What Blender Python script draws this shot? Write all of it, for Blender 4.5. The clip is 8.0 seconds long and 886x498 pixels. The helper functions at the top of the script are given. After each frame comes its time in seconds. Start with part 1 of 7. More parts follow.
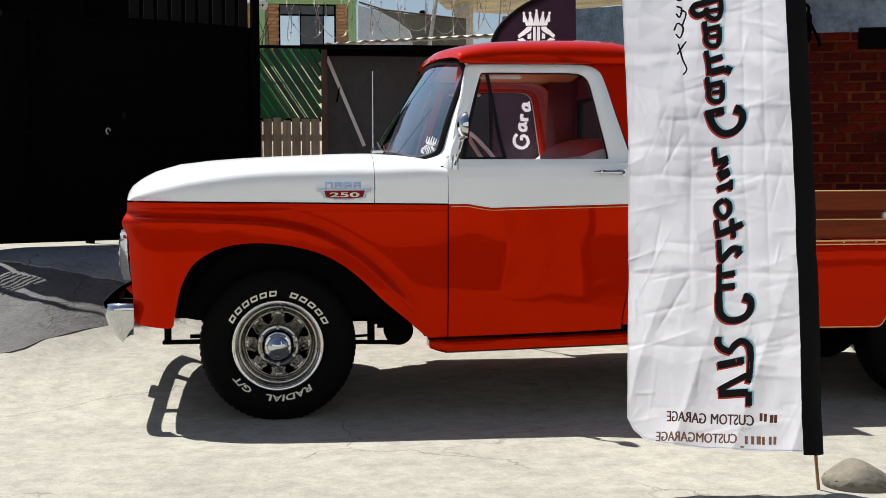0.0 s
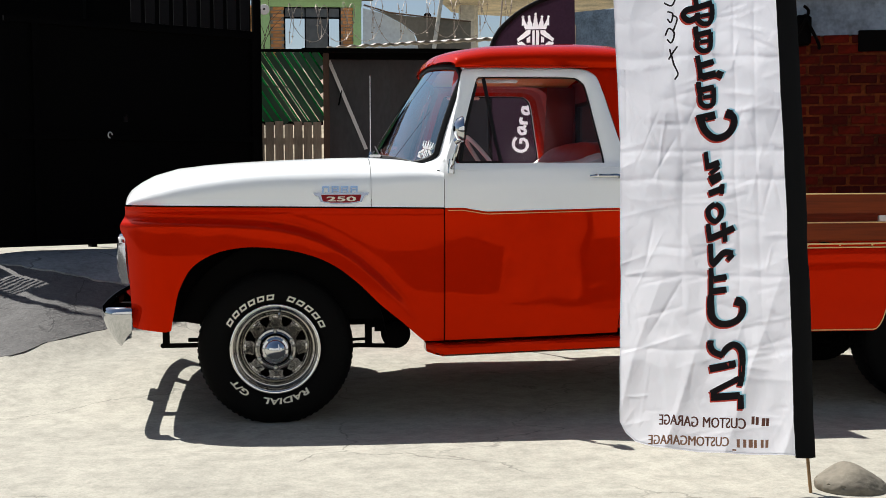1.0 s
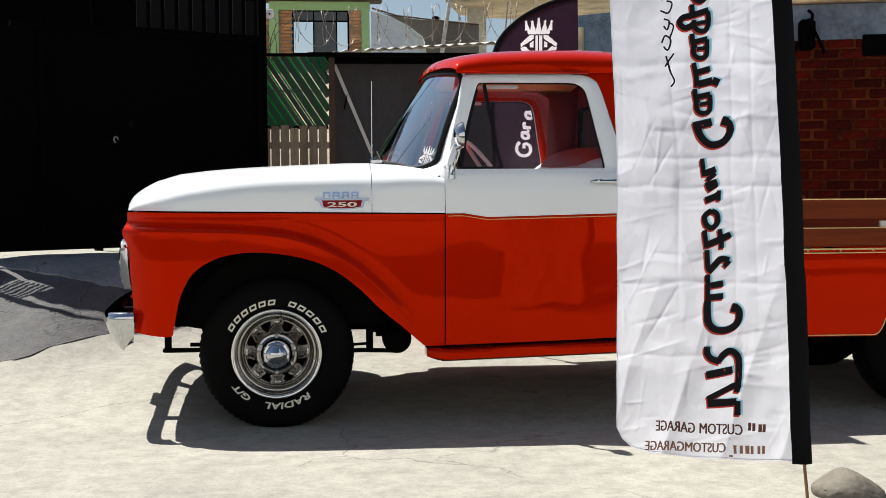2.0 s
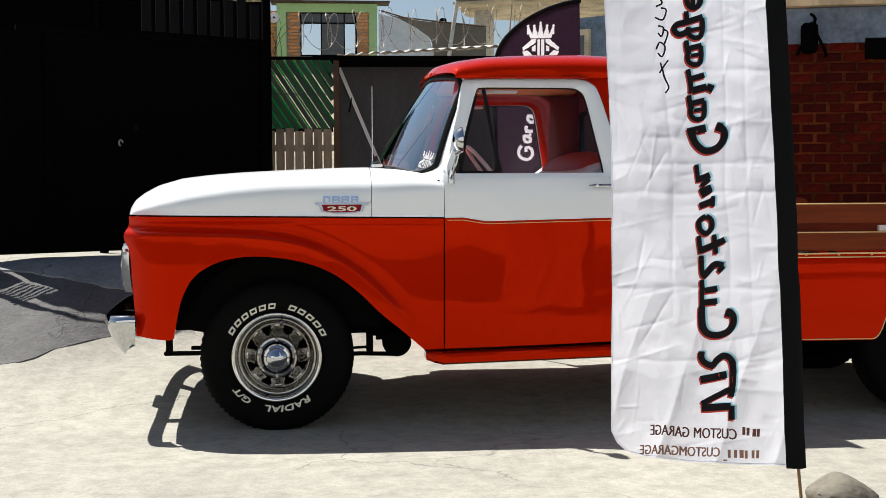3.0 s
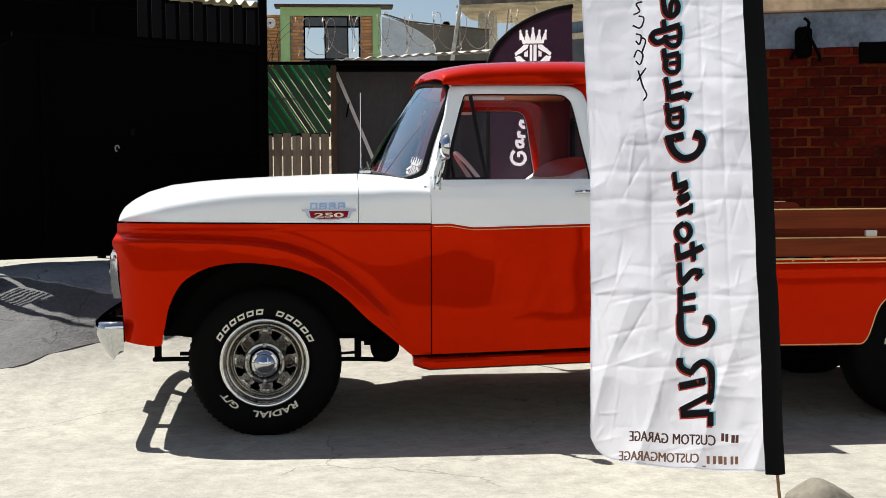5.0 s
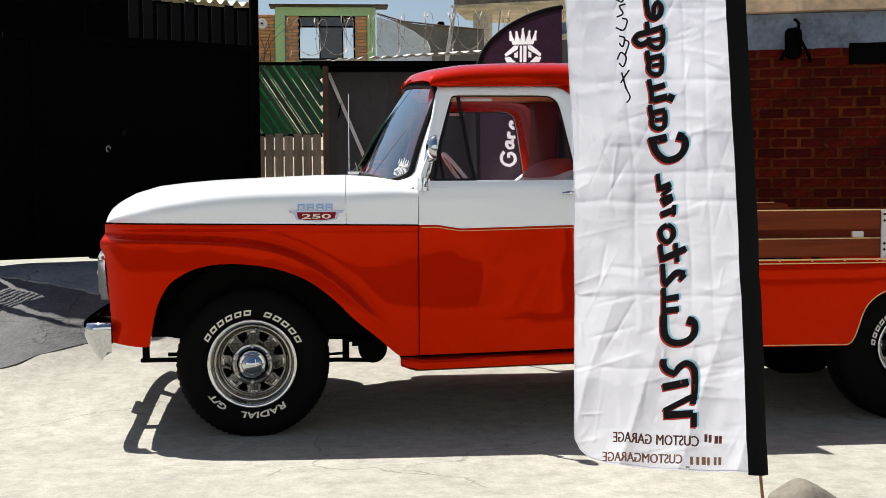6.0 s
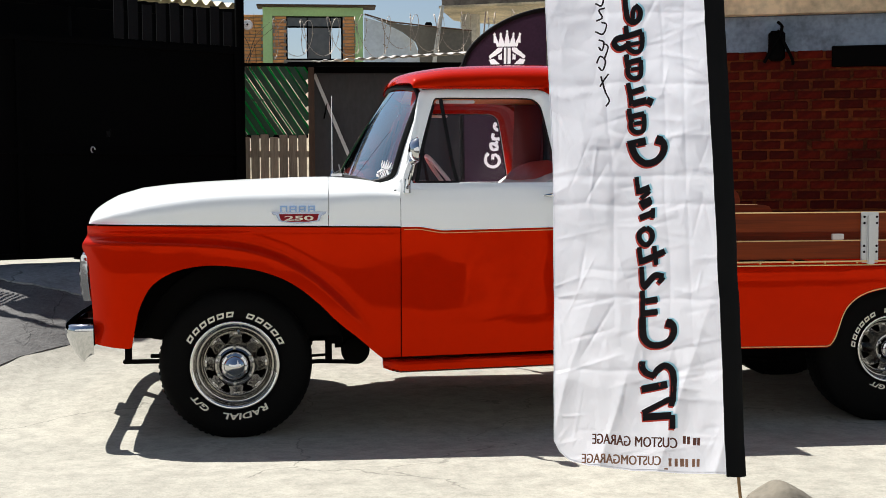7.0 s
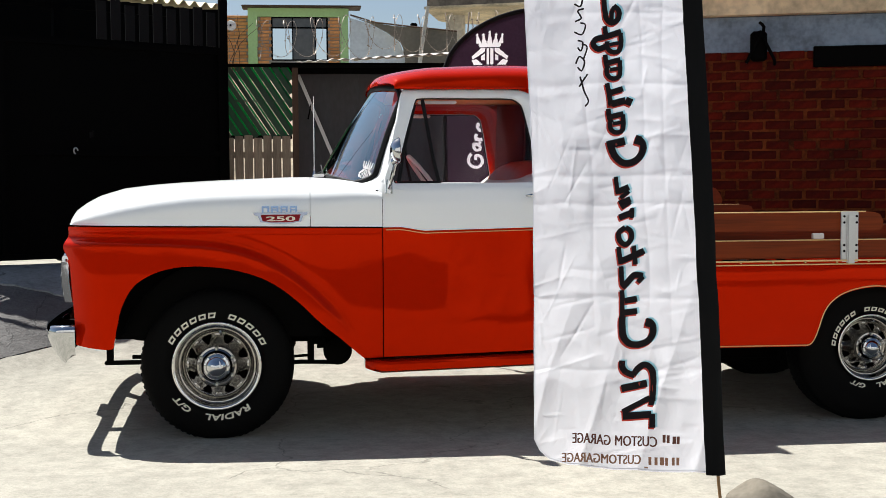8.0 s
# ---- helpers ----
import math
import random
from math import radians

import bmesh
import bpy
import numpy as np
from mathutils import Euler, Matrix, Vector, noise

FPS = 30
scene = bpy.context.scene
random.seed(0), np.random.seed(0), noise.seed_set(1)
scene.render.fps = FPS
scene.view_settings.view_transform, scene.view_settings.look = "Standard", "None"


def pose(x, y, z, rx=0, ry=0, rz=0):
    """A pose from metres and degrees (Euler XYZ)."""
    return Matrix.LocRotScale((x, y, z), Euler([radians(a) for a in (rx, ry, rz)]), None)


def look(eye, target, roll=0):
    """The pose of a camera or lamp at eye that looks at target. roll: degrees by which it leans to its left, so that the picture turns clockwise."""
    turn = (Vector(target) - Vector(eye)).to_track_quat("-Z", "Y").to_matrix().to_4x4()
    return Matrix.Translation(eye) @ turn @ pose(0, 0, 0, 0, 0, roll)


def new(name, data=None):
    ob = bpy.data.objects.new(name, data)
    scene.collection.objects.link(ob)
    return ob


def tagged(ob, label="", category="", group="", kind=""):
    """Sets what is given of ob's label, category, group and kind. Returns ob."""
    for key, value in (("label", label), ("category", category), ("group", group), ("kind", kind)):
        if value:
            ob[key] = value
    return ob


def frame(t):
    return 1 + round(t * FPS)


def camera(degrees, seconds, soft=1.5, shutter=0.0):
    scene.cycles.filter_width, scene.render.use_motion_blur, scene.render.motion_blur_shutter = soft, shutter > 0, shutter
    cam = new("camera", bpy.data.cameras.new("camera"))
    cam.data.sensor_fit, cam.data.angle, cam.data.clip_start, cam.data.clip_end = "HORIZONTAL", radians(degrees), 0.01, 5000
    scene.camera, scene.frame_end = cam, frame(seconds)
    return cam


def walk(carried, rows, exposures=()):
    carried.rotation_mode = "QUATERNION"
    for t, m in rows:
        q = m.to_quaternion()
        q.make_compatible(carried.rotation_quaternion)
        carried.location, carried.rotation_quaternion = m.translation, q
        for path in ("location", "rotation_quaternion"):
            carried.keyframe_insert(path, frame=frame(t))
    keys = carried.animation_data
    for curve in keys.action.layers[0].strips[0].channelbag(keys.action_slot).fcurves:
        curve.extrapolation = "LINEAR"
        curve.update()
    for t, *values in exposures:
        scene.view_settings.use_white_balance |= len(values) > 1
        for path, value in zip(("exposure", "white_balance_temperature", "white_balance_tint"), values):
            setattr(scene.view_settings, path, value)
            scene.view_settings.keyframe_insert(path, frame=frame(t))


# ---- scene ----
cam = camera(39.6, 8.0, soft=0.85)
PATH = [
    (0, (0.133, -5.796, 1.134), (0.355, -3.813, 1.01), -0.2),
    (0.5, (0.159, -5.813, 1.14), (0.377, -3.828, 1.018), -0.3),
    (1, (0.182, -5.825, 1.144), (0.392, -3.84, 1.023), -0.3),
    (1.5, (0.204, -5.832, 1.151), (0.406, -3.845, 1.032), -0.3),
    (3, (0.272, -5.883, 1.177), (0.45, -3.894, 1.061), -0.3),
    (3.5, (0.298, -5.888, 1.183), (0.47, -3.899, 1.068), -0.3),
    (4, (0.327, -5.899, 1.191), (0.493, -3.909, 1.077), -0.4),
    (5.5, (0.396, -5.921, 1.198), (0.56, -3.931, 1.086), -0.4),
    (6, (0.419, -5.93, 1.203), (0.588, -3.94, 1.09), -0.4),
    (6.5, (0.436, -5.938, 1.206), (0.614, -3.949, 1.094), -0.4),
    (7, (0.449, -5.95, 1.213), (0.636, -3.962, 1.1), -0.3),
    (7.5, (0.466, -5.956, 1.209), (0.665, -3.969, 1.096), -0.3),
    (8, (0.473, -5.961, 1.211), (0.681, -3.975, 1.099), -0.4),
]
walk(cam, [(t, look(e, g, r)) for t, e, g, r in PATH], [(0, 0.72), (1.5, 0.76), (3.5, 0.84), (8, 0.87)])

# ---- world, sun ----
SUN_WAY = Vector((0.44, -0.52, -1.0)).normalized()
world = bpy.data.worlds.new("daylight")
scene.world = world
world.use_nodes = True
wn = world.node_tree.nodes
sky = wn.new("ShaderNodeTexSky")
sky.sky_type = "NISHITA"
sky.sun_disc = False
sky.sun_elevation = radians(55.7)
sky.sun_rotation = math.atan2(-0.44, 0.52)
sky.air_density, sky.dust_density, sky.ozone_density = 1.0, 1.2, 2.0
wn["Background"].inputs["Strength"].default_value = 0.05
world.node_tree.links.new(sky.outputs[0], wn["Background"].inputs["Color"])
sun = new("sun", bpy.data.lights.new("sun", "SUN"))
sun.data.energy, sun.data.angle, sun.data.color = 5.0, radians(0.53), (1.0, 0.975, 0.935)
sun.matrix_world = look((-4, 6, 14), Vector((-4, 6, 14)) + SUN_WAY)


# ---- materials ----
def material(name, colour, rough=0.6, metal=0.0, dark=0.75, fine=60.0, stain=3.0, bump=0.15, depth=0.004, coat=0.0, random_tint=0.0, spec=0.5, stretch=(1, 1, 1), worn=0.12, wave=0.0, tint=None, ior=1.5):
    """Colour with grain and stains at two scales, uneven gloss and fine relief, in metres."""
    m = bpy.data.materials.new(name)
    m.use_nodes = True
    n, l = m.node_tree.nodes, m.node_tree.links
    b = n["Principled BSDF"]
    co = n.new("ShaderNodeTexCoord")
    mp = n.new("ShaderNodeMapping")
    mp.inputs["Scale"].default_value = stretch
    l.new(co.outputs["Object"], mp.inputs["Vector"])
    fn, sn = n.new("ShaderNodeTexNoise"), n.new("ShaderNodeTexNoise")
    fn.inputs["Scale"].default_value, fn.inputs["Detail"].default_value = fine, 5
    sn.inputs["Scale"].default_value, sn.inputs["Detail"].default_value = stain, 4
    for q in (fn, sn):
        l.new(mp.outputs[0], q.inputs["Vector"])
    mix = n.new("ShaderNodeMath")
    mix.operation = "MULTIPLY_ADD"
    l.new(sn.outputs["Fac"], mix.inputs[0])
    mix.inputs[1].default_value = 0.6
    half = n.new("ShaderNodeMath")
    half.operation = "MULTIPLY"
    half.inputs[1].default_value = 0.4
    l.new(fn.outputs["Fac"], half.inputs[0])
    l.new(half.outputs[0], mix.inputs[2])
    ramp = n.new("ShaderNodeValToRGB")
    ramp.color_ramp.elements[0].position, ramp.color_ramp.elements[1].position = 0.36, 0.62
    ramp.color_ramp.elements[0].color = tuple(c * dark for c in colour) + (1,)
    ramp.color_ramp.elements[1].color = tuple(colour) + (1,)
    l.new(mix.outputs[0], ramp.inputs[0])
    out = ramp.outputs[0]
    if random_tint:
        oi, hs = n.new("ShaderNodeObjectInfo"), n.new("ShaderNodeHueSaturation")
        mr = n.new("ShaderNodeMapRange")
        mr.inputs["To Min"].default_value, mr.inputs["To Max"].default_value = 1 - random_tint, 1 + random_tint
        l.new(oi.outputs["Random"], mr.inputs["Value"])
        l.new(mr.outputs[0], hs.inputs["Value"])
        l.new(out, hs.inputs["Color"])
        out = hs.outputs[0]
    l.new(out, b.inputs["Base Color"])
    rr = n.new("ShaderNodeMapRange")
    rr.inputs["To Min"].default_value, rr.inputs["To Max"].default_value = max(0.02, rough - worn), min(1, rough + worn)
    l.new(sn.outputs["Fac"], rr.inputs["Value"])
    l.new(rr.outputs[0], b.inputs["Roughness"])
    b.inputs["Metallic"].default_value, b.inputs["Coat Weight"].default_value = metal, coat
    b.inputs["Coat Roughness"].default_value, b.inputs["Specular IOR Level"].default_value = 0.03, spec
    if bump:
        bp = n.new("ShaderNodeBump")
        bp.inputs["Strength"].default_value, bp.inputs["Distance"].default_value = bump, depth
        l.new(fn.outputs["Fac"], bp.inputs["Height"])
        l.new(bp.outputs[0], b.inputs["Normal"])
    b.inputs["IOR"].default_value = ior
    if tint:
        b.inputs["Specular Tint"].default_value = (*tint, 1)
    if wave:
        # slow unevenness of hammered panels
        wv, wb = n.new("ShaderNodeTexNoise"), n.new("ShaderNodeBump")
        wv.inputs["Scale"].default_value, wv.inputs["Detail"].default_value = 3.2, 1
        l.new(mp.outputs[0], wv.inputs["Vector"])
        wb.inputs["Strength"].default_value, wb.inputs["Distance"].default_value = wave, 0.06
        l.new(wv.outputs["Fac"], wb.inputs["Height"])
        l.new(wb.outputs[0], b.inputs["Coat Normal" if coat else "Normal"])
    return m


def glass_material(name, tint, facing_gloss=0.04, power=5.0, gloss=(1, 1, 1)):
    """Thin pane: clear when seen straight on, more mirror-like at a slant."""
    m = bpy.data.materials.new(name)
    m.use_nodes = True
    n, l = m.node_tree.nodes, m.node_tree.links
    n.remove(n["Principled BSDF"])
    t, g, x, f, p, k = (n.new("ShaderNode" + q) for q in ("BsdfTransparent", "BsdfGlossy", "MixShader", "LayerWeight", "Math", "Math"))
    t.inputs["Color"].default_value = (*tint, 1)
    g.inputs["Roughness"].default_value = 0.02
    g.inputs["Color"].default_value = (*gloss, 1)
    f.inputs["Blend"].default_value = 0.5
    p.operation, p.inputs[1].default_value = "POWER", power
    k.operation, k.inputs[1].default_value, k.inputs[2].default_value = "MULTIPLY_ADD", 1 - facing_gloss, facing_gloss
    l.new(f.outputs["Facing"], p.inputs[0])
    l.new(p.outputs[0], k.inputs[0])
    l.new(k.outputs[0], x.inputs[0])
    l.new(t.outputs[0], x.inputs[1])
    l.new(g.outputs[0], x.inputs[2])
    l.new(x.outputs[0], n["Material Output"].inputs[0])
    return m


def cloth_material(name, colour, through_light, weave=900.0, dark=0.93, crumple=0.0):
    m = material(name, colour, 0.85, dark=dark, fine=weave, stain=4.0, bump=0.05, depth=0.001, spec=0.2)
    n, l = m.node_tree.nodes, m.node_tree.links
    b = n["Principled BSDF"]
    t, x = n.new("ShaderNodeBsdfTranslucent"), n.new("ShaderNodeMixShader")
    if crumple:
        # crisp folded-cloth ridges between flat facets
        co, nz, ad, mp = (n.new("ShaderNode" + k) for k in ("TexCoord", "TexNoise", "MixRGB", "Mapping"))
        nz.inputs["Scale"].default_value, nz.inputs["Detail"].default_value = 6.0, 3
        ad.blend_type, ad.inputs[0].default_value = "ADD", 0.16
        mp.inputs["Scale"].default_value = (1.0, 1.0, 0.55)
        l.new(co.outputs["Object"], nz.inputs["Vector"])
        l.new(co.outputs["Object"], ad.inputs[1])
        l.new(nz.outputs["Color"], ad.inputs[2])
        l.new(ad.outputs[0], mp.inputs["Vector"])
        last = b.inputs["Normal"].links[0].from_socket
        for size, high in ((11.0, 0.010), (27.0, 0.004)):
            vo, bp = n.new("ShaderNodeTexVoronoi"), n.new("ShaderNodeBump")
            vo.feature, vo.inputs["Scale"].default_value = "F1", size
            l.new(mp.outputs[0], vo.inputs["Vector"])
            bp.inputs["Strength"].default_value, bp.inputs["Distance"].default_value = crumple, high
            l.new(vo.outputs["Distance"], bp.inputs["Height"])
            l.new(last, bp.inputs["Normal"])
            last = bp.outputs[0]
        l.new(last, b.inputs["Normal"])
        l.new(last, t.inputs["Normal"])
    l.new(b.inputs["Base Color"].links[0].from_socket, t.inputs["Color"])
    x.inputs[0].default_value = through_light
    l.new(b.outputs[0], x.inputs[1])
    l.new(t.outputs[0], x.inputs[2])
    l.new(x.outputs[0], n["Material Output"].inputs[0])
    return m


def cracked(m, size, width, low, warping):
    """Adds wandering cracks and small blotches to a surface."""
    n, l = m.node_tree.nodes, m.node_tree.links
    b = n["Principled BSDF"]
    base = b.inputs["Base Color"].links[0].from_socket
    co, warp, add = n.new("ShaderNodeTexCoord"), n.new("ShaderNodeTexNoise"), n.new("ShaderNodeMixRGB")
    warp.inputs["Scale"].default_value, warp.inputs["Detail"].default_value = 3.0, 8
    l.new(co.outputs["Object"], warp.inputs["Vector"])
    add.blend_type, add.inputs[0].default_value = "ADD", warping
    l.new(co.outputs["Object"], add.inputs[1])
    l.new(warp.outputs["Color"], add.inputs[2])
    vo, cr = n.new("ShaderNodeTexVoronoi"), n.new("ShaderNodeMapRange")
    vo.feature, vo.inputs["Scale"].default_value = "DISTANCE_TO_EDGE", size
    l.new(add.outputs[0], vo.inputs["Vector"])
    cr.inputs["From Max"].default_value = width
    cr.inputs["To Min"].default_value, cr.inputs["To Max"].default_value = low, 1.0
    l.new(vo.outputs["Distance"], cr.inputs["Value"])
    # cracks open only here and there
    gate, gr, mxx = n.new("ShaderNodeTexNoise"), n.new("ShaderNodeMapRange"), n.new("ShaderNodeMath")
    gate.inputs["Scale"].default_value, gate.inputs["Detail"].default_value = 1.3, 3
    l.new(co.outputs["Object"], gate.inputs["Vector"])
    gr.inputs["From Min"].default_value, gr.inputs["From Max"].default_value = 0.44, 0.56
    gr.inputs["To Min"].default_value, gr.inputs["To Max"].default_value = 1.0, 0.0
    l.new(gate.outputs["Fac"], gr.inputs["Value"])
    mxx.operation = "MAXIMUM"
    l.new(cr.outputs[0], mxx.inputs[0])
    l.new(gr.outputs[0], mxx.inputs[1])
    out = mxx.outputs[0]
    for scale, lo, hi, dark, light, rough in ((9.0, 0.35, 0.60, 0.78, 1.05, 0.7), (34.0, 0.30, 0.52, 0.80, 1.02, 0.75)):
        blot, br, k = n.new("ShaderNodeTexNoise"), n.new("ShaderNodeMapRange"), n.new("ShaderNodeMath")
        blot.inputs["Scale"].default_value, blot.inputs["Detail"].default_value = scale, 8
        blot.inputs["Roughness"].default_value = rough
        l.new(co.outputs["Object"], blot.inputs["Vector"])
        br.inputs["From Min"].default_value, br.inputs["From Max"].default_value = lo, hi
        br.inputs["To Min"].default_value, br.inputs["To Max"].default_value = dark, light
        l.new(blot.outputs["Fac"], br.inputs["Value"])
        k.operation = "MULTIPLY"
        l.new(out, k.inputs[0])
        l.new(br.outputs[0], k.inputs[1])
        out = k.outputs[0]
    mx = n.new("ShaderNodeMixRGB")
    mx.blend_type, mx.inputs[0].default_value = "MULTIPLY", 1.0
    l.new(base, mx.inputs[1])
    l.new(out, mx.inputs[2])
    l.new(mx.outputs[0], b.inputs["Base Color"])
    # cracks sink in
    bp = n.new("ShaderNodeBump")
    bp.inputs["Strength"].default_value, bp.inputs["Distance"].default_value = 0.5, 0.01
    l.new(mxx.outputs[0], bp.inputs["Height"])
    l.new(b.inputs["Normal"].links[0].from_socket, bp.inputs["Normal"])
    l.new(bp.outputs[0], b.inputs["Normal"])
    return m


def concrete_ground():
    """Pale worn concrete with stains, patches, hair cracks and grit."""
    m = material("worn_concrete", (0.366, 0.350, 0.294), 0.85, dark=0.76, fine=90, stain=0.9, bump=0.35, depth=0.006, spec=0.25)
    return cracked(m, 0.42, 0.0035, 0.60, 0.5)


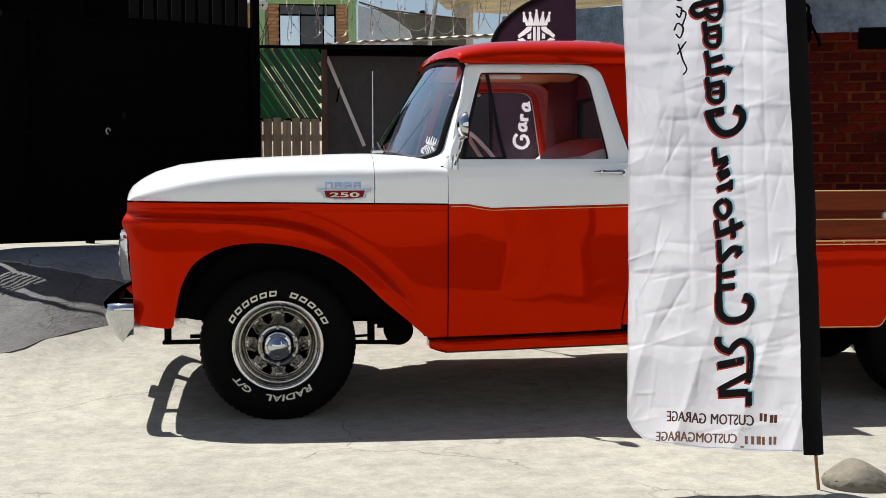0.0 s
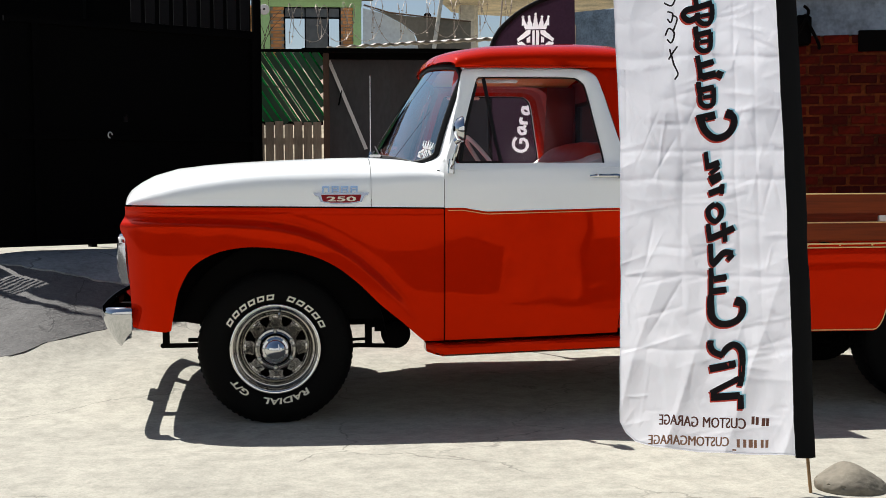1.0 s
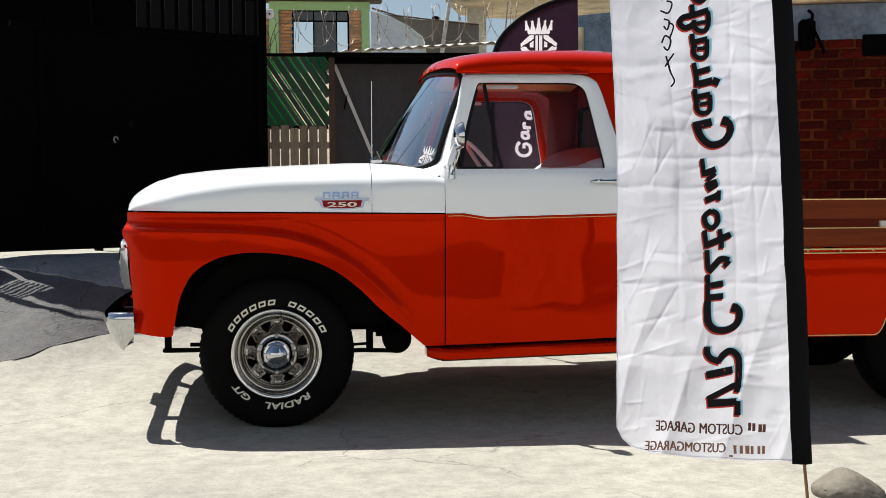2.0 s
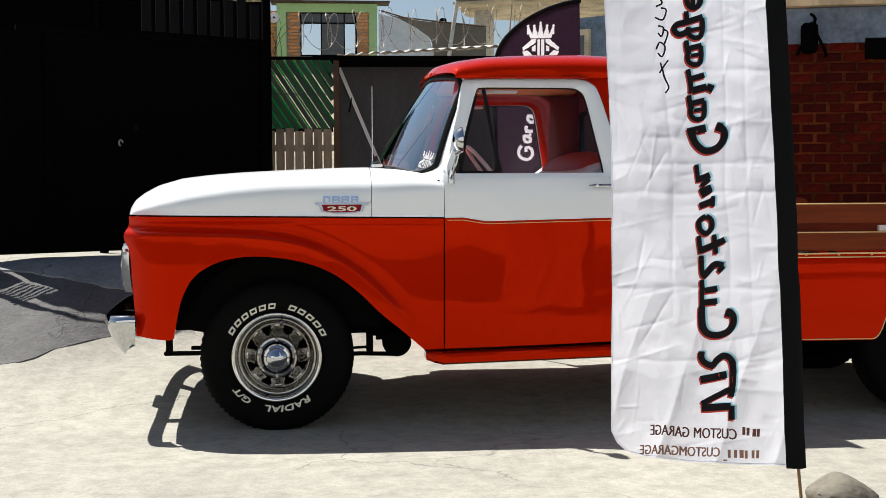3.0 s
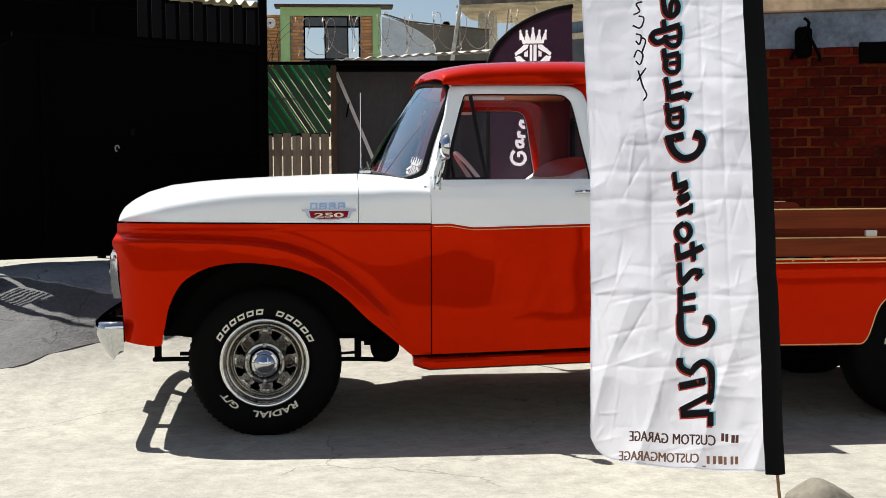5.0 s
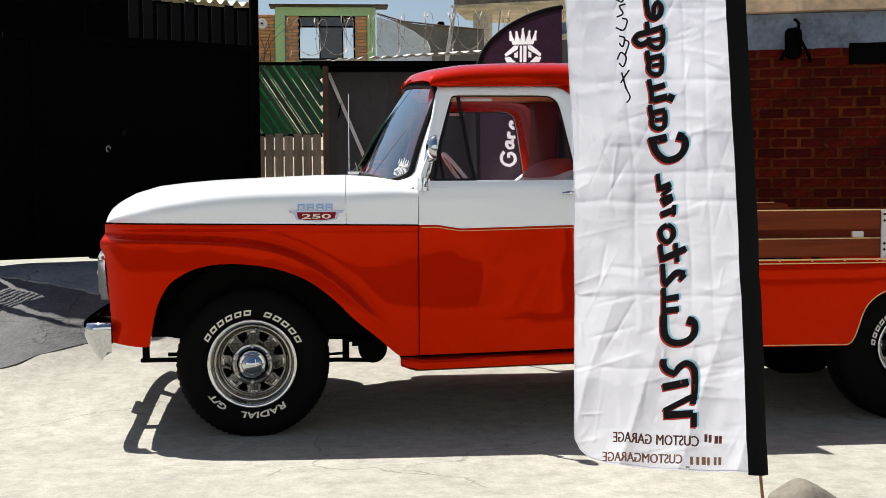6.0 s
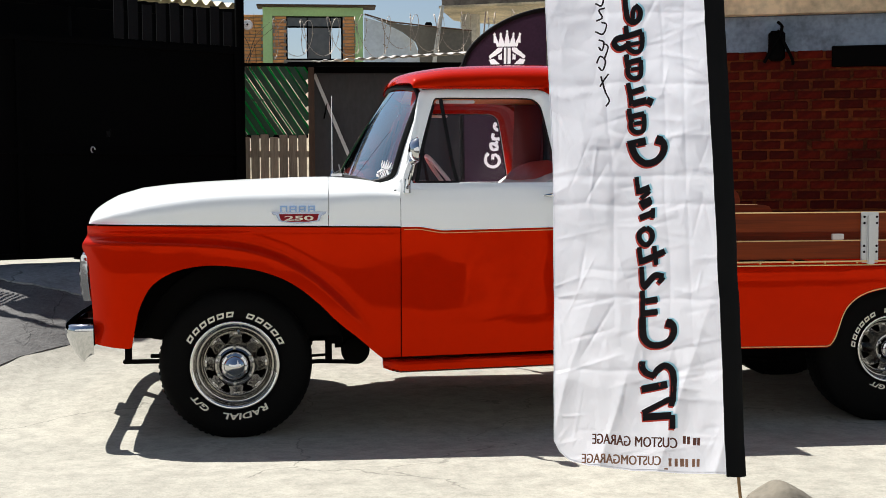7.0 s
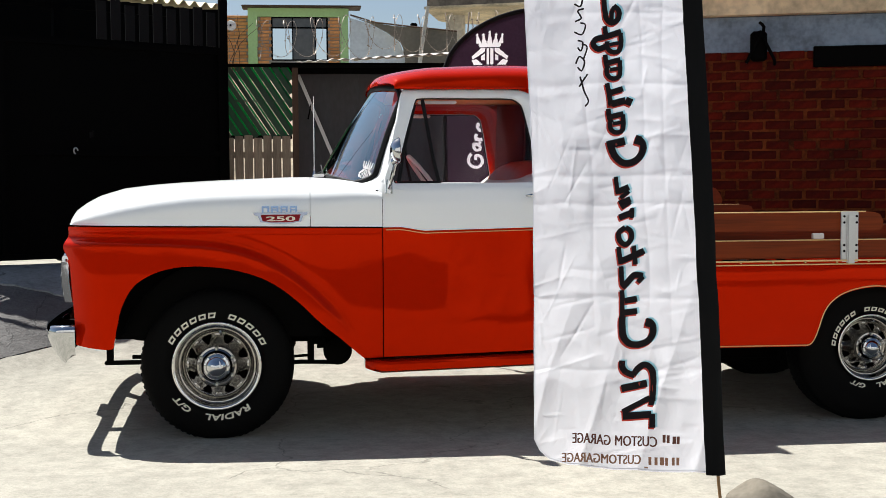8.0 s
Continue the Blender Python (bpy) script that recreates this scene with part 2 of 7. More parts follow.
M = {
    "red": material("red_enamel", (0.46, 0.0105, 0.0005), 0.05, dark=0.93, fine=220, stain=1.2, bump=0.0, wave=0.13, worn=0.04, spec=0.72, tint=(1.0, 0.045, 0.006), ior=1.85),
    "white": material("cream_enamel", (0.88, 0.895, 0.88), 0.32, dark=0.96, fine=220, stain=1.2, bump=0.02, depth=0.0008, coat=0.6, worn=0.06, wave=0.10),
    "chrome": material("chrome", (0.56, 0.57, 0.58), 0.05, 1.0, dark=0.95, fine=300, bump=0.0, worn=0.03),
    # wheel chrome darkened for barrel and disc, standing in for dark reflections
    "spokechrome": material("reflection_dark_chrome", (0.40, 0.39, 0.37), 0.05, 1.0, dark=0.6, fine=90, stain=9, bump=0.05, worn=0.06, wave=0.08),
    "wheelchrome": material("wheel_chrome", (0.74, 0.73, 0.70), 0.09, 1.0, dark=0.8, fine=260, stain=9, bump=0.02, worn=0.05, wave=0.05),
    # for the unseen ground strip, dark to cut bounce light
    "asphalt": material("dark_unseen_ground", (0.055, 0.053, 0.05), 0.9, dark=0.6, fine=120, stain=1.2, bump=0.5, depth=0.006),
    "dullmetal": material("brushed_steel", (0.55, 0.55, 0.53), 0.35, 1.0, dark=0.85, fine=200, bump=0.03),
    "alu": material("painted_aluminium", (0.62, 0.62, 0.60), 0.45, 0.3, dark=0.9, fine=120, bump=0.04),
    "rubber": material("tyre_rubber", (0.0036, 0.0035, 0.0033), 0.75, dark=0.7, fine=160, stain=8, bump=0.15, depth=0.001, spec=0.06),
    "seal": material("black_rubber_seal", (0.006, 0.006, 0.006), 0.65, spec=0.2, dark=0.8, fine=200, bump=0.03),
    "letter": material("raised_white_rubber", (0.82, 0.78, 0.64), 0.7, dark=0.8, fine=200, stain=20, bump=0.05),
    # chassis black; in wells, engine bay and gaps the colour holds the shade
    "under": material("greasy_chassis_and_shade_black", (0.0022, 0.002, 0.0018), 0.8, dark=0.6, fine=40, stain=6, bump=0.2, spec=0.05),
    "gold": material("gold_pinstripe", (0.75, 0.52, 0.22), 0.35, 0.3, dark=0.9, fine=200, bump=0),
    "wood": material("varnished_pine", (0.20, 0.032, 0.004), 0.50, dark=0.55, fine=14, stain=2.5, bump=0.08, depth=0.002, spec=0.15, stretch=(0.35, 6, 9)),
    "redseat": material("red_vinyl", (0.42, 0.026, 0.020), 0.45, dark=0.8, fine=260, bump=0.12, depth=0.001),
    "whiteseat": material("white_vinyl", (0.72, 0.70, 0.66), 0.45, dark=0.9, fine=260, bump=0.12, depth=0.001),
    "lining": material("dark_maroon_lining", (0.15, 0.013, 0.014), 0.6, dark=0.8, fine=200, bump=0.1),
    "liner": material("tan_headliner", (0.70, 0.32, 0.11), 0.8, dark=0.85, fine=200, bump=0.1),
    "plate": material("bright_badge_metal", (0.30, 0.34, 0.42), 0.10, 1.0, dark=0.92, fine=200, bump=0),
    "badge": material("badge_red", (0.24, 0.003, 0.008), 0.4, dark=0.9, fine=200, bump=0, spec=0.15),
    "badgeblue": material("badge_light_blue", (0.38, 0.56, 0.85), 0.25, 0.0, dark=0.9, fine=200, bump=0),
    "bannerwhite": cloth_material("white_banner_cloth", (0.78, 0.79, 0.835), 0.45, crumple=0.36),
    "bannerblack": cloth_material("black_sleeve_cloth", (0.004, 0.004, 0.004), 0.05, dark=0.7),
    "inkblack": cloth_material("black_print", (0.020, 0.016, 0.018), 0.25, dark=0.8),
    "inkred": cloth_material("red_print", (0.55, 0.07, 0.05), 0.40),
    "inkcyan": cloth_material("cyan_print", (0.40, 0.72, 0.80), 0.45),
    "inktan": cloth_material("tan_print", (0.36, 0.20, 0.13), 0.35),
    "inkbrown": cloth_material("brown_print", (0.16, 0.07, 0.05), 0.35),
    "flagcloth": cloth_material("dark_purple_flag", (0.040, 0.020, 0.036), 0.30, weave=60, dark=0.7),
    "flagwhite": cloth_material("white_flag_print", (0.94, 0.94, 0.94), 0.5),
    "ground": concrete_ground(),
    "apron": cracked(material("pale_cement_apron", (0.27, 0.285, 0.285), 0.9, dark=0.6, fine=30, stain=1.6, bump=0.4, depth=0.01), 1.5, 0.012, 0.30, 0.25),
    "oldslab": cracked(material("worn_grey_slab", (0.112, 0.108, 0.104), 0.92, dark=0.62, fine=45, stain=2.6, bump=0.6, depth=0.012), 2.2, 0.010, 0.40, 0.25),
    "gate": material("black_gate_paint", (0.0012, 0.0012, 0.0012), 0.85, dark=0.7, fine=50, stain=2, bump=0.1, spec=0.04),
    # slightly lighter than the gate black, for upper slats and padlock
    "gateslat": material("lighter_black_paint", (0.0026, 0.0024, 0.0026), 0.7, dark=0.4, fine=50, stain=3, bump=0.2, spec=0.15),
    "sheet": material("weathered_dark_sheet", (0.056, 0.057, 0.060), 0.7, dark=0.6, fine=30, stain=1.6, bump=0.12, stretch=(1, 1, 0.4)),
    "roofsheet": material("old_galvanised_sheet", (0.42, 0.38, 0.33), 0.6, 0.2, dark=0.55, fine=40, stain=3, bump=0.1),
    "yellowsheet": material("yellowed_fibreglass", (0.62, 0.54, 0.34), 0.6, dark=0.8, fine=50, stain=3, bump=0.05),
    "greenslat": material("green_lattice_slat", (0.006, 0.06, 0.02), 0.55, dark=0.6, fine=60, stain=3, bump=0.08, random_tint=0.3),
    "greenfilm": cloth_material("green_plastic_film", (0.015, 0.34, 0.10), 0.70, weave=60, dark=0.4),
    "picket": material("grey_weathered_timber", (0.34, 0.27, 0.19), 0.85, dark=0.5, fine=26, stain=4, bump=0.3, stretch=(5, 5, 0.5), random_tint=0.25),
    "post": material("brown_timber_post", (0.10, 0.055, 0.03), 0.8, dark=0.6, fine=30, stain=3, bump=0.3, stretch=(4, 4, 0.5)),
    "cane": material("tan_cane", (0.30, 0.17, 0.07), 0.6, dark=0.6, fine=60, stain=6, bump=0.1, stretch=(4, 4, 0.5)),
    "wire": material("rusty_wire", (0.40, 0.33, 0.26), 0.6, 0.25, dark=0.6, fine=60, bump=0),
    "lime": material("lime_green_plaster", (0.46, 0.68, 0.30), 0.85, dark=0.85, fine=20, stain=0.8, bump=0.2),
    "orangebrick": material("orange_brick", (0.74, 0.33, 0.12), 0.85, dark=0.7, fine=25, stain=3, bump=0.2, random_tint=0.2),
    "mortar": material("grey_mortar", (0.36, 0.33, 0.29), 0.9, dark=0.75, fine=40, stain=2, bump=0.2),
    "paintbrick": material("red_painted_brick", (0.090, 0.0055, 0.0013), 0.8, spec=0.12, dark=0.40, fine=30, stain=5, bump=0.3, depth=0.006, random_tint=0.45),
    "paintmortar": material("red_painted_mortar", (0.17, 0.040, 0.009), 0.85, spec=0.12, dark=0.22, fine=40, stain=3.2, bump=0.3),
    "blueplaster": material("blue_grey_plaster", (0.22, 0.29, 0.37), 0.85, dark=0.45, fine=25, stain=3.4, bump=0.3, depth=0.01),
    "beige": material("beige_plaster", (0.84, 0.68, 0.44), 0.85, dark=0.48, fine=18, stain=2.0, bump=0.2),
    "concrete": material("stained_concrete", (0.80, 0.75, 0.65), 0.9, dark=0.5, fine=12, stain=0.9, bump=0.25),
    "browntarp": material("brown_tarpaulin", (0.20, 0.175, 0.135), 0.75, dark=0.65, fine=14, stain=0.9, bump=0.15),
    "parapet": material("weathered_parapet", (0.26, 0.21, 0.16), 0.9, dark=0.35, fine=12, stain=2.2, bump=0.3),
    "tarp": material("pale_tarpaulin", (0.72, 0.77, 0.80), 0.7, dark=0.75, fine=14, stain=0.8, bump=0.1),
    "stone": material("pale_stone", (0.19, 0.168, 0.128), 0.9, dark=0.65, fine=34, stain=10, bump=0.5, depth=0.008),
    # for the unseen wall, kept pale to bounce sunlight onto the truck
    "fillwall": material("pale_fill_wall", (0.76, 0.76, 0.74), 0.9, dark=0.62, fine=6, stain=0.6, bump=0.6, depth=0.05),
    "earth": material("dry_pale_earth", (0.36, 0.30, 0.20), 0.95, dark=0.5, fine=9, stain=1.3, bump=0.6, depth=0.05),
    "glass": glass_material("clear_glass", (0.66, 0.82, 0.79), 0.25, 1.8, (0.86, 1.0, 1.0)),
    "smoke": glass_material("tinted_glass", (0.95, 0.94, 0.97), 0.012, 4.5),
    "darkglass": material("dim_window_glass", (0.11, 0.095, 0.085), 0.08, dark=0.7, fine=8, stain=1, bump=0.02, spec=0.8),
    "headlamp": material("headlamp_lens", (0.75, 0.77, 0.78), 0.10, 0.6, dark=0.9, fine=150, bump=0.1),
}


# ---- building blocks ----
def thing(name, at, label, category, group="", kind=""):
    ob = new(name)
    ob.location = at
    ob.empty_display_size = 0.2
    return tagged(ob, label, category, group, kind)


def part(name, bm, mat, parent=None, label="", angle=38, flip=False):
    """One mesh object from a bmesh in world metres, under its thing or part."""
    bmesh.ops.remove_doubles(bm, verts=bm.verts, dist=1e-5)
    bmesh.ops.recalc_face_normals(bm, faces=bm.faces)
    me = bpy.data.meshes.new(name)
    bm.to_mesh(me)
    bm.free()
    me.materials.append(mat)
    me.shade_smooth()
    me.set_sharp_from_angle(angle=radians(angle))
    ob = new(name, me)
    if parent is not None:
        ob.parent = parent
        if parent.parent is None:
            ob.matrix_parent_inverse = parent.matrix_basis.inverted()
    return tagged(ob, label) if label else ob


def box(bm, lo, hi, bevel=0.0, turn=None, segments=2):
    c = [(a + b) / 2 for a, b in zip(lo, hi)]
    s = [abs(b - a) for a, b in zip(lo, hi)]
    m = Matrix.Translation(c) @ (turn if turn else Matrix.Identity(4)) @ Matrix.Diagonal((*s, 1))
    v = bmesh.ops.create_cube(bm, size=1, matrix=m)["verts"]
    if bevel:
        e = list({x for q in v for x in q.link_edges})
        bmesh.ops.bevel(bm, geom=e, offset=bevel, segments=segments, affect="EDGES", clamp_overlap=True)


def sheet(bm, rows, loop_u=False, loop_v=False):
    """Quads over a table of points."""
    vs = [[bm.verts.new(p) for p in r] for r in rows]
    nu, nv = len(vs), len(vs[0])
    for i in range(nu if loop_u else nu - 1):
        for j in range(nv if loop_v else nv - 1):
            q = (vs[i][j], vs[(i + 1) % nu][j], vs[(i + 1) % nu][(j + 1) % nv], vs[i][(j + 1) % nv])
            bm.faces.new(q)
    return vs


def thicken(bm, d):
    bmesh.ops.recalc_face_normals(bm, faces=bm.faces)
    bmesh.ops.solidify(bm, geom=bm.faces[:], thickness=d)


def tube(bm, pts, r, n=8, loop=False, cap=True):
    pts = [Vector(p) for p in pts]
    k, rings = len(pts), []
    side = None
    for i, p in enumerate(pts):
        a = pts[i - 1] if i > 0 or loop else p
        b = pts[(i + 1) % k] if i < k - 1 or loop else p
        d = (b - a).normalized()
        if side is None:
            side = d.orthogonal().normalized()
        side = (side - d * side.dot(d)).normalized()
        up = d.cross(side)
        rad = r[i] if isinstance(r, (list, tuple)) else r
        rings.append([bm.verts.new(p + side * (rad * math.cos(w)) + up * (rad * math.sin(w))) for w in (2 * math.pi * j / n for j in range(n))])
    for i in range(k if loop else k - 1):
        x, y = rings[i], rings[(i + 1) % k]
        for j in range(n):
            bm.faces.new((x[j], x[(j + 1) % n], y[(j + 1) % n], y[j]))
    if cap and not loop:
        bm.faces.new(rings[0])
        bm.faces.new(rings[-1])


def spin(bm, profile, centre, n=48, a0=0.0, a1=2 * math.pi):
    """Turns a profile of (radius, depth) about an axis along y."""
    full = abs(a1 - a0 - 2 * math.pi) < 1e-6
    rows = []
    for i in range(n if full else n + 1):
        w = a0 + (a1 - a0) * i / n
        rows.append([(centre[0] + r * math.cos(w), centre[1] + d, centre[2] + r * math.sin(w)) for r, d in profile])
    sheet(bm, rows, loop_u=full)


def smooth_line(pts, n, loop=False):
    """Evenly spaced points on a Catmull-Rom curve through pts."""
    P = [Vector(p) for p in pts]
    k, out = len(P), []
    for i in range(k if loop else k - 1):
        p0 = P[i - 1] if loop or i > 0 else P[0] * 2 - P[1]
        p1, p2 = P[i], P[(i + 1) % k]
        p3 = P[(i + 2) % k] if loop or i + 2 < k else P[-1] * 2 - P[-2]
        for j in range(12):
            t = j / 12
            out.append(0.5 * ((2 * p1) + (p2 - p0) * t + (2 * p0 - 5 * p1 + 4 * p2 - p3) * t * t + (3 * p1 - p0 - 3 * p2 + p3) * t ** 3))
    out.append(P[0] if loop else P[-1])
    return even(out, n)


def even(pts, n):
    P = [Vector(p) for p in pts]
    L = [0.0]
    for a, b in zip(P, P[1:]):
        L.append(L[-1] + (b - a).length)
    res, j = [], 0
    for i in range(n):
        s = L[-1] * i / (n - 1)
        while j < len(L) - 2 and L[j + 1] < s:
            j += 1
        seg = L[j + 1] - L[j]
        res.append(P[j].lerp(P[j + 1], (s - L[j]) / seg if seg > 1e-9 else 0))
    return res


def lerp_table(x, table):
    return float(np.interp(x, [a for a, _ in table], [b for _, b in table]))


def step(a, b, x):
    t = min(1.0, max(0.0, (x - a) / (b - a)))
    return t * t * (3 - 2 * t)


# ---- ground ----
def ground_z(x, y):
    y0 = 2.1 - 1.1 * step(-0.8, -1.6, x)
    dip = 0.034 * step(-0.85, -0.15, y) * (1 - step(1.2, 2.2, y))
    climb = step(y0, 3.5, y)
    swell = 0.085 * step(0.3, 1.4, y) * step(-0.32, -0.62, x) * (1 - climb)
    return 0.57 * climb * (1 - step(2.2, 3.4, x) * 0.55) - dip + swell


def build_ground():
    bm = bmesh.new()
    xs = [-3000, -600, -120, -40, -16] + [round(-8 + 0.2 * i, 3) for i in range(91)] + [16, 40, 120, 600, 3000]
    ys = [-3000, -600, -120, -40, -16] + [round(-8 + 0.2 * i, 3) for i in range(81)] + [12, 16, 40, 120, 600, 3000]
    rows = []
    for x in xs:
        row = []
        for y in ys:
            z = ground_z(x, y)
            if -8 < x < 10 and -1.8 < y < 8 and (y > 2.2 or x < -1.5):
                z += 0.02 * noise.noise((x * 0.9, y * 0.9, 0)) * step(-1.0, -2.0, x)
            row.append((x, y, z))
        rows.append(row)
    sheet(bm, rows)
    ob = part("ground", bm, M["ground"], None, angle=60)
    tagged(ob, "pale worn concrete yard rising to the gate", "ground", kind="structure")


build_ground()


# ---- pickup truck ----
YC = 0.88          # centre line
HUB_Z = 0.325
WHEEL_X = (0.0, 3.277)
SIDE = [(0.28, -0.015), (0.37, -0.030), (0.55, -0.050), (0.78, -0.060), (1.0, -0.060), (1.10, -0.052), (1.17, -0.034), (1.20, -0.012), (1.66, 0.118), (1.70, 0.13)]


def side_y(z):
    return lerp_table(z, SIDE)


def flank(y, far):
    return 2 * YC - y if far else y


def line_z(x):
    """Height of the colour break between white and red."""
    return lerp_table(x, [(-0.70, 1.007), (0.80, 0.986), (0.89, 0.987), (0.94, 0.978), (1.0, 0.968), (1.7, 0.982)])


BROW = [(-0.70, 0.940), (-0.40, 0.933), (-0.20, 0.926), (-0.06, 0.916), (0.04, 0.903), (0.13, 0.882), (0.22, 0.850), (0.31, 0.803), (0.40, 0.742), (0.48, 0.672), (0.56, 0.592), (0.63, 0.515), (0.74, 0.39)]


def brow_distance(x, z):
    """Signed distance below the brow line, in metres."""
    best, sign = 9.0, 1.0
    for (x0, z0), (x1, z1) in zip(BROW, BROW[1:]):
        dx, dz = x1 - x0, z1 - z0
        t = min(1.0, max(0.0, ((x - x0) * dx + (z - z0) * dz) / (dx * dx + dz * dz)))
        ex, ez = x - x0 - dx * t, z - z0 - dz * t
        d = math.hypot(ex, ez)
        if d < best:
            best, sign = d, (1.0 if dx * ez - dz * ex < 0 else -1.0)
    return best * sign


def fender_y(x, z):
    """Front fender side: a swollen wheel brow below a crease, a shallow cove above it, tucked in at the nose."""
    y = side_y(z)
    d = brow_distance(x, z)
    fade = 1 - step(0.44, 0.72, x)
    swell = step(-0.016, 0.026, d) * (1 - 0.55 * step(0.05, 0.40, d)) * fade
    cove = math.exp(-((d + 0.026) / 0.024) ** 2) * fade
    y += 0.012 - 0.032 * swell + 0.011 * cove - 0.010 * step(0.958, 0.985, z)
    if x < -0.50:
        y += 0.085 * ((-0.50 - x) / 0.2) ** 2
    return y


def build_fender(truck, far):
    low = [(-0.657, 0.438), (-0.57, 0.424), (-0.487, 0.420), (-0.474, 0.452), (-0.459, 0.526), (-0.436, 0.615), (-0.382, 0.712), (-0.302, 0.770), (-0.209, 0.801), (-0.091, 0.812),
           (0.054, 0.799), (0.187, 0.765), (0.293, 0.713), (0.399, 0.630), (0.492, 0.537), (0.598, 0.447), (0.655, 0.395), (0.700, 0.356), (0.716, 0.351), (0.799, 0.352)]
    lower = smooth_line([(a, b, 0) for a, b in low], 170)
    n, k = 170, 64
    bm = bmesh.new()
    rows = []
    for i, p in enumerate(lower):
        s = i / (n - 1)
        xt = -0.684 + (0.799 + 0.684) * s
        row = []
        for j in range(k):
            w = j / (k - 1)
            x = p.x + (xt - p.x) * w
            z = p.y + (line_z(xt) - 0.004 - p.y) * w
            nose = (1 - step(0.0, 0.12, s))
            x += nose * (-0.030 * math.exp(-((z - 0.905) / 0.045) ** 2))
            row.append((x, flank(fender_y(x, z), far), z))
        # returned lip round the edge
        lip = [(row[0][0], row[0][1] + (0.03 if not far else -0.03), row[0][2] + 0.004)]
        rows.append(lip + row)
    sheet(bm, rows)
    f = part("front_fender", bm, M["red"], truck, "glossy red front fender with swollen wheel brow", angle=50)
    # well lining, its depth of shade put into the near-black colour
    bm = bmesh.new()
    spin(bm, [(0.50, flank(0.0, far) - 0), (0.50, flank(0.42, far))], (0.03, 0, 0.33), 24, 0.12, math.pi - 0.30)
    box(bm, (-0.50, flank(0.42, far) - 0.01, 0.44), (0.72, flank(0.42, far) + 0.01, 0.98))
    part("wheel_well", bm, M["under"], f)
    return f


HOOD_TOP = [(-0.684, 1.010), (-0.676, 1.045), (-0.655, 1.078), (-0.615, 1.110), (-0.55, 1.148), (-0.45, 1.183), (-0.33, 1.200), (-0.20, 1.210), (0.05, 1.222), (0.32, 1.232), (0.45, 1.233), (0.60, 1.222), (0.80, 1.200)]


def hood_row(x, m=44):
    zl, zt = line_z(x) + 0.003, lerp_table(x, HOOD_TOP)
    ye = -0.052 + (0.10 * ((-0.42 - x) / 0.26) ** 2 if x < -0.42 else 0)
    row = []
    for j in range(m + 1):
        w = math.pi * j / m
        c, s = math.cos(w), math.sin(w)
        e = 3.5 + 1.3 * step(-0.55, 0.0, x) + 2.2 * step(0.40, 0.85, x)
        y = YC - (YC - ye) * math.copysign(abs(c) ** (2 / e), c)
        z = zl + (zt - zl) * s ** (2 / (e - 0.6))
        u = (y - YC) / (YC - ye)
        # shallow dished centre, raised edges
        z -= 0.012 * (1 - step(0.0, 0.55, abs(u))) * step(-0.6, -0.3, x)
        bow = 0.075 * (1 - u * u) * (1 - step(-0.66, -0.2, x))
        row.append((x - bow, y, z))
    return row


def build_hood(truck):
    bm = bmesh.new()
    xs = [-0.684, -0.682, -0.677, -0.668, -0.655, -0.635, -0.61, -0.58, -0.55, -0.50] + [-0.45 + 0.9045 * i / 24 for i in range(25)]
    sheet(bm, [hood_row(x) for x in xs])
    part("hood", bm, M["white"], truck, "cream white hood with rounded nose", angle=60)
    bm = bmesh.new()
    rows = []
    for x in [0.4572 + 0.3433 * i / 24 for i in range(25)]:
        rows.append(hood_row(x))
    sheet(bm, rows)
    # open under the glass
    gone = [f for f in bm.faces if abs(f.calc_center_median().y - YC) < 0.72 and f.calc_center_median().x > 0.545 + 0.242 * (abs(f.calc_center_median().y - YC) / 0.80) ** 2.8]
    bmesh.ops.delete(bm, geom=gone, context="FACES")
    part("cowl", bm, M["white"], truck, "cream white cowl below the windshield", angle=60)
    bm = bmesh.new()
    for j in range(9):
        box(bm, (0.49, 0.45 + j * 0.1, 1.232), (0.54, 0.53 + j * 0.1, 1.238), 0.002)
    part("cowl_vent", bm, M["under"], truck)
    # solid near-black block, painted shade behind the hood seam
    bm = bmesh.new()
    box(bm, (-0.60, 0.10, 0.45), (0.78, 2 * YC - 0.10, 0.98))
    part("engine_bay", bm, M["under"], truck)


def front_x(y):
    u = (y - YC) / 0.9
    return -0.685 - 0.065 * (1 - u * u)


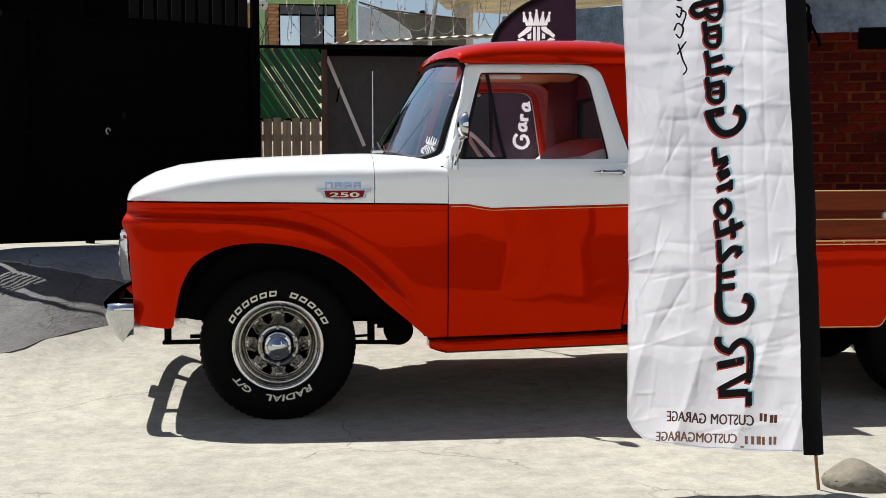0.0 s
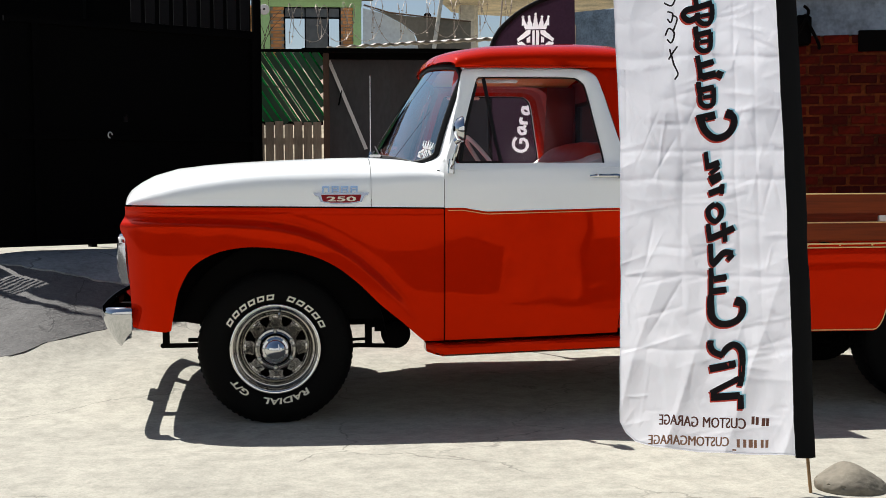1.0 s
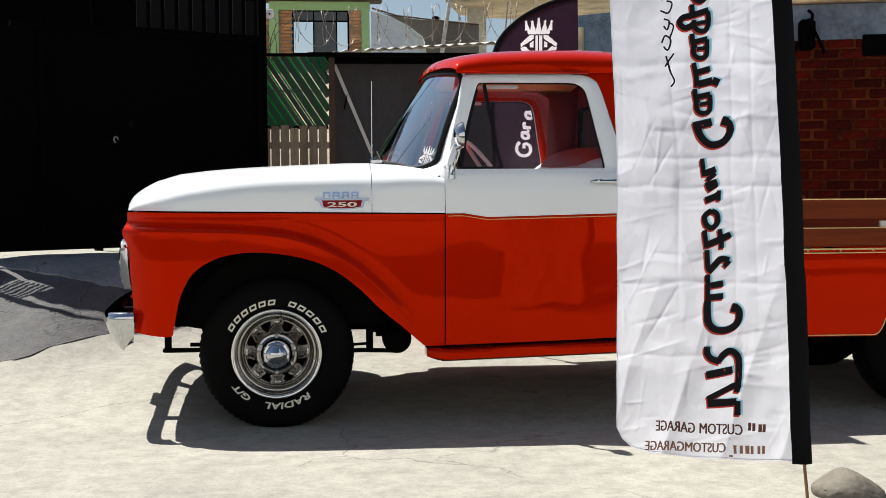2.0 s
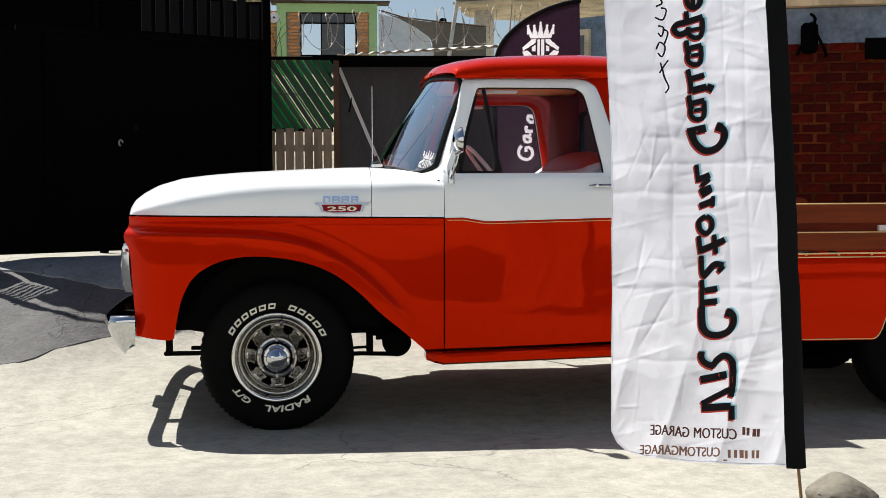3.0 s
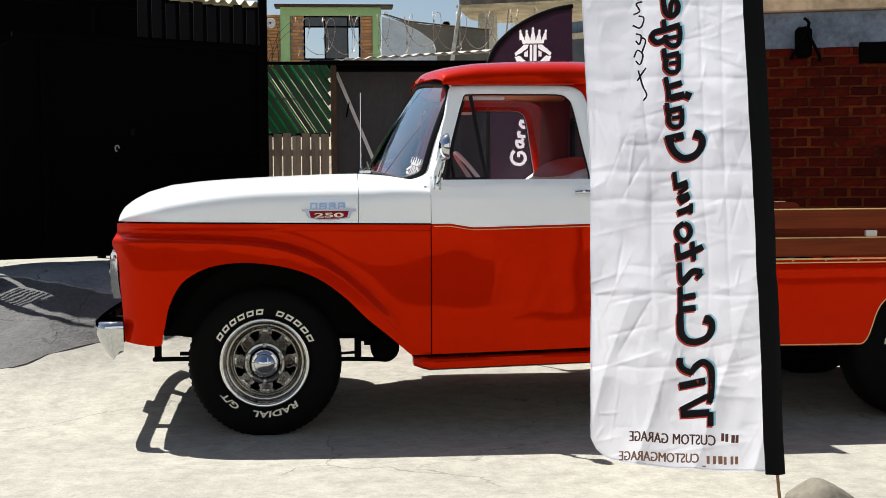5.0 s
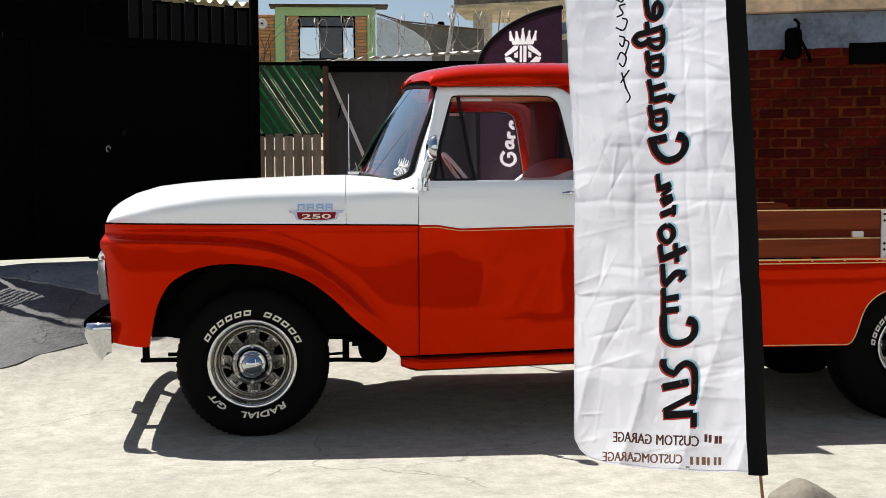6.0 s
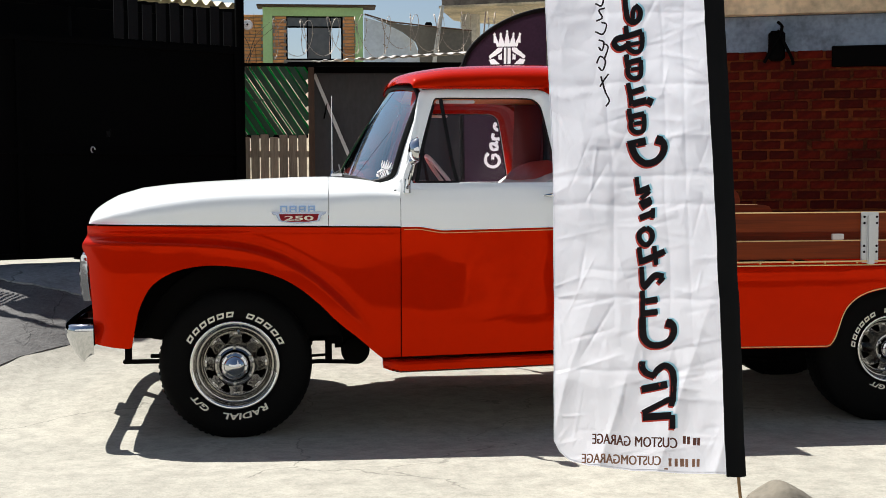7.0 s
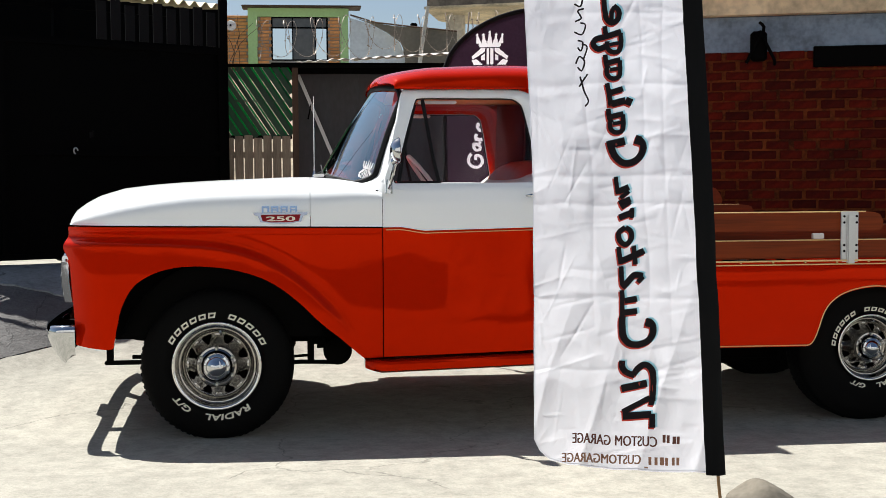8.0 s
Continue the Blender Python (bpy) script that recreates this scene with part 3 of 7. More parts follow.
def build_front(truck):
    bm = bmesh.new()
    ys = [0.02 + (2 * YC - 0.04) * i / 24 for i in range(25)]
    sheet(bm, [[(front_x(y) + 0.03, y, z) for z in (0.44, 0.6, 0.8, 1.0)] for y in ys])
    thicken(bm, 0.02)
    fp = part("front_panel", bm, M["red"], truck)
    bm = bmesh.new()
    for z in (0.68, 0.85):
        tube(bm, [(front_x(y) - 0.012, y, z) for y in ys], 0.016, 8)
    for e in (0.03, 2 * YC - 0.03):
        tube(bm, [(front_x(e) - 0.012, e, 0.68), (front_x(e) - 0.018, e, 0.76), (front_x(e) - 0.012, e, 0.85)], 0.016, 8)
    g = part("grille", bm, M["chrome"], truck, "chrome grille with horizontal bars")
    for z in (0.715, 0.75, 0.785, 0.82):
        bm = bmesh.new()
        sheet(bm, [[(front_x(y) - 0.004, y, z - 0.006), (front_x(y) - 0.014, y, z), (front_x(y) - 0.004, y, z + 0.006)] for y in ys if 0.28 < y < 2 * YC - 0.28])
        thicken(bm, 0.004)
        part("grille_bar", bm, M["chrome"], g)
    for far in (False, True):
        y = flank(0.155, far)
        bm = bmesh.new()
        prof = [(0.0, -0.02), (0.05, -0.017), (0.085, -0.005), (0.09, 0.01)]
        rows = []
        for i in range(24):
            w = 2 * math.pi * i / 24
            rows.append([(front_x(y) - 0.012 + d, y + r * math.cos(w), 0.765 + r * math.sin(w)) for r, d in prof])
        sheet(bm, rows, loop_u=True)
        h = part("headlight", bm, M["headlamp"], truck, "round clear headlight")
        bm = bmesh.new()
        rows = []
        for i in range(24):
            w = 2 * math.pi * i / 24
            rows.append([(front_x(y) + d, y + r * math.cos(w), 0.765 + r * math.sin(w)) for r, d in ((0.09, -0.004), (0.095, -0.026), (0.108, -0.020), (0.114, 0.01))])
        sheet(bm, rows, loop_u=True)
        part("bezel", bm, M["chrome"], h)
        bm = bmesh.new()
        for z0, z1 in ((0.645, 0.835),):
            rows = []
            for i in range(13):
                z = z0 + (z1 - z0) * i / 12
                x = -0.706 + 0.014 * (1 - i / 12) - 0.004 * math.sin(math.pi * i / 12) + 0.0015 * (i % 2)
                rows.append([(x, flank(0.0, far), z), (x - 0.014, flank(0.004, far), z), (x - 0.016, flank(0.030, far), z), (x + 0.02, flank(0.032, far), z), (x + 0.02, flank(0.0, far), z)])
            vs = sheet(bm, rows, loop_v=True)
            bm.faces.new(vs[0])
            bm.faces.new(vs[-1])
        part("chrome_trim", bm, M["chrome"], truck, "ribbed chrome edge of the grille")


def build_bumper(truck):
    """Front bumper: a deep chrome blade wrapped round the corners, on black brackets."""
    bm = bmesh.new()
    path = smooth_line([(-0.655, -0.045, 0), (-0.70, -0.048, 0), (-0.765, -0.02, 0), (-0.806, 0.06, 0), (-0.842, 0.3, 0), (-0.866, YC, 0), (-0.842, 2 * YC - 0.3, 0), (-0.806, 2 * YC - 0.06, 0), (-0.765, 2 * YC + 0.02, 0), (-0.70, 2 * YC + 0.048, 0), (-0.655, 2 * YC + 0.045, 0)], 90)
    rows = []
    for i, p in enumerate(path):
        a, b = path[max(0, i - 1)], path[min(89, i + 1)]
        d = (b - a).normalized()
        nrm = Vector((-d.y, d.x, 0))
        if nrm.dot(p - Vector((0.3, YC, 0))) < 0:
            nrm = -nrm
        taper = step(0, 7, min(i, 89 - i))
        row = []
        for off, z in ((-0.050, 0.532), (-0.028, 0.539), (-0.006, 0.530), (0.0, 0.515), (0.003, 0.495), (-0.006, 0.470), (-0.022, 0.43), (-0.044, 0.39), (-0.066, 0.360), (-0.080, 0.346)):
            zz = 0.538 - (0.538 - z) * (0.80 + 0.20 * taper)
            row.append(p + nrm * off + Vector((0, 0, zz)))
        rows.append(row)
    sheet(bm, rows)
    thicken(bm, 0.004)
    b = part("front_bumper", bm, M["chrome"], truck, "deep chrome front bumper with wrapped ends", angle=50)
    # small unseen block below the blade, beside the far bracket, placed for its shadow
    bm = bmesh.new()
    box(bm, (-0.878, 0.86, 0.42), (-0.852, 1.06, 0.50), 0.004)
    part("plate_holder", bm, M["under"], b)
    for y in (0.58, 2 * YC - 0.50):
        bm = bmesh.new()
        box(bm, (-0.83, y - 0.03, 0.42), (-0.45, y + 0.03, 0.50), 0.006)
        part("bracket", bm, M["under"], b)


def window_ring(z0):
    opening = [(0.876, 1.186), (0.902, 1.350), (0.966, 1.575), (0.982, 1.604), (1.01, 1.614), (1.25, 1.614), (1.44, 1.612), (1.485, 1.596), (1.512, 1.555), (1.548, 1.38), (1.580, 1.215), (1.572, 1.195), (1.545, 1.188), (1.2, 1.185)]
    outer = [(0.833, 1.172), (0.852, 1.350), (0.896, 1.600), (0.914, 1.644), (0.95, 1.656), (1.25, 1.660), (1.47, 1.657), (1.545, 1.635), (1.580, 1.585), (1.635, 1.39), (1.690, 1.200), (1.692, 1.176), (1.66, 1.172), (1.2, 1.172)]
    return opening, outer


def build_door(truck, far):
    y_in = lambda x, z, d=0.0: flank(side_y(z) + d, far)
    x0, x1 = 0.803, 1.690
    # lower red skin and upper white skin
    for name, mat, za, zb, lab in (("door_panel", "red", lambda x: 0.355 + 0.026 * (x - 0.803), lambda x: line_z(x) - 0.002, "glossy red lower door skin"),
                                   ("door_upper", "white", lambda x: line_z(x), lambda x: 1.196, "cream white upper door skin")):
        bm = bmesh.new()
        rows = []
        for i in range(41):
            x = x0 + (x1 - x0) * i / 40
            r = []
            for j in range(15):
                z = za(x) + (zb(x) - za(x)) * j / 14
                xx = x - (0.05 * step(0.75, 0.38, z) * step(1.4, 1.69, x))
                crown = -0.006 * math.sin(math.pi * (x - x0) / (x1 - x0))
                r.append((xx, y_in(x, z, crown), z))
            rows.append(r)
        sheet(bm, rows)
        thicken(bm, 0.006)
        d = part(name, bm, M[mat], truck, lab, angle=50)
        if name == "door_upper":
            upper = d
    # window frame
    op, ou = window_ring(0)
    bm = bmesh.new()
    n = 120
    A = smooth_line([(a, b, 0) for a, b in op], n, True)[:-1]
    rows = []
    B = smooth_line([(a, b, 0) for a, b in ou], n, True)[:-1]
    for a, b in zip(A, B):
        rows.append([(a.x, y_in(0, a.y, 0.050), a.y), (a.x, y_in(0, a.y, 0.004), a.y), (a.x + (b.x - a.x) * 0.12, y_in(0, a.y, -0.001), a.y + (b.y - a.y) * 0.12),
                     (a.x + (b.x - a.x) * 0.85, y_in(0, a.y + (b.y - a.y) * 0.85, -0.004), a.y + (b.y - a.y) * 0.85), (b.x, y_in(0, b.y, 0.004), b.y), (b.x, y_in(0, b.y, 0.050), b.y)])
    sheet(bm, rows, loop_u=True)
    part("window_frame", bm, M["white"], truck, "cream white door window frame", angle=50)
    bm = bmesh.new()
    sheet(bm, [[(a.x, y_in(0, a.y, 0.0515), a.y), (a.x + (b.x - a.x) * 0.4, y_in(0, a.y + (b.y - a.y) * 0.4, 0.0535), a.y + (b.y - a.y) * 0.4), (a.x + (b.x - a.x) * 0.55, y_in(0, a.y + (b.y - a.y) * 0.55, 0.051), a.y + (b.y - a.y) * 0.55)] for a, b in zip(A, B)], loop_u=True)
    part("inner_frame", bm, M["red"], truck, "red painted inner window frame")
    bm = bmesh.new()
    sheet(bm, [[(a.x + (b.x - a.x) * 0.5, y_in(0, a.y + (b.y - a.y) * 0.5, 0.0525), a.y + (b.y - a.y) * 0.5), (a.x + (b.x - a.x) * 1.0, y_in(0, a.y + (b.y - a.y) * 1.0, 0.0535), b.y), (a.x + (b.x - a.x) * 1.4, y_in(0, b.y, 0.085), a.y + (b.y - a.y) * 1.25)] for a, b in zip(A, B)], loop_u=True)
    part("frame_lining", bm, M["redseat"], truck)
    # black rubber round the opening and the quarter window bar
    bm = bmesh.new()
    tube(bm, [(p.x, y_in(0, p.y, 0.020), p.y) for p in A], 0.007, 6, loop=True)
    bar = [(1.012, y_in(0, 1.604, 0.018), 1.604), (1.036, y_in(0, 1.45, 0.018), 1.45), (1.058, y_in(0, 1.30, 0.018), 1.30), (1.083, y_in(0, 1.19, 0.018), 1.19)]
    tube(bm, bar, 0.0095, 8)
    tube(bm, [(0.882, y_in(0, 1.195, 0.016), 1.195), (1.083, y_in(0, 1.195, 0.016), 1.195)], 0.012, 8)
    tube(bm, [(0.884, y_in(0, 1.20, 0.016), 1.20), (0.910, y_in(0, 1.35, 0.016), 1.35), (0.971, y_in(0, 1.58, 0.016), 1.58)], 0.010, 8)
    part("window_seal", bm, M["seal"], truck)
    # panes
    for name, poly in (("quarter_glass", [(0.880, 1.190), (0.905, 1.35), (0.972, 1.585), (1.004, 1.607), (1.083, 1.190)]), ("door_glass", [(1.083, 1.190), (1.004, 1.607), (1.02, 1.612), (1.44, 1.612), (1.485, 1.596), (1.512, 1.555), (1.548, 1.38), (1.580, 1.20)])):
        bm = bmesh.new()
        bm.faces.new([bm.verts.new((x, y_in(0, z, 0.024), z)) for x, z in poly])
        g = part(name, bm, M["smoke"], truck)
        g.visible_shadow = False
    # handle
    s = 1 if far else -1
    yb = y_in(0, 1.13, -0.006)
    bm = bmesh.new()
    pts = smooth_line([(1.495, yb + s * 0.020, 1.133), (1.53, yb + s * 0.030, 1.134), (1.60, yb + s * 0.030, 1.134), (1.645, yb + s * 0.014, 1.133)], 16)
    tube(bm, pts, [0.004, 0.006, 0.008, 0.009, 0.009, 0.009, 0.009, 0.009, 0.009, 0.009, 0.010, 0.011, 0.012, 0.012, 0.011, 0.008], 8)
    tube(bm, [(1.645, yb + s * 0.02, 1.132), (1.645, yb, 1.132)], 0.016, 12)
    part("door_handle", bm, M["chrome"], truck, "chrome pull door handle")
    # door jambs, near-black so that the gaps read as shade
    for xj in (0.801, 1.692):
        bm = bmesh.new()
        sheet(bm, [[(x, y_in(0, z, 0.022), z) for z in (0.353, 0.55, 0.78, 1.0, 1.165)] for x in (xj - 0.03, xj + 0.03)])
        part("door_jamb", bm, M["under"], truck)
    # inner trim
    bm = bmesh.new()
    sheet(bm, [[(x, y_in(0, z, 0.07), z) for z in (0.40, 0.8, 1.17)] for x in (0.83, 1.2, 1.66)])
    sheet(bm, [[(x, y_in(0, 1.185, d), 1.185) for d in (0.008, 0.075)] for x in (0.86, 1.2, 1.64)])
    part("door_trim", bm, M["redseat"], truck)
    # gold line under the colour break
    bm = bmesh.new()
    tube(bm, [(x, y_in(x, line_z(x) - 0.012, -0.0075), line_z(x) - 0.012) for x in [0.815 + 0.87 * i / 40 for i in range(41)]], 0.0022, 5)
    part("pinstripe", bm, M["gold"], truck)


def wind_reach(v):
    """How far the glass reaches to the side at height v: rounded corners."""
    return 1 - 0.15 * max(0.0, 1 - v / 0.16) ** 2 - 0.10 * max(0.0, (v - 0.88) / 0.12) ** 2


def wind_point(u, v):
    """Windshield surface: u across from -1 to 1, v from base to top."""
    u *= wind_reach(v)
    a = abs(u)
    xb = 0.506 + 0.250 * a ** 2.6
    xt = 0.792 + 0.135 * a ** 2.6
    zb = 1.238 - 0.066 * a ** 3
    zt = 1.695 - 0.040 * a ** 3
    yb = YC - 0.805 * math.copysign(a ** 0.92, -u)
    yt = YC - 0.735 * math.copysign(a ** 0.92, -u)
    x = xb + (xt - xb) * v - 0.012 * math.sin(math.pi * v)
    return (x, yb + (yt - yb) * v, zb + (zt - zb) * v)


def build_windshield(truck):
    bm = bmesh.new()
    sheet(bm, [[wind_point(-1 + 2 * i / 40, (j / 24)) for j in range(25)] for i in range(41)])
    g = part("windshield", bm, M["glass"], truck, "curved clear windshield", angle=80)
    g.visible_shadow = False
    edge = [wind_point(-1 + 2 * i / 40, 0) for i in range(41)] + [wind_point(1, j / 40) for j in range(1, 41)] + [wind_point(1 - 2 * i / 40, 1) for i in range(1, 41)] + [wind_point(-1, 1 - j / 40) for j in range(1, 40)]
    bm = bmesh.new()
    tube(bm, edge, 0.014, 8, loop=True)
    part("windshield_seal", bm, M["seal"], truck, "black rubber windshield seal")
    # pillars from seal to door frame
    for far in (False, True):
        bm = bmesh.new()
        rows, trim = [], []
        for j in range(-1, 41):
            w = max(0, j) / 40
            a = Vector(wind_point(-1, w)) - Vector((0, 0, 0.075 if j < 0 else 0))
            z = a.z
            xd = lerp_table(z, [(1.17, 0.838), (1.35, 0.856), (1.60, 0.903), (1.67, 0.922)])
            ys = side_y(z)
            m1, m2 = a.x + 0.012 + max(0.004, xd - a.x - 0.012) * 0.30, a.x + 0.012 + max(0.006, xd - a.x - 0.012) * 0.65
            q1, q2 = a.y + (ys - a.y) * 0.55 - 0.004, a.y + (ys - a.y) * 0.92 - 0.004
            trim.append([(a.x + 0.014, flank(a.y + 0.003, far), z), (a.x + 0.03, flank(a.y + 0.06, far), z), (xd - 0.002, flank(ys + 0.06, far), z)])
            rows.append([(a.x + 0.014, flank(a.y + 0.002, far), z), (m1, flank(q1, far), z), (m2, flank(q2, far), z), (xd, flank(ys + 0.001, far), z), (xd, flank(ys + 0.06, far), z)])
        sheet(bm, rows)
        part("windshield_pillar", bm, M["white"], truck, angle=50)
        bm = bmesh.new()
        sheet(bm, trim)
        part("pillar_trim", bm, M["lining"], truck)
    # sticker low in the corner: crown over two bars
    bm = bmesh.new()
    c = Vector(wind_point(-0.93, 0.16))
    du = (Vector(wind_point(-0.86, 0.16)) - Vector(wind_point(-0.98, 0.16))).normalized()
    dv = (Vector(wind_point(-0.93, 0.30)) - c).normalized()
    nn = du.cross(dv).normalized()
    if nn.y > 0:
        nn = -nn
    emblem(bm, c + nn * 0.006, du, dv, 0.072)
    part("sticker", bm, M["flagwhite"], truck, "white crown sticker")


def emblem_shapes():
    """Crown with five points over a split shield of plain bars, about 1.4 wide."""
    P = [[(-0.40, 0.06), (0.40, 0.06), (0.43, 0.20), (-0.43, 0.20)]]
    for i in range(5):
        x = -0.42 + 0.21 * i
        tip = 0.50 if i != 2 else 0.60
        P.append([(x - 0.105, 0.20), (x + 0.105, 0.20), (x * 1.15 + 0.03, tip), (x * 1.15 - 0.03, tip)])
        P.append([(x * 1.15 - 0.06, tip + 0.03), (x * 1.15, tip - 0.03), (x * 1.15 + 0.06, tip + 0.03), (x * 1.15, tip + 0.10)])
    P.append([(-0.12, 0.02), (-0.02, 0.02), (-0.02, -0.60), (-0.12, -0.60)])
    P.append([(0.03, 0.02), (0.13, 0.02), (0.13, -0.60), (0.03, -0.60)])
    for q in (-1, 1):
        P.append([(q * 0.17, 0.02), (q * 0.34, 0.02), (q * 0.70, -0.30), (q * 0.66, -0.42), (q * 0.20, -0.12)])
        P.append([(q * 0.70, -0.45), (q * 0.62, -0.62), (q * 0.26, -0.62), (q * 0.50, -0.40)])
        P.append([(q * 0.20, -0.20), (q * 0.32, -0.26), (q * 0.32, -0.44), (q * 0.20, -0.44)])
    return P


def emblem(bm, c, du, dv, s):
    for pts in emblem_shapes():
        bm.faces.new([bm.verts.new(c + du * (x * s) + dv * (y * s)) for x, y in pts])


def inside(x, y, poly):
    hit = False
    for (x0, y0), (x1, y1) in zip(poly, poly[1:] + poly[:1]):
        if (y0 > y) != (y1 > y) and x < x0 + (x1 - x0) * (y - y0) / (y1 - y0):
            hit = not hit
    return hit


ROOF_TOP = [(0.768, 1.700), (0.775, 1.722), (0.79, 1.745), (0.83, 1.757), (0.90, 1.771), (1.055, 1.790), (1.244, 1.800), (1.50, 1.804), (1.66, 1.796), (1.74, 1.775), (1.79, 1.73), (1.805, 1.68)]


def build_roof(truck):
    bm = bmesh.new()
    xs = [0.768, 0.771, 0.776, 0.784, 0.797, 0.815, 0.84, 0.87, 0.91, 0.96] + [1.0 + 0.66 * i / 12 for i in range(13)] + [1.70, 1.735, 1.765, 1.785, 1.797, 1.805]
    rows = []
    for x in xs:
        zt = lerp_table(x, ROOF_TOP)
        row = []
        for j in range(45):
            w = math.pi * j / 44
            c, s = math.cos(w), math.sin(w)
            ye = 0.098
            y = YC - (YC - ye) * math.copysign(abs(c) ** (2 / 5.0), c)
            u = abs((y - YC) / (YC - ye))
            zb = 1.660 + (0.030 * (1 - u ** 3) if x < 0.9 else 0)
            z = zb + (max(zt, zb + 0.004) - zb) * s ** (2 / 3.0)
            back = 0.105 * u ** 2.6 * (1 - step(0.78, 1.05, x))
            row.append((x + back, y, z))
        rows.append(row)
    sheet(bm, rows)
    r = part("roof", bm, M["red"], truck, "glossy red cab roof with front visor lip", angle=55)
    for far in (False, True):
        bm = bmesh.new()
        pts = [(x, flank(0.090, far), 1.662) for x in [0.90 + 0.62 * i / 16 for i in range(17)]]
        tube(bm, pts, 0.006, 6)
        part("drip_rail", bm, M["red"], r)
    # lining under the roof
    bm = bmesh.new()
    sheet(bm, [[(x, y, 1.668 + 0.05 * (1 - ((y - YC) / 0.74) ** 2)) for y in [0.15 + 1.46 * j / 12 for j in range(13)]] for x in (0.90, 1.2, 1.5, 1.74)])
    part("headliner", bm, M["liner"], truck, "tan headliner")
    for far in (False, True):
        bm = bmesh.new()
        a, b = sorted((flank(0.165, far), flank(0.21, far)))
        box(bm, (0.99, a, 1.590), (1.19, b, 1.606), 0.006)
        part("sun_visor", bm, M["whiteseat"], truck)


def build_cab_back(truck):
    for far in (False, True):
        bm = bmesh.new()
        rows = []
        for j in range(22):
            z = 0.40 + (1.668 - 0.40) * j / 21
            xa = lerp_table(z, [(0.4, 1.645), (0.75, 1.694), (1.20, 1.696), (1.39, 1.640), (1.585, 1.585), (1.64, 1.55), (1.668, 1.48)])
            y = side_y(z)
            rows.append([(xa, flank(y + 0.05, far), z), (xa, flank(y + 0.006, far), z), (xa + (1.76 - xa) * 0.5, flank(y + 0.004, far), z), (1.765, flank(y + 0.012, far), z), (1.795, flank(y + 0.045, far), z), (1.803, flank(y + 0.10, far), z)])
        sheet(bm, rows)
        part("cab_corner", bm, M["red"], truck, angle=60)
    bm = bmesh.new()
    a, b = 0.07, 2 * YC - 0.07
    wa, wb, za, zb = 0.20, 2 * YC - 0.20, 1.24, 1.56
    for lo, hi in (((1.79, a, 0.40), (1.805, b, za)), ((1.79, a, zb), (1.805, b, 1.70)), ((1.79, a, za), (1.805, wa, zb)), ((1.79, wb, za), (1.805, b, zb))):
        box(bm, lo, hi)
    part("cab_back", bm, M["red"], truck)
    bm = bmesh.new()
    for lo, hi in (((1.776, a, 0.46), (1.788, b, za)), ((1.776, a, zb), (1.788, b, 1.69)), ((1.776, a, za), (1.788, wa, zb)), ((1.776, wb, za), (1.788, b, zb))):
        box(bm, lo, hi)
    for far in (False, True):
        sheet(bm, [[(x, flank(side_y(z) + 0.088, far), z) for z in (1.16, 1.25, 1.40, 1.55, 1.665)] for x in (1.60, 1.70, 1.776)])
    part("cab_lining", bm, M["lining"], truck, "dark maroon cab lining")
    bm = bmesh.new()
    sheet(bm, [[(1.797, wa, za), (1.797, wa, zb)], [(1.797, wb, za), (1.797, wb, zb)]])
    g = part("rear_window", bm, M["smoke"], truck)
    g.visible_shadow = False
    bm = bmesh.new()
    tube(bm, [(1.791, wa, za), (1.791, wb, za), (1.791, wb, zb), (1.791, wa, zb)], 0.017, 8, loop=True)
    part("rear_window_seal", bm, M["seal"], truck)


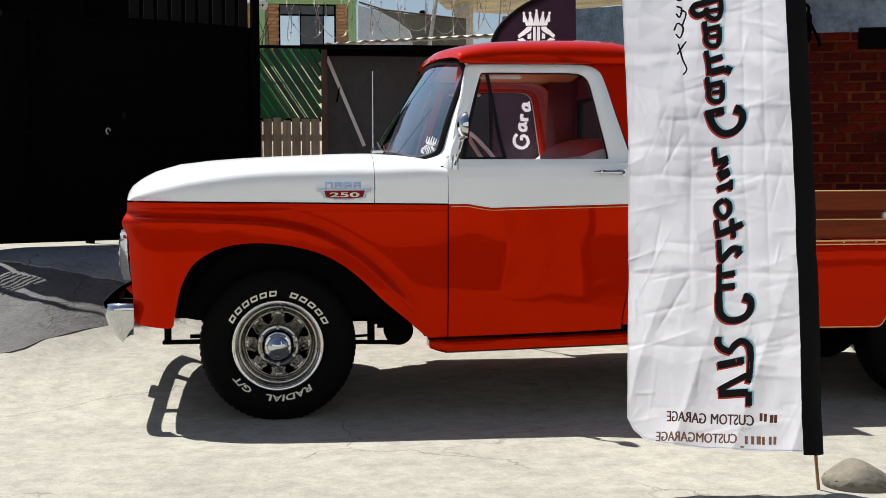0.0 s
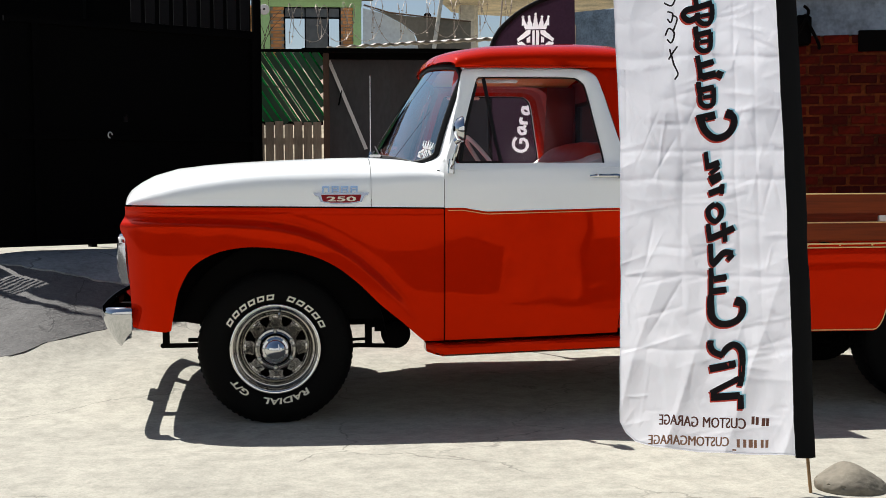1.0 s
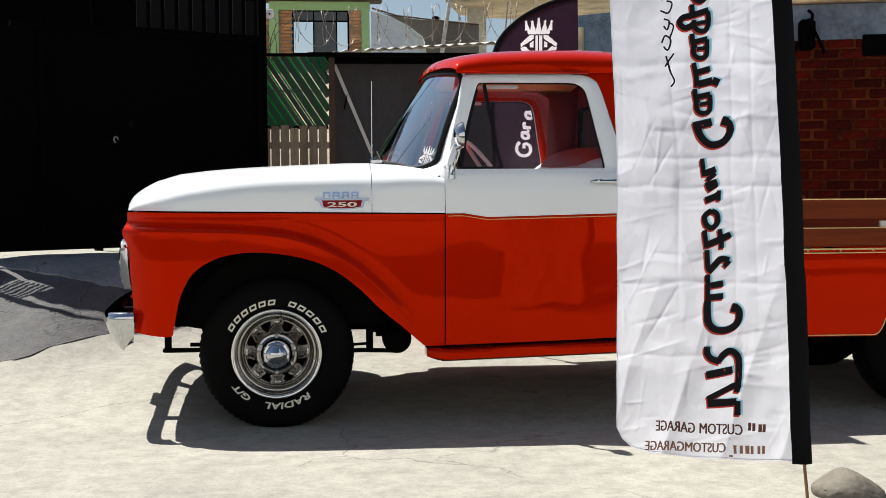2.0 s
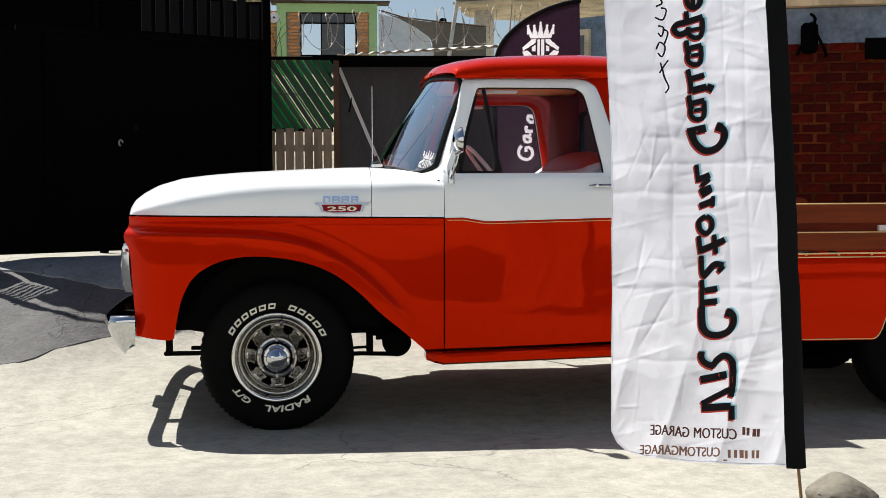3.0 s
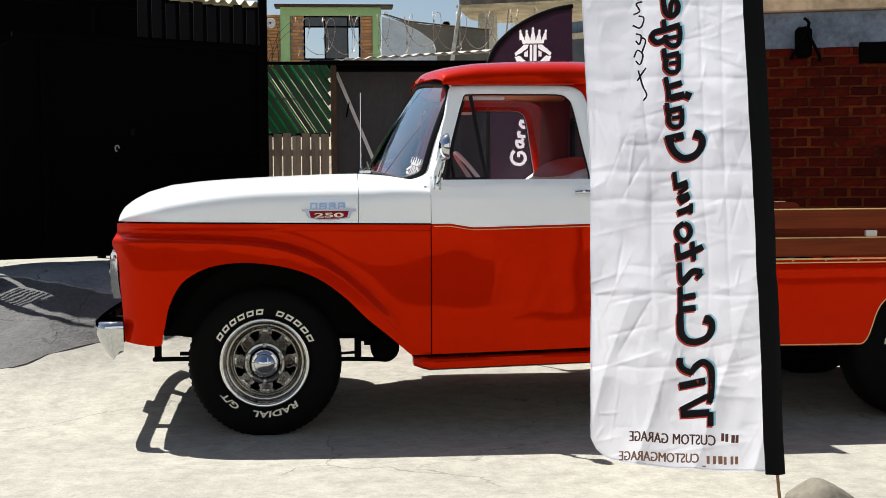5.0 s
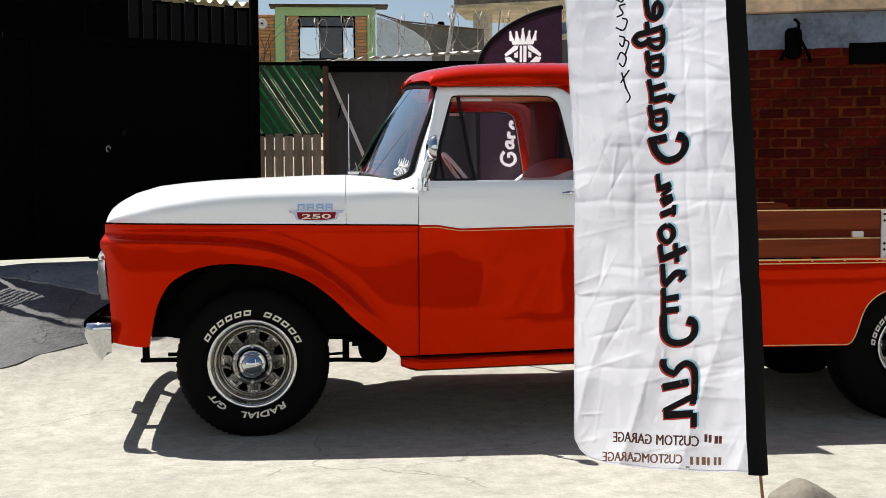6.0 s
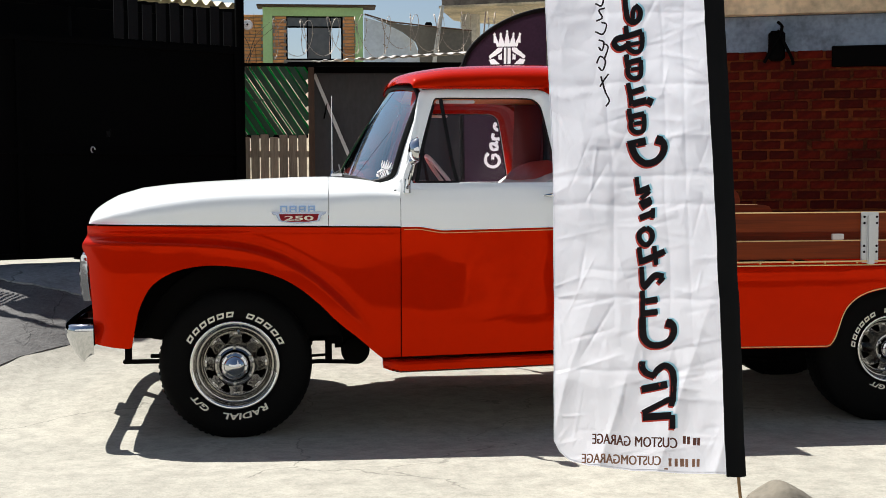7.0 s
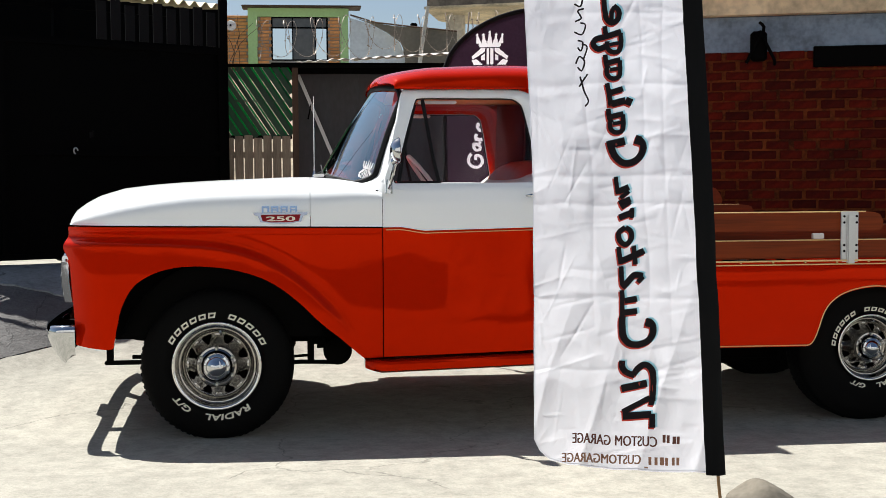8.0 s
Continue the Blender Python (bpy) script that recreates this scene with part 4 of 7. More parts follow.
def build_cabin(truck):
    bm = bmesh.new()
    box(bm, (0.78, 0.05, 0.42), (1.80, 2 * YC - 0.05, 0.46))
    box(bm, (0.765, 0.06, 0.44), (0.785, 2 * YC - 0.06, 1.18))
    part("cab_floor", bm, M["under"], truck)
    bm = bmesh.new()
    box(bm, (0.545, 0.14, 1.02), (0.95, 2 * YC - 0.14, 1.205), 0.04, segments=4)
    sheet(bm, [[(wind_point(u, 0.03)[0] + 0.02, wind_point(u, 0.03)[1], 1.215), (0.80, wind_point(u, 0.03)[1], 1.212), (0.93, wind_point(u, 0.03)[1], 1.190)] for u in [-0.96 + 1.92 * i / 30 for i in range(31)]])
    part("dashboard", bm, M["redseat"], truck, "red painted dashboard")
    # bench seat, red with white insert
    bm = bmesh.new()
    box(bm, (1.20, 0.14, 0.70), (1.70, 2 * YC - 0.14, 0.90), 0.05, segments=4)
    part("seat_cushion", bm, M["redseat"], truck, "red vinyl bench seat")
    def seat_shape(grow, cap_z, y0):
        bm = bmesh.new()
        rows = []
        for i in range(41):
            y = y0 + (2 * YC - 2 * y0) * i / 40
            u = abs((y - YC) / 0.75)
            top = min(cap_z, 1.320 - 0.10 * max(0, u - 0.45) ** 2 * 3 + 0.012 * math.cos((y - YC) * 9))
            row = []
            for k in range(13):
                w = math.pi * k / 12
                row.append((1.60 - (0.125 + grow) * math.cos(w) + 0.04 * math.sin(w), y, 0.86 + (top - 0.86) * math.sin(w) ** 0.4))
            rows.append(row)
        vs = sheet(bm, rows)
        bm.faces.new(vs[0])
        bm.faces.new(vs[-1])
        return bm
    part("seat_back", seat_shape(0.0, 1.315, 0.13), M["redseat"], truck, "red vinyl seat back", angle=60)
    part("seat_insert", seat_shape(0.045, 1.255, 0.105), M["whiteseat"], truck, "white vinyl lower seat back", angle=60)
    # steering wheel, driver on the near side
    c, ax = Vector((1.09, 0.45, 1.17)), Vector((0.80, 0, 0.60)).normalized()
    u = Vector((0, 1, 0))
    v = ax.cross(u)
    bm = bmesh.new()
    tube(bm, [c + u * (0.205 * math.cos(t)) + v * (0.205 * math.sin(t)) for t in [2 * math.pi * i / 40 for i in range(40)]], 0.011, 8, loop=True)
    s = part("steering_wheel", bm, M["whiteseat"], truck, "white steering wheel")
    bm = bmesh.new()
    for t in (0.2, math.pi - 0.2):
        tube(bm, [c - ax * 0.03, c + u * (0.2 * math.cos(t)) + v * (0.2 * math.sin(t))], 0.009, 6)
    tube(bm, [c - ax * 0.02, c - ax * 0.40], 0.022, 10)
    part("steering_column", bm, M["alu"], s)


def build_wheel(truck, x, y, out):
    """One wheel; out is -1 for the near side, 1 for the far side. y is the outer sidewall."""
    c = (x, y, HUB_Z)
    o = lambda d: -d * out
    bm = bmesh.new()
    prof = [(0.208, 0.020), (0.222, 0.003), (0.262, -0.003), (0.300, -0.002), (0.330, 0.006), (0.350, 0.020), (0.361, 0.036), (0.3655, 0.056), (0.367, 0.12), (0.3655, 0.19), (0.358, 0.215), (0.33, 0.240), (0.23, 0.240)]
    spin(bm, [(r, o(d)) for r, d in prof], c, 72)
    for v in bm.verts:
        if v.co.z < -0.033:
            v.co.z = -0.033
    t = part("tyre", bm, M["rubber"], truck, "black radial tyre with raised white lettering", angle=50)
    bm = bmesh.new()
    for i in range(72):
        a = 2 * math.pi * i / 72
        for d0, d1 in ((0.045, 0.085), (0.10, 0.14), (0.155, 0.195)):
            p = [(x + r * math.cos(b), y + o(d), HUB_Z + r * math.sin(b)) for r, d, b in ((0.3655, d0, a), (0.3655, d1, a + 0.015), (0.3655, d1, a + 0.06), (0.3655, d0, a + 0.045))]
            q = [(x + r * math.cos(b), y + o(d), HUB_Z + r * math.sin(b)) for r, d, b in ((0.3680, d0, a), (0.3680, d1, a + 0.015), (0.3680, d1, a + 0.06), (0.3680, d0, a + 0.045))]
            if min(w[2] for w in q) < -0.031:
                continue
            P, Q = [bm.verts.new(w) for w in p], [bm.verts.new(w) for w in q]
            bm.faces.new(Q)
            for k in range(4):
                bm.faces.new((P[k], P[(k + 1) % 4], Q[(k + 1) % 4], Q[k]))
    part("tread", bm, M["rubber"], t)
    # rim: lip, well, spoked disc
    bm = bmesh.new()
    spin(bm, [(r, o(d)) for r, d in ((0.202, 0.055), (0.210, 0.012), (0.215, -0.002), (0.2135, -0.008), (0.208, -0.010), (0.199, -0.006), (0.194, 0.003))], c, 96)
    rim = part("rim", bm, M["wheelchrome"], truck, "chrome steel wheel rim", angle=60)
    bm = bmesh.new()
    spin(bm, [(r, o(d)) for r, d in ((0.194, 0.003), (0.191, 0.016), (0.188, 0.030), (0.184, 0.036), (0.177, 0.036), (0.174, 0.044), (0.171, 0.066), (0.166, 0.076), (0.160, 0.078), (0.158, 0.084), (0.157, 0.10), (0.157, 0.20))], c, 96)
    part("barrel", bm, M["spokechrome"], rim, "stepped chrome barrel, dark reflections put into its colour", angle=60)
    bm = bmesh.new()
    spin(bm, [(r, o(d)) for r, d in ((0.158, 0.080), (0.156, 0.070), (0.151, 0.068), (0.148, 0.076))], c, 96)
    part("bead_ring", bm, M["wheelchrome"], rim, angle=60)
    bm = bmesh.new()
    rows = []
    N = 120
    for i in range(N):
        ph = (3 * i) % 45 - 22.5
        squeeze = math.copysign(abs(ph) * 0.42 if abs(ph) <= 12 else 5.04 + (abs(ph) - 12) * 1.663, ph)
        ridge = 0.009 * max(0, abs(ph) - 12) / 10.5
        row = []
        for j, (r, d) in enumerate(((0.160, 0.096), (0.1575, 0.076), (0.152, 0.072), (0.141, 0.080), (0.114, 0.044), (0.103, 0.016), (0.100, 0.002), (0.094, -0.006), (0.085, -0.008), (0.074, -0.002), (0.066, 0.008))):
            a = radians(3 * i + (squeeze - ph if j == 4 else 0))
            row.append((x + r * math.cos(a), y + o(d + (0.010 * math.cos(radians(ph * 4)) - ridge if j == 4 else -ridge if j == 3 else 0)), HUB_Z + r * math.sin(a)))
        rows.append(row)
    vs = [[bm.verts.new(p) for p in r] for r in rows]
    for i in range(N):
        for j in range(9):
            if j == 3 and abs((3 * i + 1.5) % 45 - 22.5) < 11.0:
                continue
            bm.faces.new((vs[i][j], vs[(i + 1) % N][j], vs[(i + 1) % N][j + 1], vs[i][j + 1]))
    thicken(bm, 0.005)
    part("wheel_disc", bm, M["spokechrome"], rim, "chrome eight-spoke wheel disc", angle=40)
    bm = bmesh.new()
    spin(bm, [(r, o(d)) for r, d in ((0.165, 0.105), (0.0, 0.11))], c, 40)
    part("brake_drum", bm, M["under"], rim)
    bm = bmesh.new()
    spin(bm, [(r, o(d)) for r, d in ((0.066, 0.0), (0.066, -0.022), (0.060, -0.030), (0.050, -0.034), (0.046, -0.040), (0.030, -0.052), (0.012, -0.062), (0.0, -0.064))], c, 40)
    part("hub_cap", bm, M["chrome"], rim, "pointed chrome hub cap", angle=30)
    bm = bmesh.new()
    tube(bm, [(x + 0.02, y + o(0.03), HUB_Z + 0.150), (x + 0.02, y + o(-0.010), HUB_Z + 0.168)], 0.0055, 8)
    part("valve_stem", bm, M["dullmetal"], rim)
    for k in range(6):
        a = 2 * math.pi * (k + 0.5) / 6
        bm = bmesh.new()
        spin(bm, [(r, o(d)) for r, d in ((0.010, 0.0), (0.010, -0.018), (0.006, -0.024), (0.0, -0.024))], (x + 0.086 * math.cos(a), y, HUB_Z + 0.086 * math.sin(a)), 6)
        part("lug_nut", bm, M["dullmetal"], rim, angle=20)
    if out < 0:
        # raised words and plain blocks along the sidewall
        def bend(px, py, mid, sgn):
            """px along the arc in metres, py outwards."""
            r = 0.2315 + py if sgn > 0 else 0.292 - py
            a = mid - px / 0.246 if sgn > 0 else mid + px / 0.246
            return (x + r * math.cos(a), y + 0.006 - 0.0135 + 0.02 * max(0, r - 0.29), HUB_Z + r * math.sin(a))
        roll = 0.0 if x < 1 else 0.42
        for a_deg, k, arc in ((121.5, 6, 0.275), (50, 5, 0.235)):
            pitch = arc / k
            for i in range(k):
                bm = bmesh.new()
                px = (i - (k - 1) / 2) * pitch
                h = pitch * 0.37
                rows = []
                for w in range(24):
                    e, f = divmod(w, 6)
                    f = f / 6 * 2 - 1
                    ex, ey = ((f, -1), (1, f), (-f, 1), (-1, -f))[e]
                    rows.append([bend(px + ex * (h - g) + 0.2 * ey * (0.013 - g), 0.015 + ey * (0.013 - g), radians(a_deg) + roll, 1) for g in (0.0, 0.0075)])
                sheet(bm, rows, loop_u=True)
                thicken(bm, 0.003)
                part("lettering", bm, M["letter"], t)
        for word, a_deg, wd in (("RADIAL", -78, 0.225), ("G/T", -133, 0.10)):
            me = word_mesh(word, 0.030, wd, 0.12)
            bm = bmesh.new()
            bm.from_mesh(me)
            for v in bm.verts:
                v.co = Vector(bend(v.co.x, v.co.y + 0.002, radians(a_deg) + roll, 1)) + Vector((0, -0.001, 0))
            thicken(bm, 0.002)
            part("wording", bm, M["letter"], t, "raised white words on the sidewall")
            bpy.data.meshes.remove(me)


def word_mesh(text, height, width=None, shear=0.0, bold=0.025):
    """Flat mesh of a word in the built-in font, centred on x, standing on y = 0."""
    cu = bpy.data.curves.new("word", "FONT")
    cu.body, cu.size, cu.align_x, cu.shear, cu.resolution_u, cu.offset = text, 1.0, "CENTER", shear, 3, bold
    ob = bpy.data.objects.new("word", cu)
    scene.collection.objects.link(ob)
    dg = bpy.context.evaluated_depsgraph_get()
    me = bpy.data.meshes.new_from_object(ob.evaluated_get(dg))
    bpy.data.objects.remove(ob)
    bpy.data.curves.remove(cu)
    xs, ys = [v.co.x for v in me.vertices], [v.co.y for v in me.vertices]
    mx, lo, hi = (min(xs) + max(xs)) / 2, min(ys), max(ys)
    k = height / (hi - lo)
    kx = width / (max(xs) - min(xs)) if width else k
    for v in me.vertices:
        v.co = ((v.co.x - mx) * kx, (v.co.y - lo) * k, 0)
    return me


def build_chassis(truck):
    bm = bmesh.new()
    for y in (0.45, 2 * YC - 0.45):
        box(bm, (-0.62, y - 0.035, 0.47), (4.35, y + 0.035, 0.59), 0.006)
    for x in (-0.45, 0.62, 1.7, 2.6, 4.1):
        box(bm, (x - 0.05, 0.45, 0.48), (x + 0.05, 2 * YC - 0.45, 0.57), 0.006)
    part("frame_rails", bm, M["under"], truck, "black chassis rails")
    for x in WHEEL_X:
        bm = bmesh.new()
        tube(bm, [(x, 0.2, HUB_Z), (x, 2 * YC - 0.2, HUB_Z)], 0.045, 12)
        bmesh.ops.create_uvsphere(bm, u_segments=16, v_segments=10, radius=0.14, matrix=Matrix.Translation((x, YC, HUB_Z)))
        part("axle", bm, M["under"], truck)
        for y in (0.36, 2 * YC - 0.36):
            bm = bmesh.new()
            for k in range(4):
                h = 0.60 - 0.11 * k
                rows = []
                for i in range(15):
                    s = -1 + i / 7
                    z = HUB_Z + 0.035 - k * 0.010 + 0.075 * s * s * (h / 0.6) ** 2 + 0.03
                    rows.append([(x + s * h, y - 0.03, z), (x + s * h, y + 0.03, z), (x + s * h, y + 0.03, z + 0.008), (x + s * h, y - 0.03, z + 0.008)])
                sheet(bm, rows, loop_v=True)
            part("leaf_spring", bm, M["under"], truck)
    # parts hanging below the front fender
    bm = bmesh.new()
    box(bm, (-0.535, 0.10, 0.335), (-0.505, 0.14, 0.46), 0.004)
    box(bm, (-0.545, 0.10, 0.325), (-0.30, 0.13, 0.345), 0.004)
    tube(bm, [(-0.42, 0.16, 0.355), (-0.20, 0.16, 0.352)], 0.010, 8)
    part("tow_bracket", bm, M["under"], truck)
    bm = bmesh.new()
    tube(bm, [(0.26, 0.22, 0.300), (0.40, 0.22, 0.305), (0.56, 0.22, 0.300)], 0.011, 8)
    tube(bm, [(0.26, 0.26, 0.322), (0.44, 0.26, 0.332)], 0.007, 8)
    box(bm, (0.432, 0.20, 0.310), (0.466, 0.26, 0.47), 0.004)
    spin(bm, [(0.0, 0.18), (0.064, 0.18), (0.072, 0.19), (0.072, 0.25), (0.0, 0.25)], (0.583, 0, 0.362), 24)
    box(bm, (0.46, 0.20, 0.372), (0.655, 0.26, 0.48), 0.02)
    box(bm, (0.535, 0.19, 0.290), (0.618, 0.25, 0.36), 0.018)
    box(bm, (0.26, 0.26, 0.400), (0.50, 0.30, 0.48), 0.02)
    part("steering_gear", bm, M["under"], truck)
    bm = bmesh.new()
    tube(bm, smooth_line([(0.75, 0.75, 0.36), (1.6, 0.72, 0.34), (2.3, 0.66, 0.36), (2.75, 0.40, 0.37), (3.6, 0.38, 0.40), (4.35, 0.36, 0.38)], 30), 0.028, 10)
    tube(bm, [(2.05, 0.68, 0.35), (2.60, 0.60, 0.36)], 0.075, 14)
    part("exhaust", bm, M["dullmetal"], truck)
    # black block added under the bed, blocks light from the far side
    bm = bmesh.new()
    box(bm, (1.98, 0.50, 0.20), (3.00, 1.28, 0.52), 0.04, segments=3)
    part("fuel_tank", bm, M["under"], truck, "black block added under the bed to deepen the dark")
    # gearbox shape added unseen, keeps light from under the cab
    bm = bmesh.new()
    box(bm, (0.70, 0.66, 0.26), (1.30, 1.10, 0.47), 0.06, segments=3)
    tube(bm, [(1.28, YC, 0.38), (1.95, YC, 0.36)], [0.09, 0.05], 12)
    part("gearbox", bm, M["under"], truck)


def build_running_board(truck):
    for far in (False, True):
        s = 1 if far else -1
        bm = bmesh.new()
        rows = []
        for i in range(31):
            x = 0.712 + 1.22 * i / 30
            e = step(0, 1.5, i)
            y0 = flank(0.10, far)
            up = 0.026 * (x - 0.712)
            cut = 0.030 * (1 - step(-0.5, 2.0, i))
            r = [(x, y0, 0.336 + up), (x, flank(-0.030, far), 0.340 + up), (x, flank(-0.060 * e - 0.02, far), 0.334 + up), (x, flank(-0.068 * e - 0.02, far), 0.322 + up), (x, flank(-0.066 * e - 0.02, far), 0.292 + up + cut), (x, flank(-0.050, far), 0.279 + up + cut), (x, y0, 0.277 + up + cut)]
            rows.append(r)
        vs = sheet(bm, rows, loop_v=True)
        bm.faces.new(vs[0])
        bm.faces.new(vs[-1])
        part("running_board", bm, M["red"], truck, "red running board", angle=35)
        bm = bmesh.new()
        for k in range(3):
            y = flank(0.02 + k * 0.022, far)
            box(bm, (0.86, y - 0.004, 0.336), (1.88, y + 0.004, 0.349), 0.002)
        part("tread_strip", bm, M["seal"], truck)
        bm = bmesh.new()
        sheet(bm, [[(x, flank(0.055, far), z) for z in (0.335, 0.42)] for x in (0.97, 1.2, 1.93)])
        part("sill", bm, M["under"], truck)


BX0, BX1 = 1.835, 4.46


def bed_low():
    arch = [(2.945, 0.366), (2.972, 0.400), (2.988, 0.45), (3.006, 0.515), (3.032, 0.565), (3.075, 0.606), (3.13, 0.634), (3.20, 0.652), (3.277, 0.660)]
    back = [(2 * 3.277 - x, z) for x, z in reversed(arch[:-1])]
    return [(BX0, 0.366), (2.2, 0.365), (2.6, 0.364), (2.88, 0.363)] + arch + back + [(3.68, 0.363), (4.0, 0.37), (BX1, 0.40)]


BED_SIDE = [(0.36, -0.030), (0.50, -0.050), (0.70, -0.068), (0.76, -0.064), (0.775, -0.050)]


def build_bed(truck):
    for far in (False, True):
        lower = even(smooth_line([(a, b, 0) for a, b in bed_low()], 300), 220)
        bm = bmesh.new()
        rows, stripe = [], []
        for p in lower:
            row = []
            s = (p.x - BX0) / (BX1 - BX0)
            for j in range(12):
                w = j / 11
                z = p.y + (0.775 - p.y) * w
                y = lerp_table(z, BED_SIDE)
                row.append((p.x, flank(y, far), z))
            rows.append([(p.x, flank(-0.02, far), p.y + 0.003)] + row)
            stripe.append((p.x, flank(lerp_table(p.y + 0.006, BED_SIDE) - 0.001, far), p.y + 0.006))
        sheet(bm, rows)
        part("bed_side", bm, M["red"], truck, "glossy red bed side with wheel arch", angle=50)
        bm = bmesh.new()
        tube(bm, stripe, 0.0032, 6)
        part("pinstripe", bm, M["gold"], truck, "gold edge line")
        # rail on top and its trims
        bm = bmesh.new()
        box(bm, (BX0, min(flank(-0.062, far), flank(0.05, far)), 0.775), (BX1, max(flank(-0.062, far), flank(0.05, far)), 0.792), 0.004)
        part("bed_rail", bm, M["red"], truck)
        bm = bmesh.new()
        box(bm, (BX0, min(flank(-0.068, far), flank(-0.058, far)), 0.792), (BX1, max(flank(-0.068, far), flank(-0.058, far)), 0.800), 0.002)
        tube(bm, [(BX0, flank(-0.066, far), 0.778), (BX1, flank(-0.066, far), 0.778)], 0.0035, 6)
        for i in range(16):
            x = BX0 + 0.08 + i * 0.165
            bmesh.ops.create_uvsphere(bm, u_segments=8, v_segments=5, radius=0.006, matrix=Matrix.Translation((x, flank(-0.066, far), 0.790)))
        part("rail_trim", bm, M["gold"], truck, "gold rail trim with small rivets")
        # two varnished planks held by stakes
        for z0, z1 in ((0.806, 0.900), (0.944, 1.040)):
            bm = bmesh.new()
            a, b = sorted((flank(-0.045, far), flank(-0.020, far)))
            xe = 4.36 if z0 < 0.9 else 3.225
            if z0 < 0.9:
                box(bm, (BX0 + 0.03, a, z0), (xe, b, z1), 0.006)
            else:
                pts = [(BX0 + 0.03, z0), (3.30, z0), (3.318, z0 + 0.02), (3.318, z0 + 0.05), (3.30, z1 - 0.014), (3.27, z1 - 0.004), (xe, z1), (BX0 + 0.03, z1)]
                va, vb = [bm.verts.new((x, a, z)) for x, z in pts], [bm.verts.new((x, b, z)) for x, z in pts]
                bm.faces.new(va)
                bm.faces.new(vb)
                for q in range(len(pts)):
                    bm.faces.new((va[q], va[(q + 1) % 8], vb[(q + 1) % 8], vb[q]))
            plank = part("side_plank", bm, M["wood"], truck, "varnished wooden side plank")
            bm = bmesh.new()
            tube(bm, [(BX0 + 0.03, flank(-0.046, far), z1 - 0.001), (xe, flank(-0.046, far), z1 - 0.001)], 0.0032, 6)
            part("edge_line", bm, M["gold"], plank)
        for x in (1.95, 3.138, 4.28):
            bm = bmesh.new()
            a, b = sorted((flank(-0.060, far), flank(-0.045, far)))
            box(bm, (x - 0.044, a, 0.780), (x + 0.044, b, 1.040), 0.003)
            a, b = sorted((flank(-0.074, far), flank(-0.055, far)))
            box(bm, (x - 0.018, a, 0.778), (x + 0.022, b, 1.022), 0.006)
            st = part("stake", bm, M["alu"], truck, "pale metal stake bracket with screws")
            for dx in (-0.030, 0.034):
                for z in (0.842, 0.872, 0.985, 1.016):
                    bm = bmesh.new()
                    spin(bm, [(0.0065, flank(-0.060, far)), (0.005, flank(-0.064, far)), (0.0, flank(-0.064, far))], (x + dx, 0, z), 8)
                    part("screw", bm, M["under"], st)
    bm = bmesh.new()
    a, b = -0.04, 2 * YC + 0.04
    box(bm, (BX0, 0.31, 0.56), (BX1, 2 * YC - 0.31, 0.60))
    for x0, x1 in ((BX0, 2.84), (3.72, BX1)):
        box(bm, (x0, a, 0.56), (x1, 0.308, 0.60))
        box(bm, (x0, 2 * YC - 0.308, 0.56), (x1, b, 0.60))
    part("bed_floor", bm, M["wood"], truck)
    bm = bmesh.new()
    box(bm, (BX0, a, 0.38), (BX0 + 0.03, b, 1.05), 0.006)
    part("bed_front", bm, M["wood"], truck)
    bm = bmesh.new()
    box(bm, (BX1 - 0.03, a, 0.42), (BX1, b, 0.80), 0.01)
    part("tailgate", bm, M["red"], truck)
    for far in (False, True):
        bm = bmesh.new()
        a, b = sorted((flank(0.0, far), flank(0.30, far)))
        spin(bm, [(0.42, a), (0.42, b)], (3.277, 0, 0.30), 20, 0.1, math.pi - 0.1)
        box(bm, (2.86, flank(0.30, far) - 0.005, 0.30), (3.70, flank(0.30, far) + 0.005, 0.60))
        part("wheel_well", bm, M["under"], truck)
        bm = bmesh.new()
        yb = flank(-0.03, far)
        box(bm, (BX1, yb - 0.03, 0.55), (BX1 + 0.02, yb + 0.03, 0.72), 0.006)
        part("tail_light", bm, M["badge"], truck)
    bm = bmesh.new()
    box(bm, (BX1 + 0.06, 0.0, 0.40), (BX1 + 0.12, 2 * YC, 0.52), 0.015)
    box(bm, (BX1 - 0.2, 0.44, 0.42), (BX1 + 0.08, 0.50, 0.50))
    box(bm, (BX1 - 0.2, 2 * YC - 0.50, 0.42), (BX1 + 0.08, 2 * YC - 0.44, 0.50))
    part("rear_bumper", bm, M["chrome"], truck)
    # raised end board on the far side
    bm = bmesh.new()
    pts = [(2.2, 1.044), (3.10, 1.044), (3.105, 1.07), (3.09, 1.11), (3.06, 1.145), (3.01, 1.163), (2.2, 1.168)]
    va, vb = [bm.verts.new((x, 2 * YC + 0.02, z)) for x, z in pts], [bm.verts.new((x, 2 * YC + 0.045, z)) for x, z in pts]
    bm.faces.new(va)
    bm.faces.new(vb)
    for q in range(7):
        bm.faces.new((va[q], va[(q + 1) % 7], vb[(q + 1) % 7], vb[q]))
    part("end_board", bm, M["wood"], truck, "rounded varnished end board")
    # latch on the inner side
    bm = bmesh.new()
    box(bm, (2.97, 0.0, 0.90), (3.03, 0.02, 0.93), 0.003)
    part("latch", bm, M["dullmetal"], truck)


